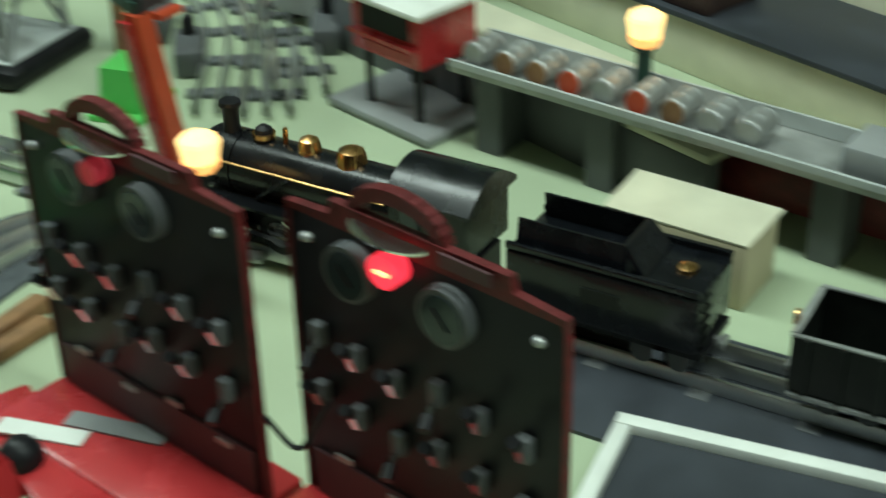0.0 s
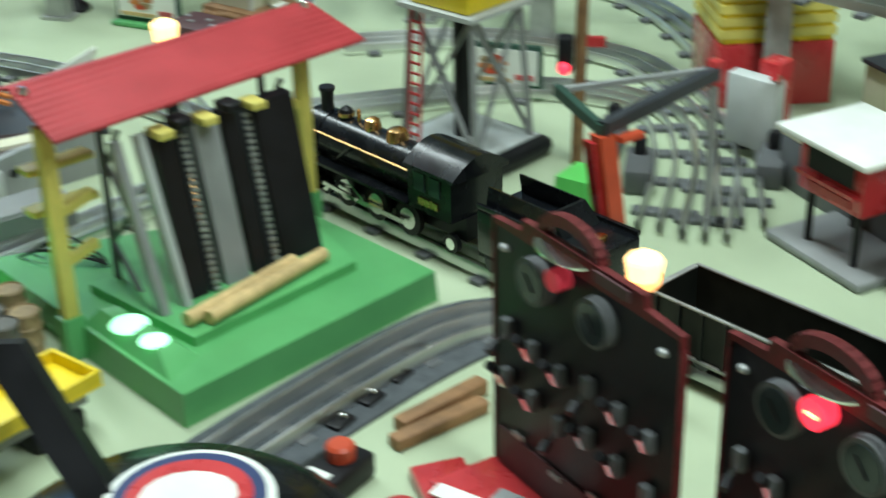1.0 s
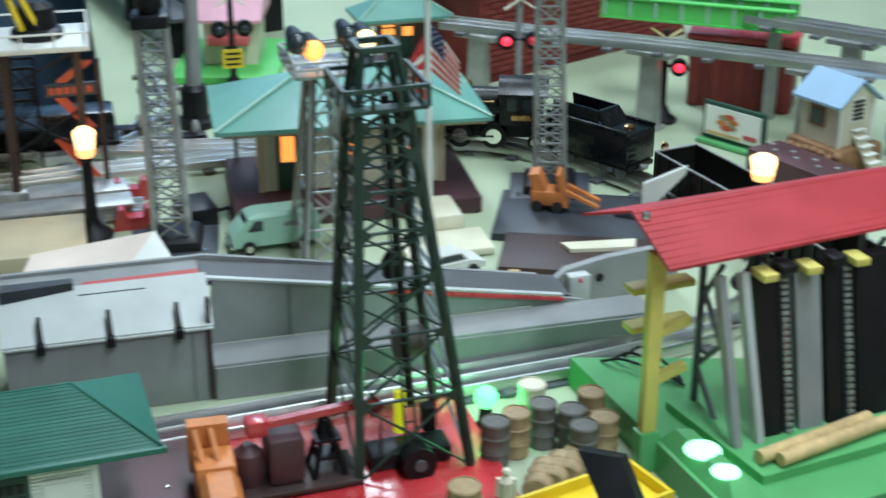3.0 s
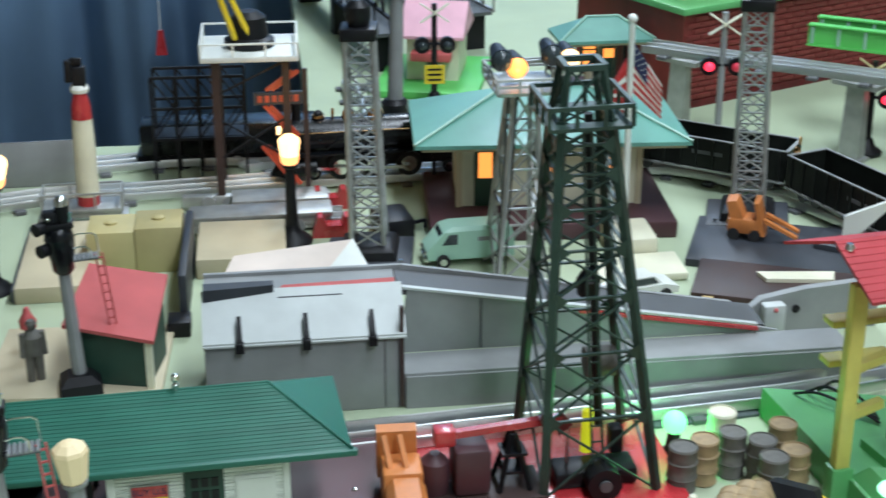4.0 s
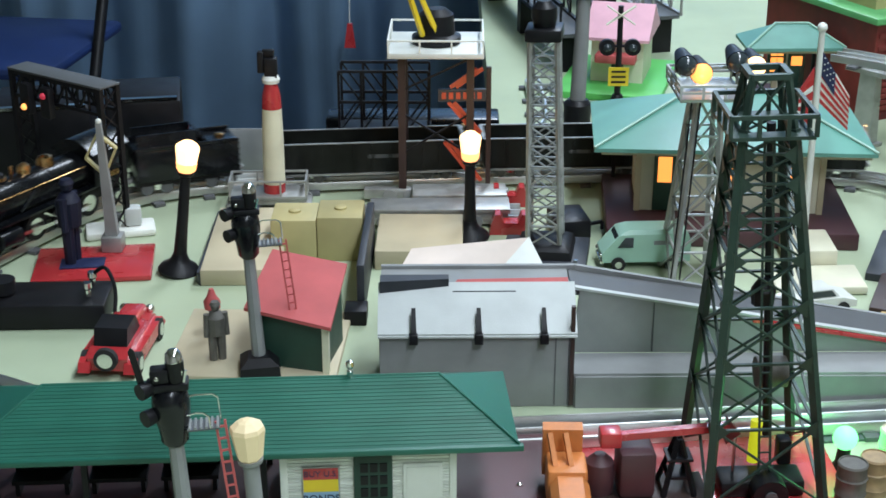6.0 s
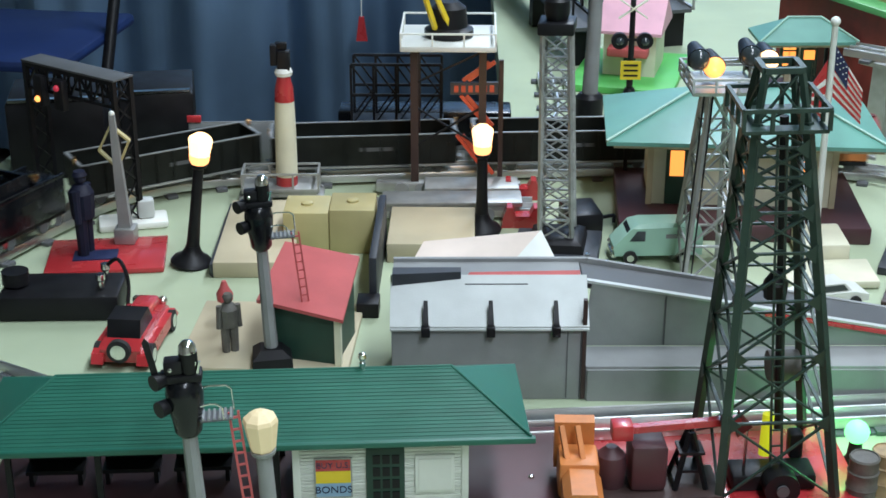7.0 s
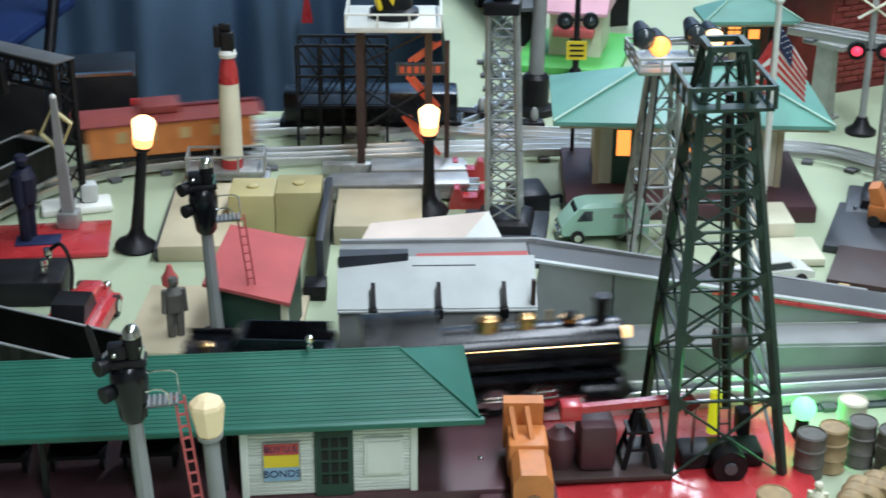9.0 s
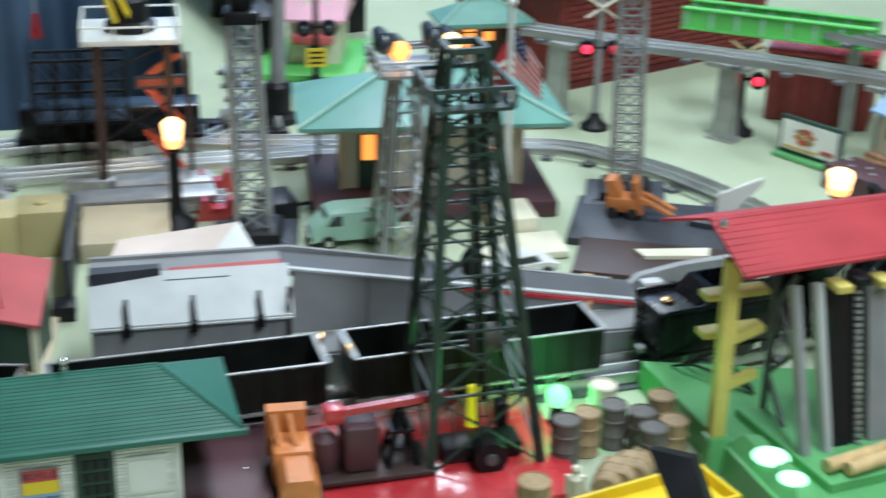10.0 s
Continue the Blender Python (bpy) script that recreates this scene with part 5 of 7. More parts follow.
def far_side():
    g = thing("platform_house", "cream cottage with a pink roof on a bright green platform", "cottage", 0.125, 1.93, 0, -14)
    part("base", bx(B(), 0, 0.14, -0.03, 0.16, 0, 0.010, 0.002), M["lime"], g)
    part("wall", bx(B(), 0.038, 0.108, 0.03, 0.12, 0.010, 0.070), M["cream"], g)
    part("roof", hull(B(), [(x, y, z) for x in (0.030, 0.116) for y, z in ((0.018, 0.068), (0.132, 0.068), (0.075, 0.108), (0.018, 0.072), (0.132, 0.072))]), M["pink"], g, "pale pink gabled roof")
    part("awning", bx(B(), 0.046, 0.10, 0.008, 0.03, 0.040, 0.052, 0.002), M["pinkred"], g)
    part("door", bx(B(), 0.066, 0.082, 0.028, 0.0305, 0.010, 0.038), M["dkgreen"], g)
    crossing_flasher(0.196, 1.852, 0.135, 0, 0, "black crossing flasher with crossbuck and yellow plate")
    m = thing("mast", "grey pole on a heavy black foot", "mast", 0.136, 1.73)
    part("foot", lathe(B(), [(0.024, 0), (0.024, 0.008), (0.016, 0.012), (0.017, 0.045), (0.012, 0.05)], n=16), M["black"], m)
    part("pole", cyl(B(), (0, 0, 0.05), (0.004, 0, 0.19), 0.0095, 0.0075, 12), M["grey"], m)
    part("head", bx(B(), -0.008, 0.014, -0.01, 0.008, 0.172, 0.215, 0.003), M["black"], m)
    for i, (x, y, rz, l) in enumerate(((0.10, 2.25, 102, 0.5), (0.22, 2.35, 106, 0.5))):
        b = thing("trestle_girder", "long steel girder trestle climbing away on the far table", "girder", x, y, 0.03, rz, "far girders")
        for s in (-1, 1):
            bm = B()
            for z in (0.03, 0.07):
                beam(bm, (-l / 2, s * 0.022, z), (l / 2, s * 0.022, z), 0.005)
            for k in range(14):
                xa = -l / 2 + k * l / 14
                beam(bm, (xa, s * 0.022, 0.03), (xa + l / 14, s * 0.022, 0.07 if k % 2 else 0.031), 0.003)
                beam(bm, (xa, s * 0.022, 0.03), (xa, s * 0.022, 0.07), 0.0028)
            part("truss", bm, M["silver"] if i else M["black"], b)
        part("deck", bx(B(), -l / 2, l / 2, -0.02, 0.02, 0.024, 0.029), M["greydark"], b)
        for xa in (-l / 2 + 0.03, 0, l / 2 - 0.03):
            part("pier", bx(B(), xa - 0.01, xa + 0.01, -0.018, 0.018, -0.03, 0.0238), M["black"], b)
    for x, y in ((0.17, 2.55), (0.225, 2.6)):
        b = thing("ferris_wheel", "white wire amusement wheel on the far table", "toy wheel", x, y, 0, 20)
        wheel = B()
        for k in range(20):
            a, c = 2 * math.pi * k / 20, 2 * math.pi * (k + 1) / 20
            for r in (0.045, 0.036):
                beam(wheel, (r * math.cos(a), 0, 0.13 + r * math.sin(a)), (r * math.cos(c), 0, 0.13 + r * math.sin(c)), 0.003)
            if k % 2 == 0:
                beam(wheel, (0, 0, 0.13), (0.045 * math.cos(a), 0, 0.13 + 0.045 * math.sin(a)), 0.0016)
        part("rim", wheel, M["white"], b)
        part("stand", beam(beam(B(), (-0.03, 0.01, 0), (0, 0.006, 0.13), 0.004), (0.03, 0.01, 0), (0, 0.006, 0.13), 0.004), M["red"], b)
    station("station_far", 0.372, 1.83, 2, 0.098, 0.082, 0.080, 0.106, "small cream station with a teal roof and lit windows", 0.03)
    # brick factory
    f = thing("brick_factory", "long dark red brick factory with a green roof walk", "factory", 0.56, 1.83, 0, 26)
    part("wall", bx(B(), -0.06, 0.33, 0, 0.22, 0, 0.125), M["brick"], f)
    part("plinth", bx(B(), -0.062, 0.332, -0.002, 0.001, 0, 0.010), M["darkred"], f)
    course = mesh_of("brick", bx(B(), -0.0115, 0.0115, -0.0015, 0.0015, 0, 0.0062, 0.0005), M["brick"])
    for r in range(14):
        for c in range(15):
            ob = new("brick", course)
            ob.parent = f
            ob.matrix_basis = pose(-0.045 + c * 0.0245 + (r % 2) * 0.0122, -0.0008, 0.012 + r * 0.0078)
    part("roof", bx(B(), -0.07, 0.34, -0.01, 0.23, 0.125, 0.134, 0.002), M["green"], f)
    h = part("penthouse", bx(B(), -0.04, 0.10, 0.03, 0.12, 0.134, 0.20), M["khaki"], f)
    for i in range(4):
        part("window", bx(B(), -0.03 + i * 0.033, -0.012 + i * 0.033, 0.028, 0.031, 0.155, 0.185), M["brownwood"], h)
    # elevated line on grey piers
    track("elevated_track", "dark elevated track carried on grey piers across the far side", [(0.445, 1.745), (0.55, 1.665), (0.70, 1.56), (0.97, 1.33), (1.25, 1.02)], 0.094, True, "elevated tracks")
    track("elevated_track", "upper bright elevated track behind the first one", [(0.78, 1.60), (0.97, 1.345), (1.05, 1.0), (1.12, 0.6)], 0.118, True, "elevated tracks")
    for pts, z in ((((0.48, 1.716), (0.655, 1.595), (0.80, 1.475), (0.97, 1.33)), 0.094), (((0.86, 1.50), (1.02, 1.18), (1.07, 0.9)), 0.118)):
        for x, y in pts:
            p = thing("trestle_pier", "grey plastic pier under the elevated track", "pier", x, y, 0, 40, "trestle piers")
            part("shaft", hull(B(), [(sx * a, sy * b, zz) for sx in (-1, 1) for sy in (-1, 1) for a, b, zz in ((0.008, 0.013, 0.004), (0.006, 0.011, z - 0.006))]), M["silver"], p)
            part("foot", bx(B(), -0.012, 0.012, -0.018, 0.018, 0, 0.0038), M["silver"], p)
            part("cap", bx(B(), -0.012, 0.012, -0.028, 0.028, z - 0.0058, z - 0.0005), M["silver"], p)
    gi = thing("girder_span", "green girder bridge span over the elevated line", "bridge", 0.722, 1.655, 0.114, -34)
    for y in (-0.022, 0.022):
        web = part("web", bx(B(), -0.10, 0.13, y - 0.002, y + 0.002, 0, 0.022), M["lime"], gi)
        for i in range(8):
            part("stiffener", bx(B(), -0.096 + i * 0.031, -0.093 + i * 0.031, y - 0.005, y - 0.002, 0.001, 0.021), M["mint"], web)
        for z in (-0.002, 0.022):
            part("flange", bx(B(), -0.10, 0.13, y - 0.006, y + 0.006, z, z + 0.002), M["lime"], gi)
    part("deck", bx(B(), -0.10, 0.13, -0.0195, 0.0195, 0.002, 0.005), M["greydark"], gi)
    part("pier", bx(B(), 0.100, 0.114, -0.01, 0.01, -0.114, -0.0022), M["silver"], gi)
    crossing_flasher(0.680, 1.612, 0.112, -18, 1, "grey crossing flasher with both red lamps lit and a crossbuck")
    crossing_flasher(0.512, 1.655, 0.163, -10, 3, "grey crossing flasher with red lamps by the elevated track")
    b = thing("brick_block", "dark red brick building block behind the billboard", "building", 0.805, 1.655, 0, -33)
    part("body", bx(B(), -0.066, 0.060, -0.03, 0.04, 0, 0.084, 0.002), M["brick"], b)
    part("cornice", bx(B(), -0.070, 0.064, -0.034, 0.044, 0.084, 0.092, 0.002), M["red"], b)
    pier_mesh = mesh_of("brick_pier", bx(B(), -0.006, 0.006, -0.004, 0.0, 0.002, 0.083, 0.001), M["brick"])
    for k in range(5):
        ob = new("brick_pier", pier_mesh)
        ob.parent = b
        ob.matrix_basis = pose(-0.058 + 0.027 * k, -0.0302, 0)
    def billboard(x, y, rz, label):
        b = thing("billboard", label, "billboard", x, y, 0, rz, "billboards")
        part("frame", bx(B(), -0.042, 0.042, -0.003, 0.003, 0.006, 0.05, 0.001), M["dkgreen"], b)
        part("sheet", bx(B(), -0.038, 0.038, -0.0042, -0.0028, 0.011, 0.0455), M["white"], b)
        for k in range(6):
            a = 2 * math.pi * k / 6 + 0.3
            u, v = -0.006 + 0.008 * math.cos(a), 0.030 + 0.007 * math.sin(a)
            part("picture_petal", hull(B(), [(u + 0.0062 * math.cos(q + a) * (1.3 if d else 1), -0.0046 - d, v + 0.0036 * math.sin(q + a)) for q in (0, 1.2, 2.3, 3.4, 4.6, 5.4) for d in (0, 0.0004)]), M[("orange", "vermilion", "barrel")[k % 3]], b)
        part("picture_band", bx(B(), -0.034, 0.012, -0.0052, -0.0040, 0.0125, 0.0165), M["wood"], b)
        part("writing_bar", bx(B(), 0.016, 0.034, -0.0052, -0.004, 0.016, 0.021), M["pinkred"], b)
        part("foot", bx(B(), -0.045, 0.045, -0.012, 0.012, 0, 0.0058, 0.002), M["green"], b)
    billboard(0.722, 1.50, -60, "green framed billboard with an orange picture")
    billboard(0.905, 1.10, -52, "green framed billboard standing behind the water tower")
    h = thing("yard_house", "small cream switchman house with pale blue roof on stone", "house", 0.802, 1.420, 0, -70)
    part("base", bx(B(), -0.038, 0.040, -0.034, 0.038, 0, 0.034, 0.006), M["brownwood"], h, "rough brown stone base")
    rnd = random.Random(7)
    for k in range(14):
        part("stone", ball(B(), (-0.034 + 0.0055 * k, -0.034, 0.008 + 0.019 * (k % 2) + rnd.uniform(-0.003, 0.003)), 0.0055, 0.8, 8), M["brownwood"], h)
    part("platform", bx(B(), -0.040, 0.085, -0.090, -0.041, 0, 0.028, 0.002), M["maroon"], h, "dark maroon loading deck")
    for k in range(8):
        part("deck_bolt", lathe(B(), [(0.0030, 0.028), (0.0030, 0.0295), (0.002, 0.030)], -0.031 + 0.0155 * k, -0.060 - 0.012 * (k % 2), 8), M["grey"], h)
    part("wall", bx(B(), -0.028, 0.028, -0.024, 0.026, 0.034, 0.085), M["cream"], h)
    part("gable", prism(B(), [(-0.024, 0.085), (0.026, 0.085), (0.001, 0.104)], "x", -0.028, 0.028), M["cream"], h)
    for y in (-0.024, 0.026):
        part("corner_trim", bx(B(), 0.0265, 0.0300, y - 0.002, y + 0.002, 0.034, 0.085), M["white"], h)
    for s in (-1, 1):
        part("roof", hull(B(), [(x, 0.001 + s * y, z + d) for x in (-0.034, 0.035) for y, z in ((0.034, 0.079), (0.0, 0.105)) for d in (0, 0.0028)]), M["skyblue"], h, "pale blue gabled roof")
    wi = part("window", bx(B(), 0.0275, 0.0295, -0.008, 0.011, 0.060, 0.086), M["white"], h)
    for k in range(5):
        part("pane", bx(B(), 0.0292, 0.0302, -0.0065, 0.0095, 0.0620 + k * 0.0047, 0.0652 + k * 0.0047), M["black"], wi)
    sw = part("window", bx(B(), -0.014, 0.008, -0.0255, -0.0235, 0.052, 0.074), M["brownwood"], h)
    part("pane", bx(B(), -0.011, 0.005, -0.0264, -0.0252, 0.055, 0.071), M["glass"], sw)
    part("stair", hull(B(), [(0.030, y, z) for y in (-0.006, 0.010) for z in (0.046, 0.050)] + [(0.070, y, z) for y in (-0.006, 0.010) for z in (0.0, 0.005)]), M["cream"], h)
    for k in range(6):
        f = k / 6
        part("tread", bx(B(), 0.030 + 0.038 * f, 0.036 + 0.038 * f, -0.007, 0.011, 0.0505 - 0.045 * f, 0.0522 - 0.045 * f), M["white"], h)
    plain_figure(0.885, 1.435, 0, 0.05, "skyblue", 0, "small blue toy figure by the house")
    # loading platform with fork lift
    p = thing("loading_platform", "slate grey loading platform with a sloping board", "platform", 0.40, 1.30, 0, -22)
    part("slab", bx(B(), -0.02, 0.17, 0.0, 0.12, 0, 0.008, 0.001), M["ebony"], p)
    part("board", bx(B(), -0.005, 0.14, -0.085, -0.001, 0, 0.011, 0.001), M["brown"], p, "grey-brown worn board")
    part("plank", hull(B(), [(0.05, -0.03, 0.0112), (0.12, -0.01, 0.0112), (0.12, -0.03, 0.0112), (0.06, -0.045, 0.0112), (0.05, -0.03, 0.015), (0.12, -0.01, 0.015), (0.12, -0.03, 0.015), (0.06, -0.045, 0.015)]), M["cream"], p)
    k = thing("toy_forklift", "orange toy fork lift standing on the slate platform", "toy vehicle", 0.462, 1.355, 0.008, -25)
    part("body", bx(B(), -0.024, 0.008, -0.013, 0.013, 0.006, 0.022, 0.003), M["orange"], k)
    part("seat", hull(B(), [(x, y, z) for y in (-0.011, 0.011) for x, z in ((-0.022, 0.022), (-0.026, 0.038), (-0.016, 0.040), (-0.008, 0.022))]), M["orange"], k)
    part("mast", hull(B(), [(x, y, z) for y in (-0.013, 0.013) for x, z in ((0.009, 0.006), (0.014, 0.006), (0.006, 0.040), (0.001, 0.040))]), M["orange"], k)
    for y in (-0.009, 0.009):
        part("fork", hull(B(), [(x, y + d, z) for d in (-0.003, 0.003) for x, z in ((0.012, 0.020), (0.012, 0.024), (0.045, 0.006), (0.045, 0.009))]), M["orange"], k)
        for x in (-0.017, 0.004):
            part("wheel", cyl(B(), (x, y * 1.35 - 0.002, 0.006), (x, y * 1.35 + 0.002, 0.006), 0.006), M["tyre"], k)
    a = thing("water_spout", "white bent water spout arm on a dark base", "spout", 0.548, 1.318, 0, -35)
    part("base", bx(B(), -0.03, 0.03, -0.02, 0.02, 0, 0.014, 0.002), M["ebony"], a)
    part("arm", hull(B(), [(-0.006, y, z) for y in (-0.004, 0.004) for z in (0.014, 0.040)] + [(0.002, y, 0.014) for y in (-0.004, 0.004)] + [(0.036, y, z) for y in (-0.004, 0.004) for z in (0.056, 0.064)]), M["white"], a)
    l = thing("lumber_stack", "three raw wooden strips stacked on the table", "lumber", 0.39, 1.235, 0, 60)
    for i in range(3):
        part("strip", bx(B(), -0.03, 0.03, -0.016 + i * 0.012, -0.006 + i * 0.012, 0, 0.006 + 0.003 * (i % 2), 0.0008), M["wood"], l)
    beacon_tower(0.476, 1.415, 0.225, -18, "tall silver lattice beacon tower on a slate base")
    for i, (x, y, rz) in enumerate(((0.02, 1.75, 20), (0.06, 1.70, -10), (0.12, 1.66, 5))):
        s = thing("track_switch", "black switch machine beside the yard tracks", "switch", x, y, 0, rz, "switch machines")
        part("box", bx(B(), -0.022, 0.022, -0.010, 0.010, 0, 0.014, 0.003), M["black"], s)
        part("lantern", lathe(B(), [(0.004, 0.014), (0.005, 0.018), (0.004, 0.026), (0.002, 0.029)], 0.01, 0, 10), M["silver"], s)
    c = thing("coupler_box", "black junction box with a hook beside the tower", "box", 0.108, 1.42, 0, 10)
    part("box", bx(B(), -0.018, 0.018, -0.02, 0.03, 0, 0.022, 0.003), M["black"], c)
    part("hook", beam(beam(B(), (0.018, 0, 0.010), (0.034, 0, 0.012), 0.003), (0.034, 0, 0.012), (0.034, 0, 0.004), 0.003), M["black"], c)


# ---- log loader ----
def log_loader():
    t = thing("log_loader", "green log loader with yellow posts, black chain lift and red roof", "log loader", 0.396, 0.752, 0, 7.5)
    W, D = 0.226, 0.262
    part("base", hull(B(), [(0, 0, 0), (W, 0.012, 0), (W - 0.004, 0.175, 0), (0.0, D, 0), (0.012, D, 0.0)] + [(0.001, 0.001, 0.024), (W - 0.002, 0.013, 0.024), (W - 0.006, 0.173, 0.024), (0.001, D - 0.001, 0.024)]), M["green"], t, "green painted sheet base")
    part("floor_pan", hull(B(), [(x, y, z) for x, y in ((0.040, 0.045), (W - 0.04, 0.055), (W - 0.012, 0.165), (0.03, 0.16)) for z in (0.0235, 0.031)]), M["green"], t)
    part("lamp_pod", hull(B(), [(0.004, 0.02, 0.024), (0.004, 0.125, 0.024), (0.036, 0.035, 0.024), (0.032, 0.12, 0.024), (0.012, 0.045, 0.036), (0.012, 0.115, 0.036), (0.022, 0.05, 0.037), (0.022, 0.11, 0.037)]), M["green"], t)
    # two glowing blobs imitate ceiling glare on the sloped cover, no lamp there
    for y, r in ((0.054, 0.0105), (0.084, 0.0135)):
        l = part("lamp_lens", ball(B(), (0.0155, y, 0.0352), r, 0.28), M["glarelit"], t, "round green-white glowing patch standing for glare on the cover")
        l.visible_shadow = False
    part("cone", lathe(B(), [(0.014, 0.024), (0.012, 0.034), (0.006, 0.040)], W - 0.025, 0.16, 12), M["white"], t)
    yel = M["yellow"]
    for x, y, zt in ((-0.004, 0.128, 0.170), (W + 0.008, 0.172, 0.160)):
        part("post", bx(B(), x - 0.0055, x + 0.0055, y - 0.0045, y + 0.0045, 0.024, zt, 0.0008), yel, t)
        part("post_foot", bx(B(), x - 0.008, x + 0.008, y - 0.007, y + 0.007, 0.0, 0.032, 0.0015), M["green"], t)
        for z in (0.072, 0.108):
            s = 1 if x < 0.1 else -1
            part("rung", beam(B(), (x + s * 0.005, y, z), (x + s * 0.030, y + 0.006, z + 0.003), 0.0065), yel, t)
    for z in (0.085, 0.115):
        part("upper_arm", bx(B(), -0.008, 0.042, 0.150, 0.165, z + 0.012, z + 0.017, 0.001), yel, t)
    # chain lift
    for x in (0.044, 0.062):
        part("guide", beam(B(), (x, 0.085, 0.026), (x - 0.006, 0.115, 0.150), 0.0065), M["greylight"] if x > 0.05 else M["grey"], t)
    for x, w, mat in ((0.075, 0.016, "black"), (0.089, 0.008, "ebony"), (0.108, 0.020, "grey"), (0.128, 0.012, "black"), (0.141, 0.008, "ebony"), (0.165, 0.034, "black")):
        part("slide", hull(B(), [(x + s * w / 2, y, z) for s in (-1, 1) for y, z in ((0.088, 0.027), (0.100, 0.027), (0.114, 0.146), (0.126, 0.146))]), M[mat], t)
    for x in (0.0885, 0.1405):
        ch = part("chain", beam(B(), (x, 0.089, 0.030), (x, 0.115, 0.146), 0.0016), M["chrome"], t)
        for i in range(24):
            f = i / 24
            part("link", bx(B(), x - 0.0026, x + 0.0026, 0.0862 + 0.026 * f, 0.0882 + 0.026 * f, 0.032 + 0.112 * f, 0.0342 + 0.112 * f), M["silver"], ch)
    for i, x in enumerate((0.07, 0.085, 0.105, 0.125, 0.145)):
        part("log_hook", bx(B(), x - 0.006, x + 0.006, 0.100, 0.118, 0.146 + 0.004 * (i % 2), 0.152 + 0.004 * (i % 2), 0.001), yel if i % 2 == 0 else M["black"], t)
    for x in (0.05, 0.185):
        fr = B()
        for a, b in (((0.125, 0.03), (0.155, 0.06)), ((0.155, 0.06), (0.125, 0.09)), ((0.125, 0.09), (0.15, 0.12)), ((0.15, 0.12), (0.13, 0.15))):
            beam(fr, (x, a[0], a[1]), (x, b[0], b[1]), 0.003)
        beam(fr, (x, 0.155, 0.024), (x, 0.155, 0.15), 0.004)
        part("rear_frame", fr, M["greydark"], t)
    # roof of corrugated red sheet: a shallow gable with fine ribs
    roof = part("roof", hull(B(), [(x, y, z + d) for x, y, z in ((-0.008, 0.160, 0.186), (W + 0.026, 0.182, 0.180), (-0.012, 0.098, 0.168), (W + 0.038, 0.130, 0.159)) for d in (0, 0.0022)]), M["roofred"], t, "red ribbed sheet roof")
    part("rear_slope", hull(B(), [(x, y, z + d) for x, y, z in ((-0.008, 0.1603, 0.186), (W + 0.026, 0.1823, 0.180), (-0.030, 0.190, 0.176), (W + 0.016, 0.215, 0.166)) for d in (0, 0.0022)]), M["roofred"], roof)
    for i in range(9):
        f = (i + 0.5) / 9
        a = Vector((-0.012, 0.098, 0.1702)).lerp(Vector((-0.008, 0.160, 0.1882)), f)
        b = Vector((W + 0.038, 0.130, 0.1612)).lerp(Vector((W + 0.026, 0.182, 0.1822)), f)
        part("rib", cyl(B(), a, b, 0.0006, n=6), M["roofred"], roof)
    for a in ((-0.002, 0.150, 0.185), (W + 0.018, 0.176, 0.180)):
        part("screw", lathe(B(), [(0.0035, a[2]), (0.0035, a[2] + 0.003), (0.002, a[2] + 0.005)], a[0], a[1], 8), M["chrome"], roof)
    for i, y in enumerate((0.050, 0.060)):
        lg = solid("log", cyl(B(), (0, 0, 0), (0.105 + 0.01 * i, 0.004, 0), 0.0052, n=12), M["wood"], "round pale wooden log lying on the green loader", "log", "", "logs")
        lg.matrix_basis = pose(0.396, 0.752, 0, 0, 0, 7.5) @ pose(0.045 + 0.012 * i, 0.028 + y - 0.018 - i * 0.018, 0.0365, 0, 0, 8)
    # wires on the back corner
    w = B()
    for k in range(3):
        pts = spline([(0.02 + 0.01 * k, 0.245, 0.025), (0.03 + 0.008 * k, 0.225, 0.034 + 0.004 * k), (0.05 + 0.005 * k, 0.20, 0.030), (0.06, 0.185, 0.026)], 0.005)
        for a, b in zip(pts, pts[1:]):
            cyl(w, a, b, 0.0012, n=5)
    part("wiring", w, M["black"], t)


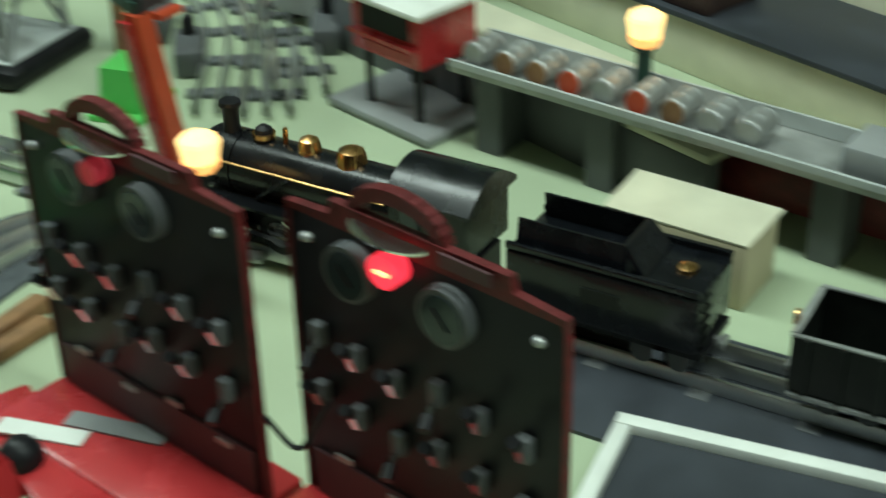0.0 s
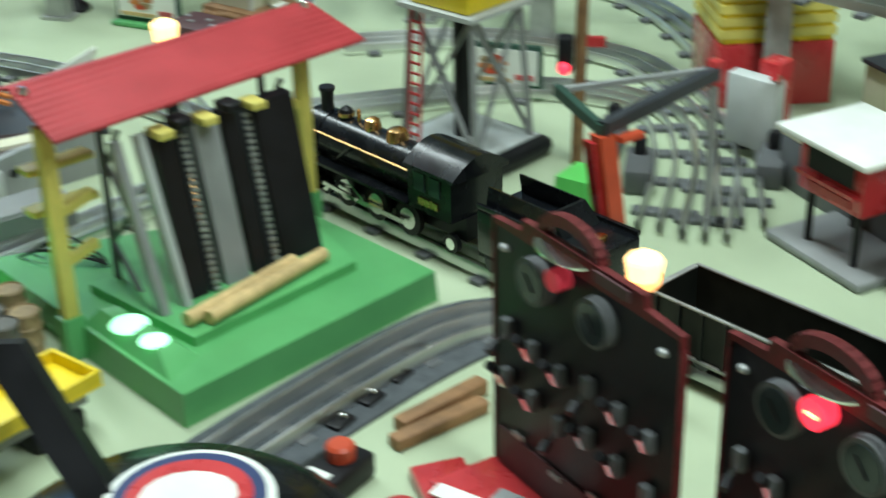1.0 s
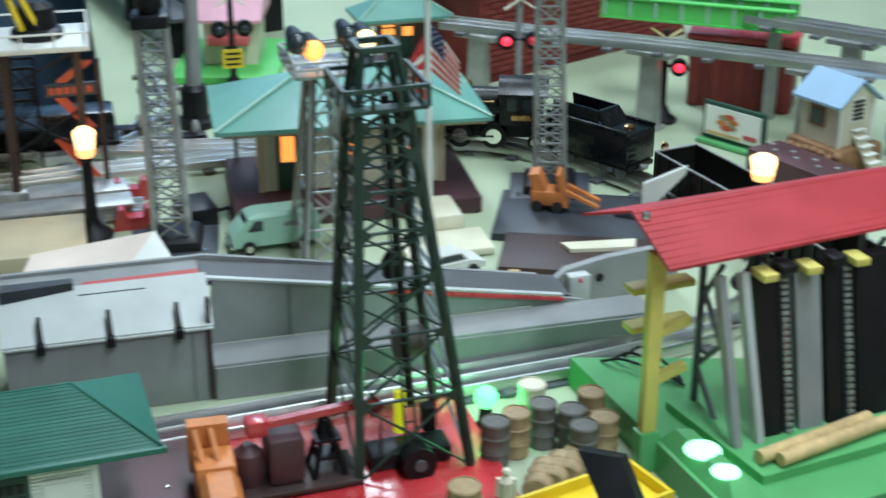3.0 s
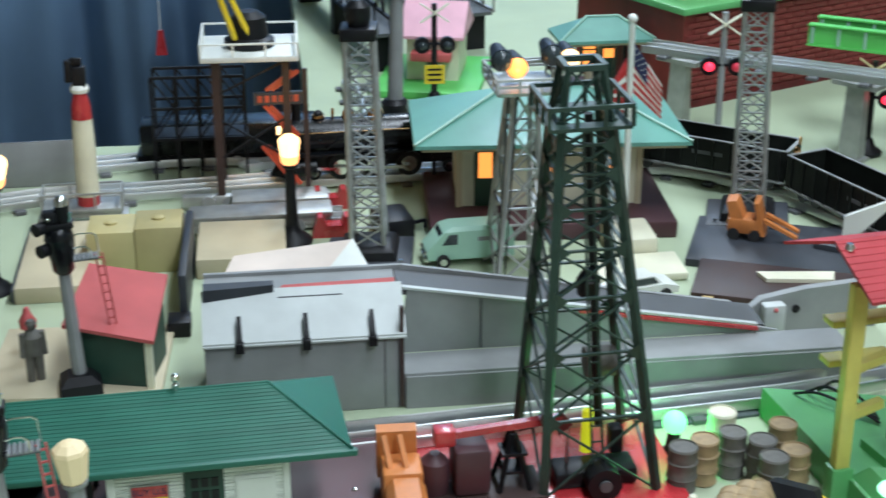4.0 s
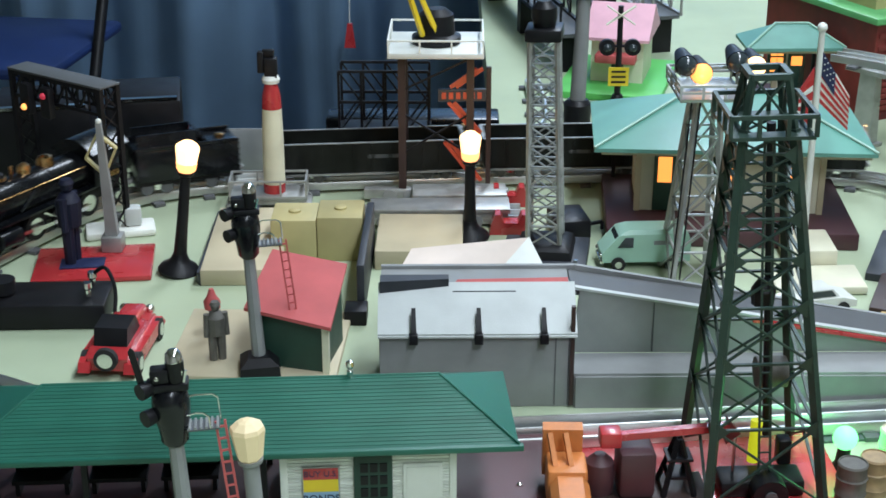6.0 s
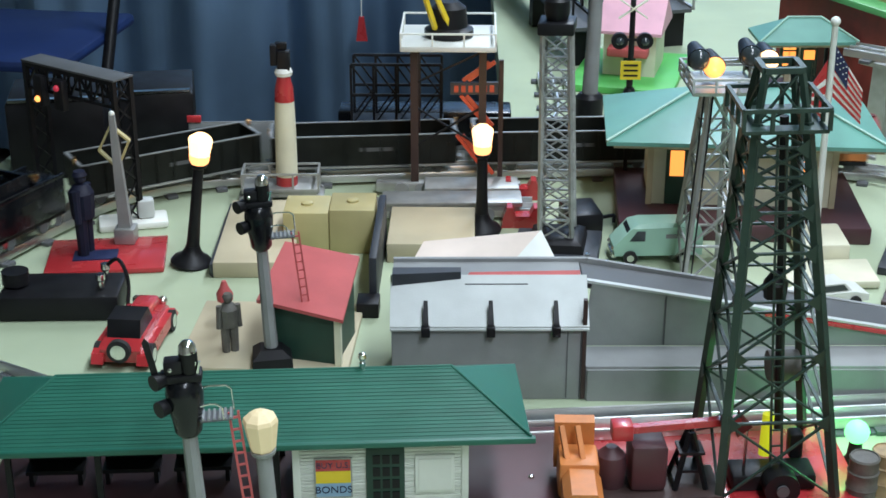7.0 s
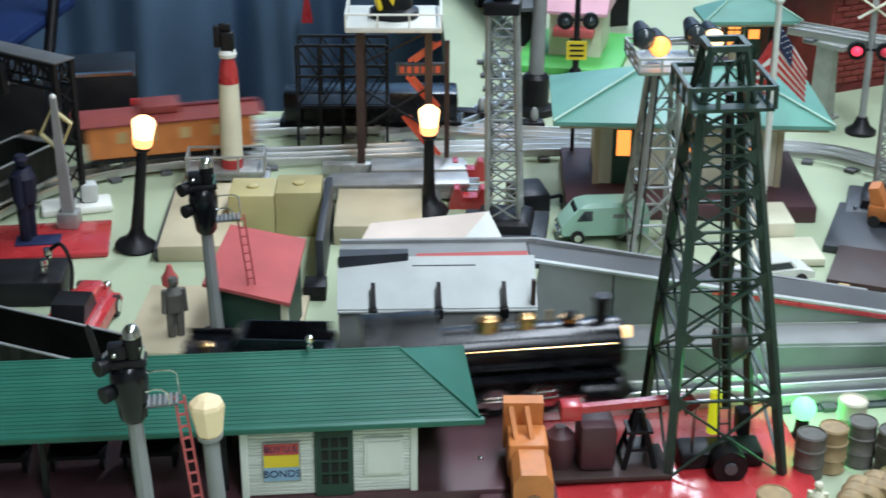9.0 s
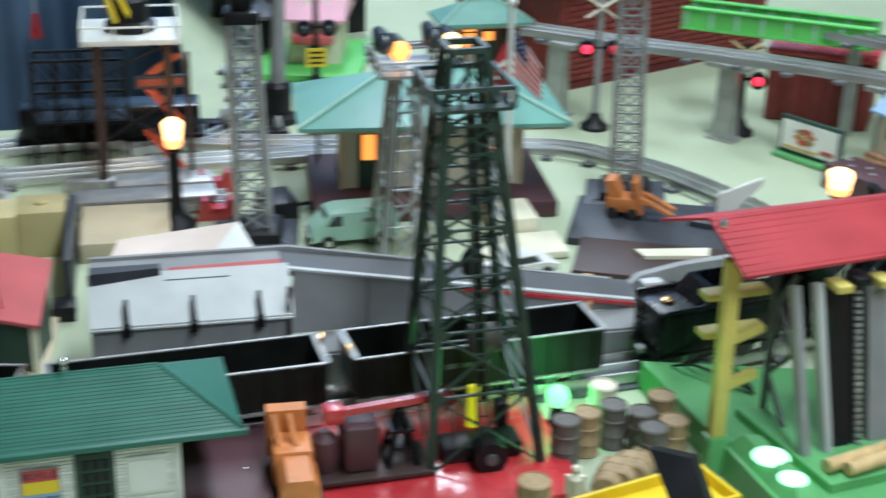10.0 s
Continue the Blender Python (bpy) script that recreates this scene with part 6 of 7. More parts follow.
# ---- control panels and throttle ----
def control_panel(x, y0, y1, label):
    """A knife-switch board, its face towards -x."""
    t = thing("switchboard", label, "switchboard", x, (y0 + y1) / 2, 0, -math.degrees(math.atan2(0.008, y1 - y0)), "switchboards")
    h = (y1 - y0) / 2
    H = 0.172
    part("base", bx(B(), -0.045, 0.022, -h - 0.002, h + 0.002, 0, 0.012, 0.002), M["red"], t, "red enamelled base shelf")
    part("board", bx(B(), 0, 0.0032, -h + 0.001, h - 0.001, 0.0125, H - 0.004, 0.001), M["black"], t)
    # maroon sheet paints the dark red reflection low on the black board
    part("lower_plate", bx(B(), -0.0015, -0.0002, -h + 0.006, h - 0.006, 0.0125, 0.038), M["maroon"], t)
    fr = part("frame", prism(B(), [(-h, H - 0.012), (-h, H - 0.002), (-h * 0.66, H), (-h * 0.64, H + 0.007), (h * 0.64, H + 0.007), (h * 0.66, H), (h, H - 0.002), (h, H - 0.012), (h - 0.002, H - 0.005), (-h + 0.002, H - 0.005)], "x", -0.0008, 0.0035), M["darkred"], t)
    for s in (-1, 1):
        part("side_rim", bx(B(), -0.0008, 0.0035, s * h - 0.001, s * h + 0.001, 0.0125, H - 0.01, 0.0004), M["darkred"], fr)
    arch = B()
    n = 12
    for i in range(n):
        a, b = math.pi * i / n, math.pi * (i + 1) / n
        beam(arch, (0.003, 0.012 + 0.024 * math.cos(a), H + 0.006 + 0.013 * math.sin(a)), (0.003, 0.012 + 0.024 * math.cos(b), H + 0.006 + 0.013 * math.sin(b)), 0.006, 0.0065)
    part("lamp_arch", arch, M["darkred"], fr)
    part("shade", hull(B(), [(-0.0035 - 0.009 * math.sin(a), 0.012 + 0.021 * math.cos(a), H + 0.004 - 0.001 * math.sin(a) + d) for a in [math.pi * i / 12 for i in range(13)] for d in (0, 0.0012)]), M["chrome"], t, "bright metal lamp shade")
    part("nameplate", bx(B(), -0.0045, -0.003, -h * 0.55, -h * 0.2, H + 0.001, H + 0.007), M["maroon"], fr)
    lamp = part("pilot_lamp", cyl(B(), (-0.012, 0.009, H - 0.008), (-0.003, 0.009, H - 0.008), 0.0078 if y0 < 0.4 else 0.0062, n=18), M["redlit" if y0 < 0.4 else "reddim"], t, "round red pilot lamp")
    if y0 < 0.4:
        part("filament", bx(B(), -0.0132, -0.0120, 0.005, 0.012, H - 0.0085, H - 0.0072), M["warmlit"], lamp)
    for y in (-0.018, 0.035):
        g = part("gauge", cyl(B(), (-0.007, y, H - 0.022), (0.0, y, H - 0.022), 0.0135, 0.0138, 24), M["greydark"], t, "round bezelled meter")
        part("dial", cyl(B(), (-0.0076, y, H - 0.022), (-0.0071, y, H - 0.022), 0.0112, n=22), M["glass"], g)
        part("pointer", beam(B(), (-0.0082, y - 0.004, H - 0.026), (-0.0082, y + 0.004, H - 0.017), 0.0008), M["black"], g)
    for y in (-h + 0.012, h - 0.012):
        part("bolt", ball(B(), (-0.001, y, H - 0.016), 0.0030, 0.8), M["silver"], t)
    for i in range(6):
        y = -h + 0.017 + i * (2 * h - 0.034) / 5
        for k in range(2):
            z = 0.074 + k * 0.032 + 0.003 * ((i * 7 + k * 3) % 3 - 1)
            s = part("knife_switch", bx(B(), -0.006, -0.0005, y - 0.0035, y + 0.0035, z - 0.006, z + 0.006, 0.001), M["greydark"], t)
            tilt = 0.010 if (i + k) % 3 else -0.004
            part("blade", beam(B(), (-0.006, y, z - 0.005), (-0.014, y - 0.004, z + tilt), 0.0032, 0.0016), M["chrome"], s)
            part("handle", cyl(B(), (-0.014, y - 0.004, z + tilt), (-0.020, y - 0.007, z + tilt * 1.7), 0.0028, n=10), M["black"], s)
    for i in range(4):
        y = -h + 0.026 + i * (2 * h - 0.052) / 3
        part("tag", bx(B(), -0.0024, -0.0012, y - 0.005, y + 0.005, 0.033 + 0.007 * (i % 2), 0.036 + 0.007 * (i % 2)), M["silver"], t)
    return t


def controls():
    control_panel(0.520, 0.440, 0.598, "dark control board with meters, knife switches and a dim red lamp")
    control_panel(0.533, 0.281, 0.431, "dark control board with meters, knife switches and a lit red lamp")
    s = thing("label_shelf", "red sheet shelf with two blank label strips before the panels", "shelf", 0.47, 0.50, 0, -17)
    part("sheet", bx(B(), -0.028, 0.006, -0.09, 0.12, 0, 0.010, 0.002), M["red"], s)
    for (ax, ay), (bx1, by1), mat in (((0.476, 0.592), (0.494, 0.546), "white"), ((0.501, 0.567), (0.519, 0.513), "grey")):
        st = part("label_strip", beam(B(), (ax, ay, 0.0128), (bx1, by1, 0.0128), 0.012, 0.0012), M[mat], s)
        st.matrix_basis = pose(0.47, 0.50, 0, 0, 0, -17).inverted()
    c = B()
    pts = spline([(0.51, 0.43, 0.07), (0.515, 0.415, 0.055), (0.52, 0.405, 0.075), (0.525, 0.40, 0.085)], 0.004)
    for a, b in zip(pts, pts[1:]):
        cyl(c, a, b, 0.0014, n=6)
    solid("wire", c, M["black"], "black wire slung between the two control panels", "wire")
    t = thing("throttle", "large black throttle transformer with a long lever and round emblem", "transformer", 0.315, 0.60, 0, -33)
    part("case", lathe(B(), [(0.100, 0), (0.104, 0.01), (0.102, 0.034), (0.085, 0.048), (0.050, 0.054), (0.02, 0.055)], n=40), M["loco"], t, "domed glossy black case")
    e = part("emblem", lathe(B(), [(0.046, 0.0535), (0.046, 0.0558), (0.044, 0.0565)], 0.01, 0.02, 32), M["white"], t, "round red, white and blue emblem")
    part("ring", lathe(B(), [(0.041, 0.0562), (0.041, 0.0572), (0.030, 0.0572)], 0.01, 0.02, 32), M["blue"], e)
    part("disc", lathe(B(), [(0.034, 0.057), (0.034, 0.0579), (0.002, 0.0579)], 0.01, 0.02, 32), M["red"], e)
    part("band", hull(B(), [(0.01 + 0.026 * math.cos(a), 0.02 + 0.022 * math.sin(a), z) for a in [math.pi * i / 8 for i in range(17)] for z in (0.0575, 0.0588)]), M["white"], e)
    lv = part("lever", hull(B(), [(-0.046, 0.022, 0.05), (-0.026, 0.022, 0.05), (-0.046, 0.040, 0.045), (-0.026, 0.040, 0.045), (-0.108, 0.082, 0.118), (-0.082, 0.082, 0.118), (-0.108, 0.098, 0.112), (-0.082, 0.098, 0.112)]), M["black"], t, "black lever handle with a shiny tip")
    b = thing("push_button", "black push-button box with an orange-red button", "button", 0.438, 0.642, 0, 20)
    part("box", bx(B(), -0.028, 0.024, -0.014, 0.014, 0, 0.018, 0.003), M["black"], b)
    part("button", lathe(B(), [(0.009, 0.018), (0.009, 0.026), (0.007, 0.028)], 0.008, 0, 16), M["vermilion"], b)
    part("label_strip", bx(B(), -0.024, -0.010, -0.008, 0.008, 0.0182, 0.0192), M["white"], b)
    k = thing("lever_switch", "red moulded lever switch with a black pivot", "switch", 0.432, 0.565, 0, 15)
    part("body", hull(B(), [(x, y, z) for x, y, z in ((-0.032, -0.02, 0), (0.03, -0.02, 0), (0.03, 0.02, 0), (-0.032, 0.02, 0), (-0.02, -0.012, 0.024), (0.018, -0.012, 0.026), (0.018, 0.012, 0.026), (-0.02, 0.012, 0.024))]), M["red"], k)
    part("peg", lathe(B(), [(0.010, 0.025), (0.010, 0.034), (0.007, 0.036)], 0.004, 0.0, 14), M["red"], k)
    part("pivot", ball(B(), (0.032, -0.012, 0.012), 0.012), M["black"], k)
    for i in range(2):
        l = thing("wood_block", "rough brown wooden block lying by the grey track", "block", 0.524 + 0.012 * i, 0.656 + 0.015 * i, 0, 2 + 5 * i, "wood blocks")
        part("block", bx(B(), -0.036, 0.036, -0.006, 0.006, 0, 0.009 + 0.002 * i, 0.002), M["brownwood"], l)
    for i in range(4):
        l = thing("track_clip", "small black and chrome track terminal clip", "clip", 0.475 + 0.03 * i, 0.695 + 0.012 * i, 0, 20, "track clips")
        part("plate", bx(B(), -0.009, 0.009, -0.006, 0.006, 0, 0.006, 0.001), M["black"], l)
        part("screw", ball(B(), (0.003, 0.0, 0.007), 0.0026), M["chrome"], l)
    f = thing("picture_frame", "white framed dark tray lying on the table", "frame", 0.653, 0.254, 0, -75)
    for a in ((-0.08, 0.09, -0.045, -0.036), (-0.08, 0.09, 0.036, 0.045), (-0.08, -0.071, -0.0358, 0.0358), (0.081, 0.09, -0.0358, 0.0358)):
        part("frame_bar", bx(B(), *a, 0, 0.010, 0.001), M["white"], f)
    part("tray", bx(B(), -0.071, 0.081, -0.0358, 0.0358, 0, 0.004), M["ebony"], f)


# ---- right side ----
def right_side():
    w = thing("water_tower", "yellow tank house on a grey lattice stand with red ladder", "water tower", 0.790, 0.995, 0, -78)
    part("base", bx(B(), -0.058, 0.058, -0.052, 0.052, 0, 0.018, 0.008), M["black"], w)
    part("base_top", bx(B(), -0.047, 0.047, -0.042, 0.042, 0.0182, 0.0195), M["greylight"], w)
    lattice(w, (0.042, 0.036), (0.034, 0.030), 0.0195, 0.138, 1, 0.005, 0.004, M["grey"])
    part("deck", bx(B(), -0.042, 0.042, -0.040, 0.038, 0.138, 0.142), M["greylight"], w)
    part("tank", bx(B(), -0.034, 0.034, -0.034, 0.030, 0.1422, 0.196, 0.002), M["gold"], w, "bright yellow tank house")
    part("annex_roof", hull(B(), [(-0.038, -0.038, 0.192), (0.038, -0.038, 0.192), (0.038, -0.010, 0.214), (-0.038, -0.010, 0.214), (-0.038, -0.038, 0.188), (0.038, -0.038, 0.188), (0.038, -0.010, 0.206), (-0.038, -0.010, 0.206)]), M["yellow"], w)
    part("upper_house", bx(B(), -0.030, 0.030, -0.009, 0.028, 0.1962, 0.240), M["gold"], w)
    part("roof", hull(B(), [(sx * 0.038, y, z) for sx in (-1, 1) for y, z in ((-0.020, 0.236), (0.010, 0.256), (0.040, 0.236), (-0.020, 0.240), (0.040, 0.240))]), M["roofred"], w)
    for x, y, z in ((0.0345, -0.01, 0.160), (0.0345, 0.012, 0.180)):
        part("hatch", cyl(B(), (x, y, z), (x + 0.002, y, z), 0.0042), M["black"], w)
    part("pump", cyl(B(), (-0.004, 0, 0.0195), (-0.004, 0, 0.138), 0.0085), M["black"], w)
    lad = part("ladder", beam(beam(B(), (-0.028, -0.044, 0.0195), (-0.028, -0.036, 0.138), 0.002), (-0.016, -0.044, 0.0195), (-0.016, -0.036, 0.138), 0.002), M["red"], w)
    for i in range(12):
        part("rung", beam(B(), (-0.028, -0.044 + i * 0.0007, 0.028 + i * 0.009), (-0.016, -0.044 + i * 0.0007, 0.028 + i * 0.009), 0.0018), M["red"], lad)
    g = thing("signal_gantry", "red gantry post with a slate cross beam over the track", "signal gantry", 0.735, 0.728, 0, 0)
    part("post", hull(B(), [(sx * 0.007, sy * 0.006, 0) for sx in (-1, 1) for sy in (-1, 1)] + [(-0.018 + sx * 0.007, 0.004 + sy * 0.006, 0.125) for sx in (-1, 1) for sy in (-1, 1)]), M["vermilion"], g)
    part("post_web", hull(B(), [(-0.008 + sx * 0.002, 0.004 + sy * 0.005, 0) for sx in (-1, 1) for sy in (-1, 1)] + [(-0.026 + sx * 0.002, 0.008 + sy * 0.005, 0.12) for sx in (-1, 1) for sy in (-1, 1)]), M["red"], g)
    part("beam", beam(B(), (-0.02, 0.002, 0.130), (0.115, 0.03, 0.132), 0.008, 0.010), M["ebony"], g)
    part("beam", beam(B(), (-0.02, 0.002, 0.129), (-0.005, 0.07, 0.135), 0.006, 0.008), M["dkgreen"], g)
    part("tie", beam(B(), (-0.005, 0.07, 0.134), (0.112, 0.035, 0.133), 0.004), M["grey"], g)
    part("bracket", bx(B(), -0.008, 0.012, -0.006, 0.002, 0.118, 0.122), M["vermilion"], g)
    part("end_knob", bx(B(), 0.110, 0.120, 0.026, 0.036, 0.122, 0.142, 0.002), M["red"], g)
    part("strut", cyl(B(), (0.115, 0.031, 0), (0.115, 0.031, 0.122), 0.003, n=8), M["grey"], g)
    e = thing("wayside_signal", "brown wooden pole with a black signal head and red lamp", "signal", 0.852, 0.92, 0, -40)
    part("pole", cyl(B(), (0, 0, 0), (0.003, 0, 0.175), 0.0052, n=10), M["brownwood"], e)
    part("signal_head", bx(B(), -0.018, -0.004, -0.010, 0.006, 0.086, 0.118, 0.004), M["black"], e)
    part("lens", ball(B(), (-0.012, -0.0115, 0.092), 0.0055), M["redlit"], e)
    part("arm", bx(B(), 0.005, 0.022, -0.003, 0.003, 0.108, 0.116), M["red"], e)
    u = thing("uncoupler_hut", "bright green moulded trackside box", "box", 0.79, 0.84, 0, 20)
    part("box", hull(B(), [(sx * a, sy * a * 0.8, z) for sx in (-1, 1) for sy in (-1, 1) for a, z in ((0.020, 0), (0.017, 0.038))]), M["lime"], u)
    part("skirt", bx(B(), -0.03, 0.03, -0.022, 0.022, 0, 0.005, 0.001), M["lime"], u)
    # red hut with a white roof over its grey stage
    h = thing("newsstand", "red kiosk with a white flat roof on thin black legs", "kiosk", 0.908, 0.658, 0, -8)
    # added slab: its grey imitates the shade beneath the kiosk
    part("base", bx(B(), -0.040, 0.040, -0.048, 0.060, 0, 0.008, 0.003), M["grey"], h, "grey slab standing for the shade under the kiosk")
    part("wall", bx(B(), -0.028, 0.028, -0.030, 0.040, 0.050, 0.094, 0.001), M["red"], h)
    part("opening", bx(B(), -0.0292, -0.0275, -0.020, 0.030, 0.070, 0.088), M["black"], h)
    part("counter", bx(B(), -0.034, -0.0282, -0.028, 0.038, 0.064, 0.067), M["red"], h)
    part("lettering_bar", bx(B(), -0.0295, -0.0278, -0.018, 0.028, 0.054, 0.060), M["pinkred"], h)
    part("roof", bx(B(), -0.042, 0.042, -0.044, 0.054, 0.0942, 0.099, 0.001), M["white"], h)
    for x in (-0.022, 0.022):
        for y in (-0.022, 0.03):
            part("leg", cyl(B(), (x, y, 0.008), (x, y, 0.05), 0.003, n=8), M["black"], h)
    c = thing("drum_conveyor", "long rail carrying silver and orange drums on a grey stage", "conveyor", 0.891, 0.449, 0, 0)
    part("rail", bx(B(), -0.018, 0.030, -0.36, 0.155, 0.060, 0.064), M["silver"], c)
    part("rail_edge", bx(B(), -0.019, -0.0165, -0.36, 0.155, 0.0645, 0.069), M["greylight"], c)
    part("back_edge", bx(B(), 0.028, 0.030, -0.36, 0.155, 0.0645, 0.075), M["greylight"], c)
    for y in (-0.30, -0.12, 0.04, 0.13):
        part("trestle", bx(B(), -0.008, 0.022, y - 0.01, y + 0.01, 0, 0.0598), M["greydark"], c)
    for i in range(9):
        y = 0.138 - i * 0.0255
        d = solid("drum", lathe(B(), [(0.0086, 0), (0.0093, 0.0015), (0.0087, 0.003), (0.0087, 0.011), (0.0093, 0.0125), (0.0087, 0.014), (0.0087, 0.022), (0.0093, 0.0235), (0.008, 0.025)], n=16), M["silver"], "silver toy drum with a coloured end on the conveyor", "drum", "", "drums")
        d.matrix_basis = pose(0.878, 0.449 + y, 0.0738, 0, 90, 0)
        cap = part("end_cap", cyl(B(), (0, 0, -0.0012), (0, 0, 0.0002), 0.0080), M["vermilion" if i in (3, 5) else ("brownwood" if i in (1, 2, 6) else "silver")], d)
    part("stop_block", bx(B(), -0.012, 0.026, -0.20, -0.125, 0.0645, 0.084, 0.003), M["grey"], c)
    part("rear_block", bx(B(), -0.012, 0.026, -0.36, -0.205, 0.0645, 0.080, 0.003), M["greylight"], c)
    q = thing("card_box", "open pale yellow card box by the conveyor", "box", 0.805, 0.380, 0, 4)
    part("box", bx(B(), 0.0, 0.045, -0.038, 0.055, 0, 0.043, 0.0015), M["tan"], q)
    part("lid_flap", hull(B(), [(0.0, y, z) for y in (-0.038, 0.054) for z in (0.043, 0.0442)] + [(0.047, y, z) for y in (-0.040, 0.056) for z in (0.0455, 0.0465)]), M["cream"], q)
    r = thing("passenger_car", "dark red parked passenger car with a cream stripe", "train car", 0.935, 0.285, 0, -88)
    part("body", bx(B(), -0.16, 0.12, -0.022, 0.022, 0.010, 0.048, 0.003), M["darkred"], r)
    part("stripe", bx(B(), -0.158, 0.118, -0.0235, 0.0235, 0.0485, 0.052), M["cream"], r)
    for x in (-0.12, 0.08):
        part("truck", bx(B(), x - 0.02, x + 0.02, -0.015, 0.015, 0, 0.0098), M["black"], r)
    # raised rear stage with cream front and dark slot
    s = thing("rear_stage", "long cream board stage with a dark upper slot", "stage", 1.06, 0.45, 0, -12)
    part("front_board", bx(B(), 0, 0.012, -0.75, 0.42, 0, 0.045, 0.001), M["cream"], s)
    part("ledge", bx(B(), -0.006, 0.10, -0.75, 0.42, 0.0452, 0.050, 0.001), M["ebony"], s)
    part("upper_board", bx(B(), 0.10, 0.112, -0.75, 0.42, 0, 0.105, 0.001), M["cream"], s)
    part("top_ledge", bx(B(), 0.095, 0.24, -0.75, 0.42, 0.1052, 0.112, 0.001), M["brown"], s)
    y2 = thing("yellow_house", "yellow slatted house with a red lower storey", "house", 1.10, 0.95, 0, -30)
    part("lower_storey", bx(B(), -0.05, 0.06, -0.04, 0.06, 0, 0.062, 0.002), M["red"], y2)
    part("upper_storey", bx(B(), -0.048, 0.058, -0.038, 0.058, 0.062, 0.16, 0.002), M["gold"], y2)
    for i in range(7):
        part("slat", bx(B(), -0.0495, 0.0595, -0.0405, -0.0375, 0.068 + i * 0.012, 0.076 + i * 0.012), M["yellow"], y2)
        part("slat", bx(B(), -0.0505, -0.0475, -0.0375, 0.0595, 0.068 + i * 0.012, 0.076 + i * 0.012), M["yellow"], y2)
    z = thing("green_house_roof", "green roofed far building at the table side", "house", 1.30, 0.78, 0, -30)
    part("wall", bx(B(), -0.08, 0.10, -0.06, 0.06, 0, 0.09), M["brown"], z)
    part("roof", hip_roof(B(), -0.11, 0.13, -0.09, 0.09, 0.09, 0.14, 0.05), M["lime"], z)
    b = thing("crossing_gate", "red crossing gate post with a grey mechanism", "gate", 1.005, 0.84, 0, 10)
    part("post", bx(B(), -0.012, 0.012, -0.01, 0.01, 0, 0.085, 0.002), M["red"], b)
    part("mechanism", bx(B(), -0.030, -0.013, -0.02, 0.03, 0.01, 0.075, 0.003), M["greylight"], b)
    part("arm", beam(B(), (-0.01, -0.012, 0.07), (-0.05, -0.03, 0.09), 0.006), M["red"], b)
    x = thing("stage_tracks", "pale stage wall with a ledge behind the kiosk", "stage", 0.955, 0.76, 0, -12)
    part("wall", bx(B(), 0, 0.012, -0.36, 0.03, 0, 0.044, 0.001), M["greydark"], x)
    part("ledge", bx(B(), 0.0, 0.07, -0.36, 0.03, 0.0442, 0.050, 0.001), M["cream"], x)
    k = thing("garden_tray", "dark planter with a clump of pale green foliage", "planter", 1.115, 0.560, 0.05, -12)
    part("tray", bx(B(), -0.03, 0.03, -0.05, 0.06, 0, 0.016, 0.002), M["brown"], k)
    fol = B()
    rnd = random.Random(4)
    for i in range(130):
        ball(fol, (rnd.uniform(-0.024, 0.024), rnd.uniform(-0.04, 0.05), 0.018 + rnd.uniform(0, 0.022)), rnd.uniform(0.003, 0.0065), 0.8, 6)
    part("foliage", fol, M["foliage"], k)


# ---- tracks ----
LOOP = [(0.86, -0.9), (0.785, 0.0), (0.745, 0.3), (0.665, 0.90), (0.645, 1.06), (0.620, 1.25), (0.575, 1.40), (0.50, 1.52), (0.41, 1.578), (0.20, 1.585), (0.0, 1.572), (-0.15, 1.555), (-0.28, 1.54), (-0.385, 1.475), (-0.465, 1.33), (-0.500, 1.22), (-0.465, 1.125), (-0.375, 1.058), (-0.24, 1.000), (-0.05, 0.985), (0.05, 0.997), (0.30, 1.026), (0.42, 1.042), (0.53, 1.075), (0.61, 1.15), (0.640, 1.26)]


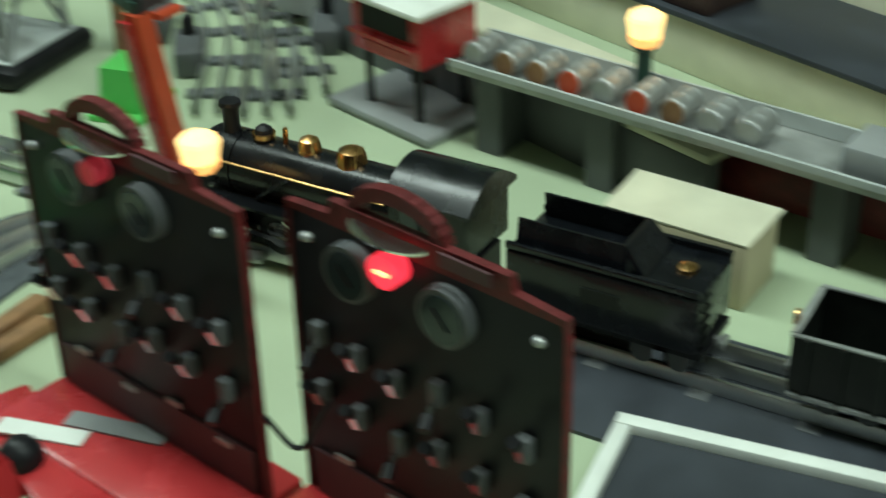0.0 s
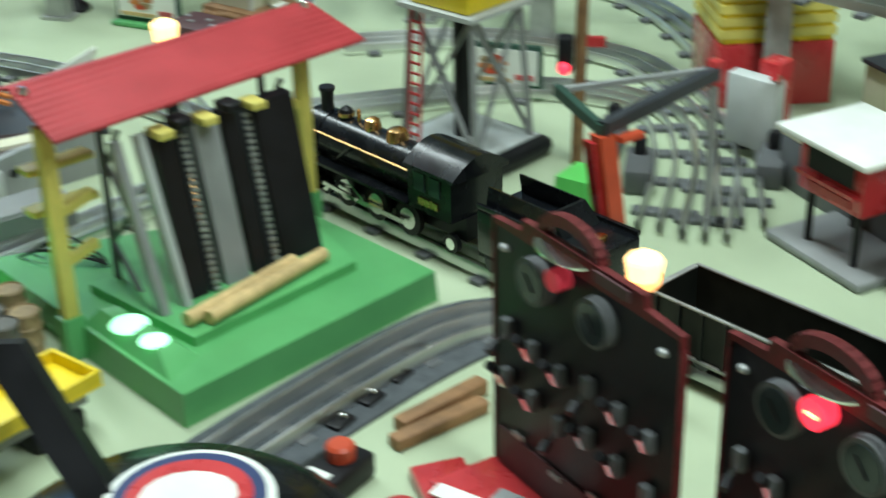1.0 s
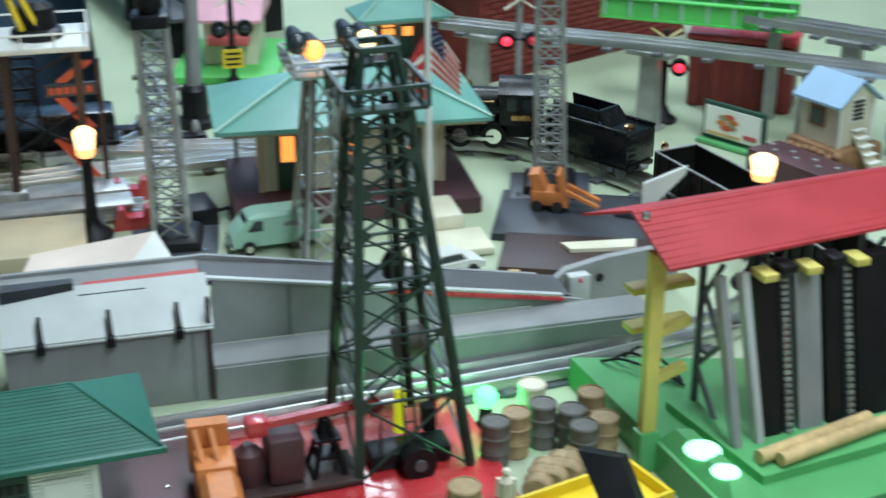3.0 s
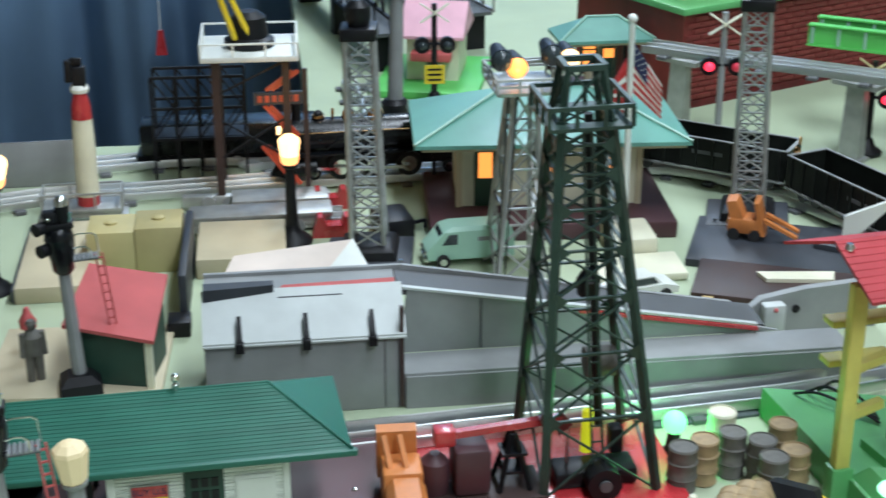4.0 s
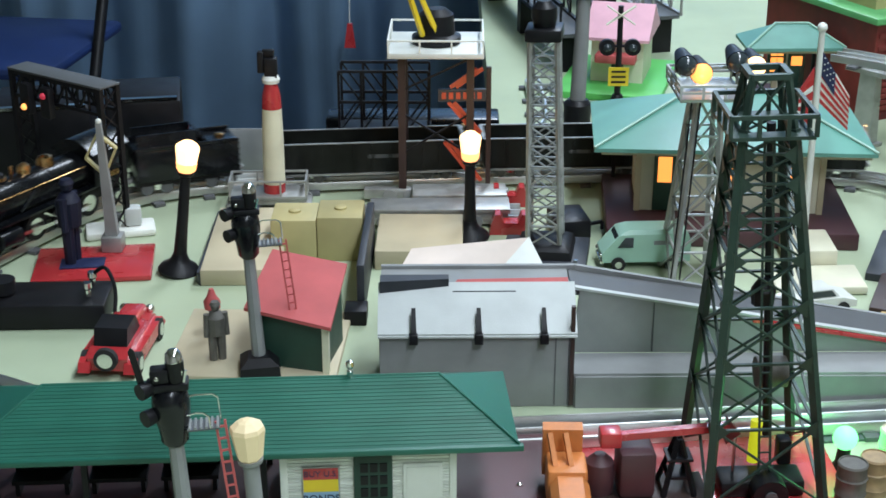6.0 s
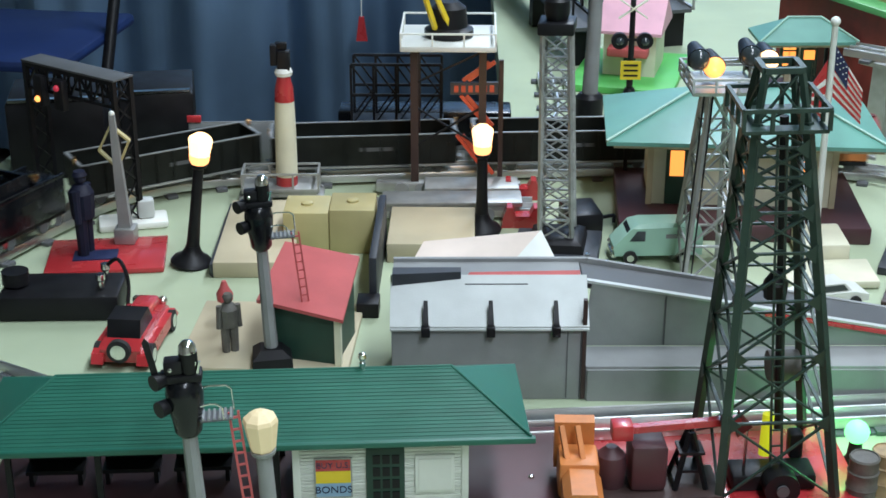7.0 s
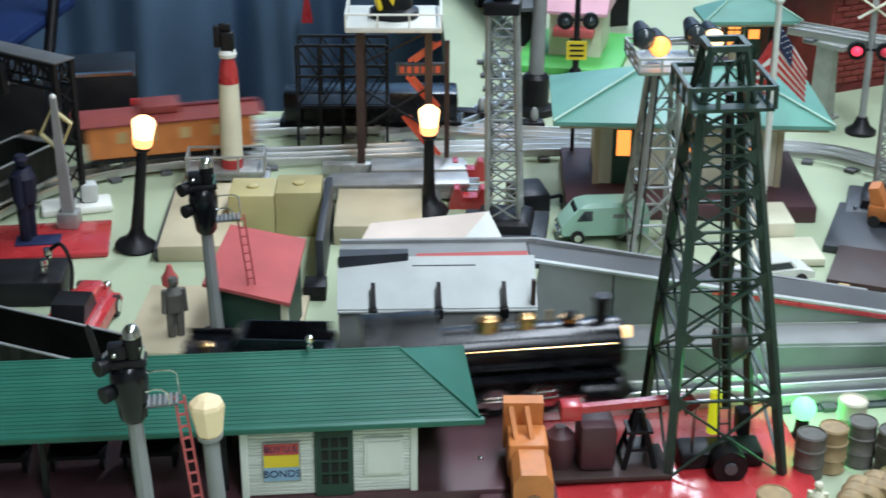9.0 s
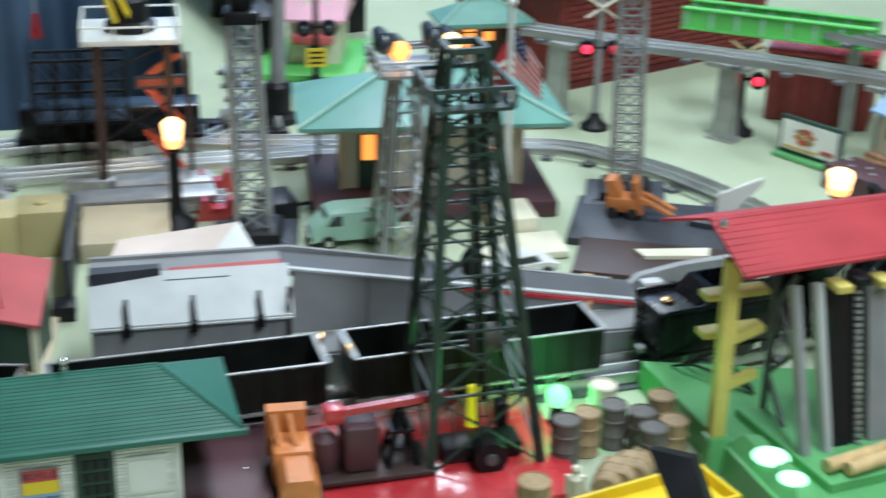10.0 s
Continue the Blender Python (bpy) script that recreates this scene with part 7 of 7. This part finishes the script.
def tracks():
    track("main_track", "three-rail tinplate main line looping round the table", LOOP)
    track("yard_track", "bright three-rail yard track behind the crane", [(-0.35, 1.62), (-0.1, 1.66), (0.1, 1.63), (0.3, 1.60)])
    track("yard_track", "three-rail switch lead curving to the far table", [(-0.05, 1.63), (0.05, 1.67), (0.10, 1.78), (0.10, 1.95)])
    track("yard_track", "short three-rail siding under the grey flat cars", [(-0.16, 1.45), (0.06, 1.458)])
    track("front_siding", "grey ballast-coloured front track below the loader", [(0.30, 0.665), (0.45, 0.715), (0.60, 0.745), (0.66, 0.70), (0.70, 0.60)])
    track("side_track", "curved three-rail track round the water tower", [(0.66, 1.18), (0.80, 1.13), (0.93, 1.07), (0.98, 0.97), (0.92, 0.87), (0.81, 0.77)])
    track("side_track", "curved outer three-rail track at the table side", [(0.85, 1.30), (0.98, 1.22), (1.05, 1.08), (1.01, 0.94), (0.95, 0.85), (0.83, 0.74)])
    track("side_track", "outermost three-rail switch lead by the yellow house", [(1.12, 1.42), (1.19, 1.24), (1.12, 1.03), (0.99, 0.87), (0.87, 0.74)])
    for x, y, r in ((0.90, 0.93, 40), (0.965, 0.80, 38), (0.87, 0.86, 45)):
        sw = thing("switch_motor", "grey and black track switch motor by the curved tracks", "switch motor", x, y, 0, r, "switch motors")
        part("case", bx(B(), -0.028, 0.028, -0.012, 0.012, 0, 0.022, 0.004), M["greydark"], sw)
        part("lantern", lathe(B(), [(0.006, 0.022), (0.006, 0.034), (0.004, 0.037)], 0.012, 0, 10), M["black"], sw)
    bed = B()
    line = spline([(0.785, 0.0, 0), (0.745, 0.3, 0), (0.720, 0.48, 0)])
    sweep(bed, line, 0.022, 0, 0.115, 0.0035)
    solid("ballast_strip", bed, M["ebony"], "dark slate strip laid under the main line", "track bed", "structure")
    # thin dark strip between and beside the front rails
    fb = B()
    sweep(fb, spline([(-0.24, 1.000, 0), (-0.05, 0.985, 0), (0.05, 0.997, 0), (0.30, 1.026, 0), (0.42, 1.042, 0)]), 0, 0, 0.050, 0.0030)
    solid("ballast_strip", fb, M["rubber"], "dark grey strip under the front main line", "track bed", "structure")
    rb = B()
    sweep(rb, spline([(0.28, 0.66, 0), (0.45, 0.715, 0), (0.60, 0.745, 0), (0.65, 0.72, 0)]), 0, 0, 0.075, 0.0036)
    solid("ballast_strip", rb, M["rubber"], "grey moulded track bed along the loader", "track bed", "structure")


# ---- the train ----
def wheelset(parent, x, r, y=0.0175, mat="black", rim="chrome"):
    for s in (-1, 1):
        w = part("wheel", cyl(B(), (x, s * y - 0.002, r), (x, s * y + 0.002, r), r, n=20), M[mat], parent)
        part("rim", cyl(B(), (x, s * (y + 0.0023) - 0.0003, r), (x, s * (y + 0.0023) + 0.0003, r), r * 0.62, n=16), M[rim], w)


def locomotive():
    t = thing("steam_locomotive", "black enamel steam locomotive with copper domes running on the loop", "locomotive", 0, 0)
    part("boiler", cyl(cyl(B(), (-0.035, 0, 0.040), (0.068, 0, 0.040), 0.0175, n=28), (0.0682, 0, 0.040), (0.086, 0, 0.040), 0.0182, n=28), M["loco"], t)
    part("smokebox_front", lathe_x(0.086, 0.040, [(0.0175, 0.0), (0.0165, 0.003), (0.010, 0.0045), (0.004, 0.006)]), M["black"], t)
    part("headlight", cyl(B(), (0.088, 0, 0.047), (0.095, 0, 0.047), 0.0042, n=14), M["warmlit"], t, "glowing headlamp")
    part("smokestack", lathe(B(), [(0.0055, 0.054), (0.0045, 0.062), (0.0048, 0.070), (0.0062, 0.073), (0.0058, 0.075)], 0.076, 0, 14), M["black"], t)
    for x, r in ((0.055, 0.0055), (0.026, 0.0065), (0.0, 0.0085)):
        d = part("dome", lathe(B(), [(r, 0.055), (r * 0.95, 0.060), (r * 0.8, 0.0635), (r * 0.3, 0.0655)], x, 0, 16), M["black" if x > 0.05 else "brass"], t, "copper-topped dome" if x < 0.05 else "")
        if x > 0.05:
            part("band", lathe(B(), [(r * 1.15, 0.0585), (r * 1.15, 0.061)], x, 0, 16), M["brass"], d)
    part("whistle", lathe(B(), [(0.0015, 0.056), (0.0015, 0.066), (0.0008, 0.067)], 0.041, 0, 8), M["brass"], t)
    for s in (-1, 1):
        part("running_board", bx(B(), -0.035, 0.086, s * 0.021 - 0.005, s * 0.021 + 0.005, 0.0265, 0.0285), M["loco"], t)
        part("handrail", cyl(B(), (-0.03, s * 0.0185, 0.048), (0.082, s * 0.0185, 0.048), 0.0006, n=6), M["brass"], t)
        part("cylinder", cyl(B(), (0.060, s * 0.022, 0.0145), (0.083, s * 0.022, 0.0145), 0.0082, n=16), M["loco"], t)
        part("side_rod", bx(B(), -0.030, 0.036, s * 0.0225 - 0.001, s * 0.0225 + 0.001, 0.009, 0.0125), M["chrome"], t)
        part("main_rod", beam(B(), (0.02, s * 0.0242, 0.0115), (0.068, s * 0.0242, 0.0145), 0.002, 0.003), M["chrome"], t)
        part("valve_rod", beam(B(), (0.03, s * 0.0236, 0.024), (0.012, s * 0.0236, 0.014), 0.0016), M["chrome"], t)
        part("pipe", cyl(B(), (0.05, s * 0.0178, 0.030), (0.03, s * 0.0178, 0.046), 0.0012, n=6), M["loco"], t)
    part("cab", prism(B(), [(-0.024, 0.026), (0.024, 0.026), (0.024, 0.058), (-0.024, 0.058)], "x", -0.078, -0.036), M["loco"], t)
    rf = [(-0.026 + 0.052 * i / 10, 0.058 + 0.012 * math.sin(math.pi * i / 10)) for i in range(11)]
    part("cab_roof", prism(B(), [(-0.026, 0.0555)] + rf + [(0.026, 0.0555)], "x", -0.082, -0.034), M["loco"], t)
    for s in (-1, 1):
        for x in (-0.068, -0.053):
            part("cab_window", bx(B(), x, x + 0.010, s * 0.0243 - 0.0008, s * 0.0243 + 0.0008, 0.041, 0.054), M["glass"], t)
        part("number_plate", bx(B(), -0.066, -0.047, s * 0.0246 - 0.0006, s * 0.0246 + 0.0006, 0.0315, 0.0365), M["brass"], t)
    part("frame", bx(B(), -0.080, 0.084, -0.012, 0.012, 0.010, 0.0262), M["black"], t)
    for x in (-0.030, 0.003, 0.036):
        wheelset(t, x, 0.0125)
    for x in (0.062, 0.082):
        wheelset(t, x, 0.0068, 0.0155)
    wheelset(t, -0.070, 0.0068, 0.0155)
    part("pilot", hull(B(), [(0.086, s * 0.02, z) for s in (-1, 1) for z in (0.003, 0.018)] + [(0.102, s * 0.004, 0.003) for s in (-1, 1)] + [(0.092, s * 0.006, 0.018) for s in (-1, 1)]), M["black"], t)
    return t


def lathe_x(x, z, prof, n=24):
    bm = B()
    rings = []
    for r, d in prof:
        rings.append([bm.verts.new((x + d, r * math.cos(2 * math.pi * i / n), z + r * math.sin(2 * math.pi * i / n))) for i in range(n)])
    for a, b in zip(rings, rings[1:]):
        for i in range(n):
            bm.faces.new((a[i], a[(i + 1) % n], b[(i + 1) % n], b[i]))
    bm.faces.new(rings[-1])
    bm.faces.new(rings[0][::-1])
    return bm


def bogies(t, xs):
    for x in xs:
        tr = part("truck", bx(B(), x - 0.017, x + 0.017, -0.0145, 0.0145, 0.005, 0.0105, 0.001), M["black"], t)
        for dx in (-0.0105, 0.0105):
            for s in (-1, 1):
                part("wheel", cyl(B(), (x + dx, s * 0.0175 - 0.0018, 0.0068), (x + dx, s * 0.0175 + 0.0018, 0.0068), 0.0068, n=14), M["greydark"], tr)
        for s in (-1, 1):
            part("journal", bx(B(), x - 0.003, x + 0.003, s * 0.021 - 0.0012, s * 0.021 + 0.0012, 0.006, 0.011), M["chrome"], tr)


def coupler(t, l):
    for s in (-1, 1):
        part("coupler", bx(bx(B(), s * l / 2, s * (l / 2 + 0.007), -0.002, 0.002, 0.009, 0.013), s * (l / 2 + 0.0045), s * (l / 2 + 0.0085), -0.005, 0.005, 0.0085, 0.0135, 0.001), M["silver"], t)


def tender():
    t = thing("tender", "black coal tender with an open coal space and rear water hatch", "tender", 0, 0)
    l, w = 0.112, 0.0235
    part("body", bx(B(), -l / 2, l / 2, -w, w, 0.014, 0.046, 0.002), M["loco"], t)
    part("floor", bx(B(), -l / 2 - 0.002, l / 2 + 0.002, -w + 0.004, w - 0.004, 0.0095, 0.0138), M["black"], t)
    rim = B()
    for s in (-1, 1):
        bx(rim, -l / 2, l / 2, s * (w - 0.0015) - 0.0015, s * (w - 0.0015) + 0.0015, 0.046, 0.0495, 0.0006)
    part("rim", rim, M["loco"], t)
    co = B()
    for s in (-1, 1):
        hull(co, [(-0.012, s * 0.018, 0.046), (0.052, s * 0.018, 0.046), (0.052, s * 0.0155, 0.060), (-0.012, s * 0.0155, 0.060), (-0.012, s * 0.0165, 0.046), (0.052, s * 0.0165, 0.046), (0.052, s * 0.014, 0.060), (-0.012, s * 0.014, 0.060)])
    part("coal_board", co, M["loco"], t)
    part("coal_slope", hull(B(), [(-0.012, s * 0.0155, 0.060) for s in (-1, 1)] + [(-0.024, s * 0.018, 0.0465) for s in (-1, 1)] + [(-0.009, s * 0.0155, 0.060) for s in (-1, 1)] + [(-0.020, s * 0.018, 0.0465) for s in (-1, 1)]), M["loco"], t)
    part("water_hatch", lathe(B(), [(0.0055, 0.046), (0.0055, 0.0485), (0.003, 0.0495)], -0.040, 0, 14), M["brass"], t)
    for s in (-1, 1):
        part("plate", bx(B(), -0.012, 0.010, s * w - 0.0008, s * w + 0.0008, 0.028, 0.036), M["gond"], t)
    for i in range(5):
        part("step", bx(B(), -l / 2 - 0.002, -l / 2, 0.008, 0.017, 0.017 + i * 0.006, 0.0185 + i * 0.006), M["gond"], t)
    bogies(t, (-0.035, 0.035))
    coupler(t, l)
    return t


def gondola():
    t = thing("gondola_car", "black open gondola car with riveted sides and light rims", "gondola", 0, 0, 0, 0, "black gondolas")
    l, w = 0.200, 0.0250
    part("floor", bx(B(), -l / 2, l / 2, -w, w, 0.011, 0.015), M["gond"], t)
    for s in (-1, 1):
        sd = part("side", bx(B(), -l / 2, l / 2, s * w - 0.001, s * w + 0.001, 0.0152, 0.046), M["gond"], t)
        part("top_rim", bx(B(), -l / 2 - 0.001, l / 2 + 0.001, s * w - 0.0013, s * w + 0.0013, 0.0462, 0.0472), M["silver"], sd)
        part("bottom_rim", bx(B(), -l / 2, l / 2, s * (w + 0.0012) - 0.0012, s * (w + 0.0012) + 0.0012, 0.0105, 0.0125), M["silver"], sd)
        for i in range(11):
            part("rib", bx(B(), -l / 2 + 0.006 + i * 0.0185, -l / 2 + 0.009 + i * 0.0185, s * (w + 0.0018) - 0.001, s * (w + 0.0018) + 0.001, 0.0135, 0.046), M["gond"], sd)
        part("writing_bar", bx(B(), -0.03, 0.005, s * (w + 0.0012) - 0.0004, s * (w + 0.0012) + 0.0004, 0.029, 0.033), M["greydark"], sd)
        en = part("end", bx(B(), s * l / 2 - 0.001, s * l / 2 + 0.001, -w + 0.001, w - 0.001, 0.0152, 0.046), M["gond"], t)
        part("top_rim", bx(B(), s * l / 2 - 0.002, s * l / 2 + 0.002, -w + 0.002, w - 0.002, 0.0462, 0.0472), M["silver"], en)
        part("brake_wheel", cyl(B(), (s * (l / 2 + 0.002), 0.012 * s, 0.049), (s * (l / 2 + 0.0035), 0.012 * s, 0.049), 0.0045, n=14), M["brass"], en)
    bogies(t, (-0.070, 0.070))
    coupler(t, l)
    return t


def caboose():
    t = thing("orange_caboose", "orange caboose with a maroon roof and small windows", "caboose", 0, 0)
    l, w = 0.176, 0.0245
    part("body", bx(B(), -l / 2, l / 2, -w, w, 0.014, 0.050, 0.001), M["orange"], t)
    for s in (-1, 1):
        for i in range(26):
            part("plank", bx(B(), -l / 2 + 0.002 + i * 0.0067, -l / 2 + 0.0080 + i * 0.0067, s * w - 0.0008, s * w + 0.0008, 0.0155, 0.0492), M["orange"], t)
        for x in (-0.052, -0.018, 0.018, 0.048):
            part("window", bx(B(), x, x + 0.008, s * (w + 0.0006) - 0.001, s * (w + 0.0006) + 0.001, 0.031, 0.043), M["khaki"], t)
        part("sill", bx(B(), -l / 2, l / 2, s * (w - 0.001) - 0.002, s * (w - 0.001) + 0.002, 0.0095, 0.0138), M["black"], t)
    part("roof", hull(B(), [(x, s * y, z) for x in (-l / 2 - 0.010, l / 2 + 0.010) for s in (-1, 1) for y, z in ((0.0275, 0.050), (0.0275, 0.0515), (0.016, 0.057), (0.004, 0.0585))]), M["brick"], t)
    part("cupola", bx(B(), -0.012, 0.030, -0.018, 0.018, 0.0575, 0.066, 0.001), M["brick"], t)
    part("roof_walk", bx(B(), -l / 2 - 0.008, -0.013, -0.004, 0.004, 0.0588, 0.0605), M["darkred"], t)
    bogies(t, (-0.060, 0.060))
    coupler(t, l + 0.01)
    return t


NOSE = [(0.0, 1.575), (0.5, 1.776), (1.0, 1.938), (1.5, 2.105), (2.0, 2.288), (2.5, 2.470), (3.0, 2.672), (3.4, 2.805), (3.9, 2.965), (4.5, 3.160), (5.0, 3.310), (5.5, 3.450), (6.2, 3.628), (6.9, 3.800), (7.5, 3.930), (8.1, 4.078), (8.5, 4.214), (9.0, 4.442), (9.5, 4.692), (10.0, 4.997)]


def nose_at(t):
    """How far along the loop the engine's pilot stands: a smooth curve through NOSE."""
    for i in range(len(NOSE) - 1):
        if t <= NOSE[i + 1][0] + 1e-6:
            break
    (t0, s0), (t1, s1) = NOSE[i], NOSE[i + 1]
    def slope(k):
        a, b = NOSE[max(0, k - 1)], NOSE[min(len(NOSE) - 1, k + 1)]
        return (b[1] - a[1]) / (b[0] - a[0])
    h = t1 - t0
    u = (t - t0) / h
    return (2 * u ** 3 - 3 * u * u + 1) * s0 + (u ** 3 - 2 * u * u + u) * h * slope(i) + (3 * u * u - 2 * u ** 3) * s1 + (u ** 3 - u * u) * h * slope(i + 1)


def train():
    engine, coal = locomotive(), tender()
    engine.scale = (1.14, 1.10, 1.12)
    coal.scale = (1.0, 1.06, 1.10)
    cars = [(engine, 0.116, 0.060), (coal, 0.286, 0.035)]
    g = gondola()
    off = 0.314 + 0.062 + 0.014 + 0.102
    cars.append((g, off, 0.070))
    for i in range(2):
        off += 0.222
        cars.append((copy_thing(g, pose(0, 0, 0)), off, 0.070))
    cars.append((caboose(), off + 0.100 + 0.055 + 0.090, 0.060))
    return cars


def motions():
    step = 0.005
    line = spline([(x, y, 0) for x, y in LOOP], step)
    def at(s):
        f = min(max(s / step, 0), len(line) - 1.001)
        i = int(f)
        return line[i].lerp(line[i + 1], f - i)
    for ob, off, half in CARS:
        rows = []
        last = None
        for k in range(51):
            t = k * 0.2
            s = nose_at(t) - off
            a, b = at(s - half), at(s + half)
            h = math.degrees(math.atan2(b.y - a.y, b.x - a.x))
            c = (a + b) / 2
            rows.append((t, pose(c.x, c.y, 0.0125, 0, 0, h)))
        walk(ob, rows)


# ---- build ----
room()
tracks()
freight_station()
block_signal(-0.168, 0.785, 0.178, 8, "grey block signal with black lamp heads before the station", True)
block_signal(-0.168, 1.104, 0.165, 8, "grey block signal with a red ladder by the watchman shed", False)
lamps()
crossing_shed()
culvert_ramp()
oil_derrick()
barrels()
tray_car()
station("passenger_station", 0.143, 1.392, -3, 0.250, 0.165, 0.095, 0.135, "cream passenger station with a teal hipped roof and lit windows")
van()
flagpole()
flood_tower()
beacon_tower(0.080, 1.355, 0.222, -8, "tall silver lattice beacon tower behind the ramp")
rocket_car()
gantry_crane()
black_yard()
yard_pieces()
left_side()
far_side()
log_loader()
controls()
right_side()
CARS = train()
motions()
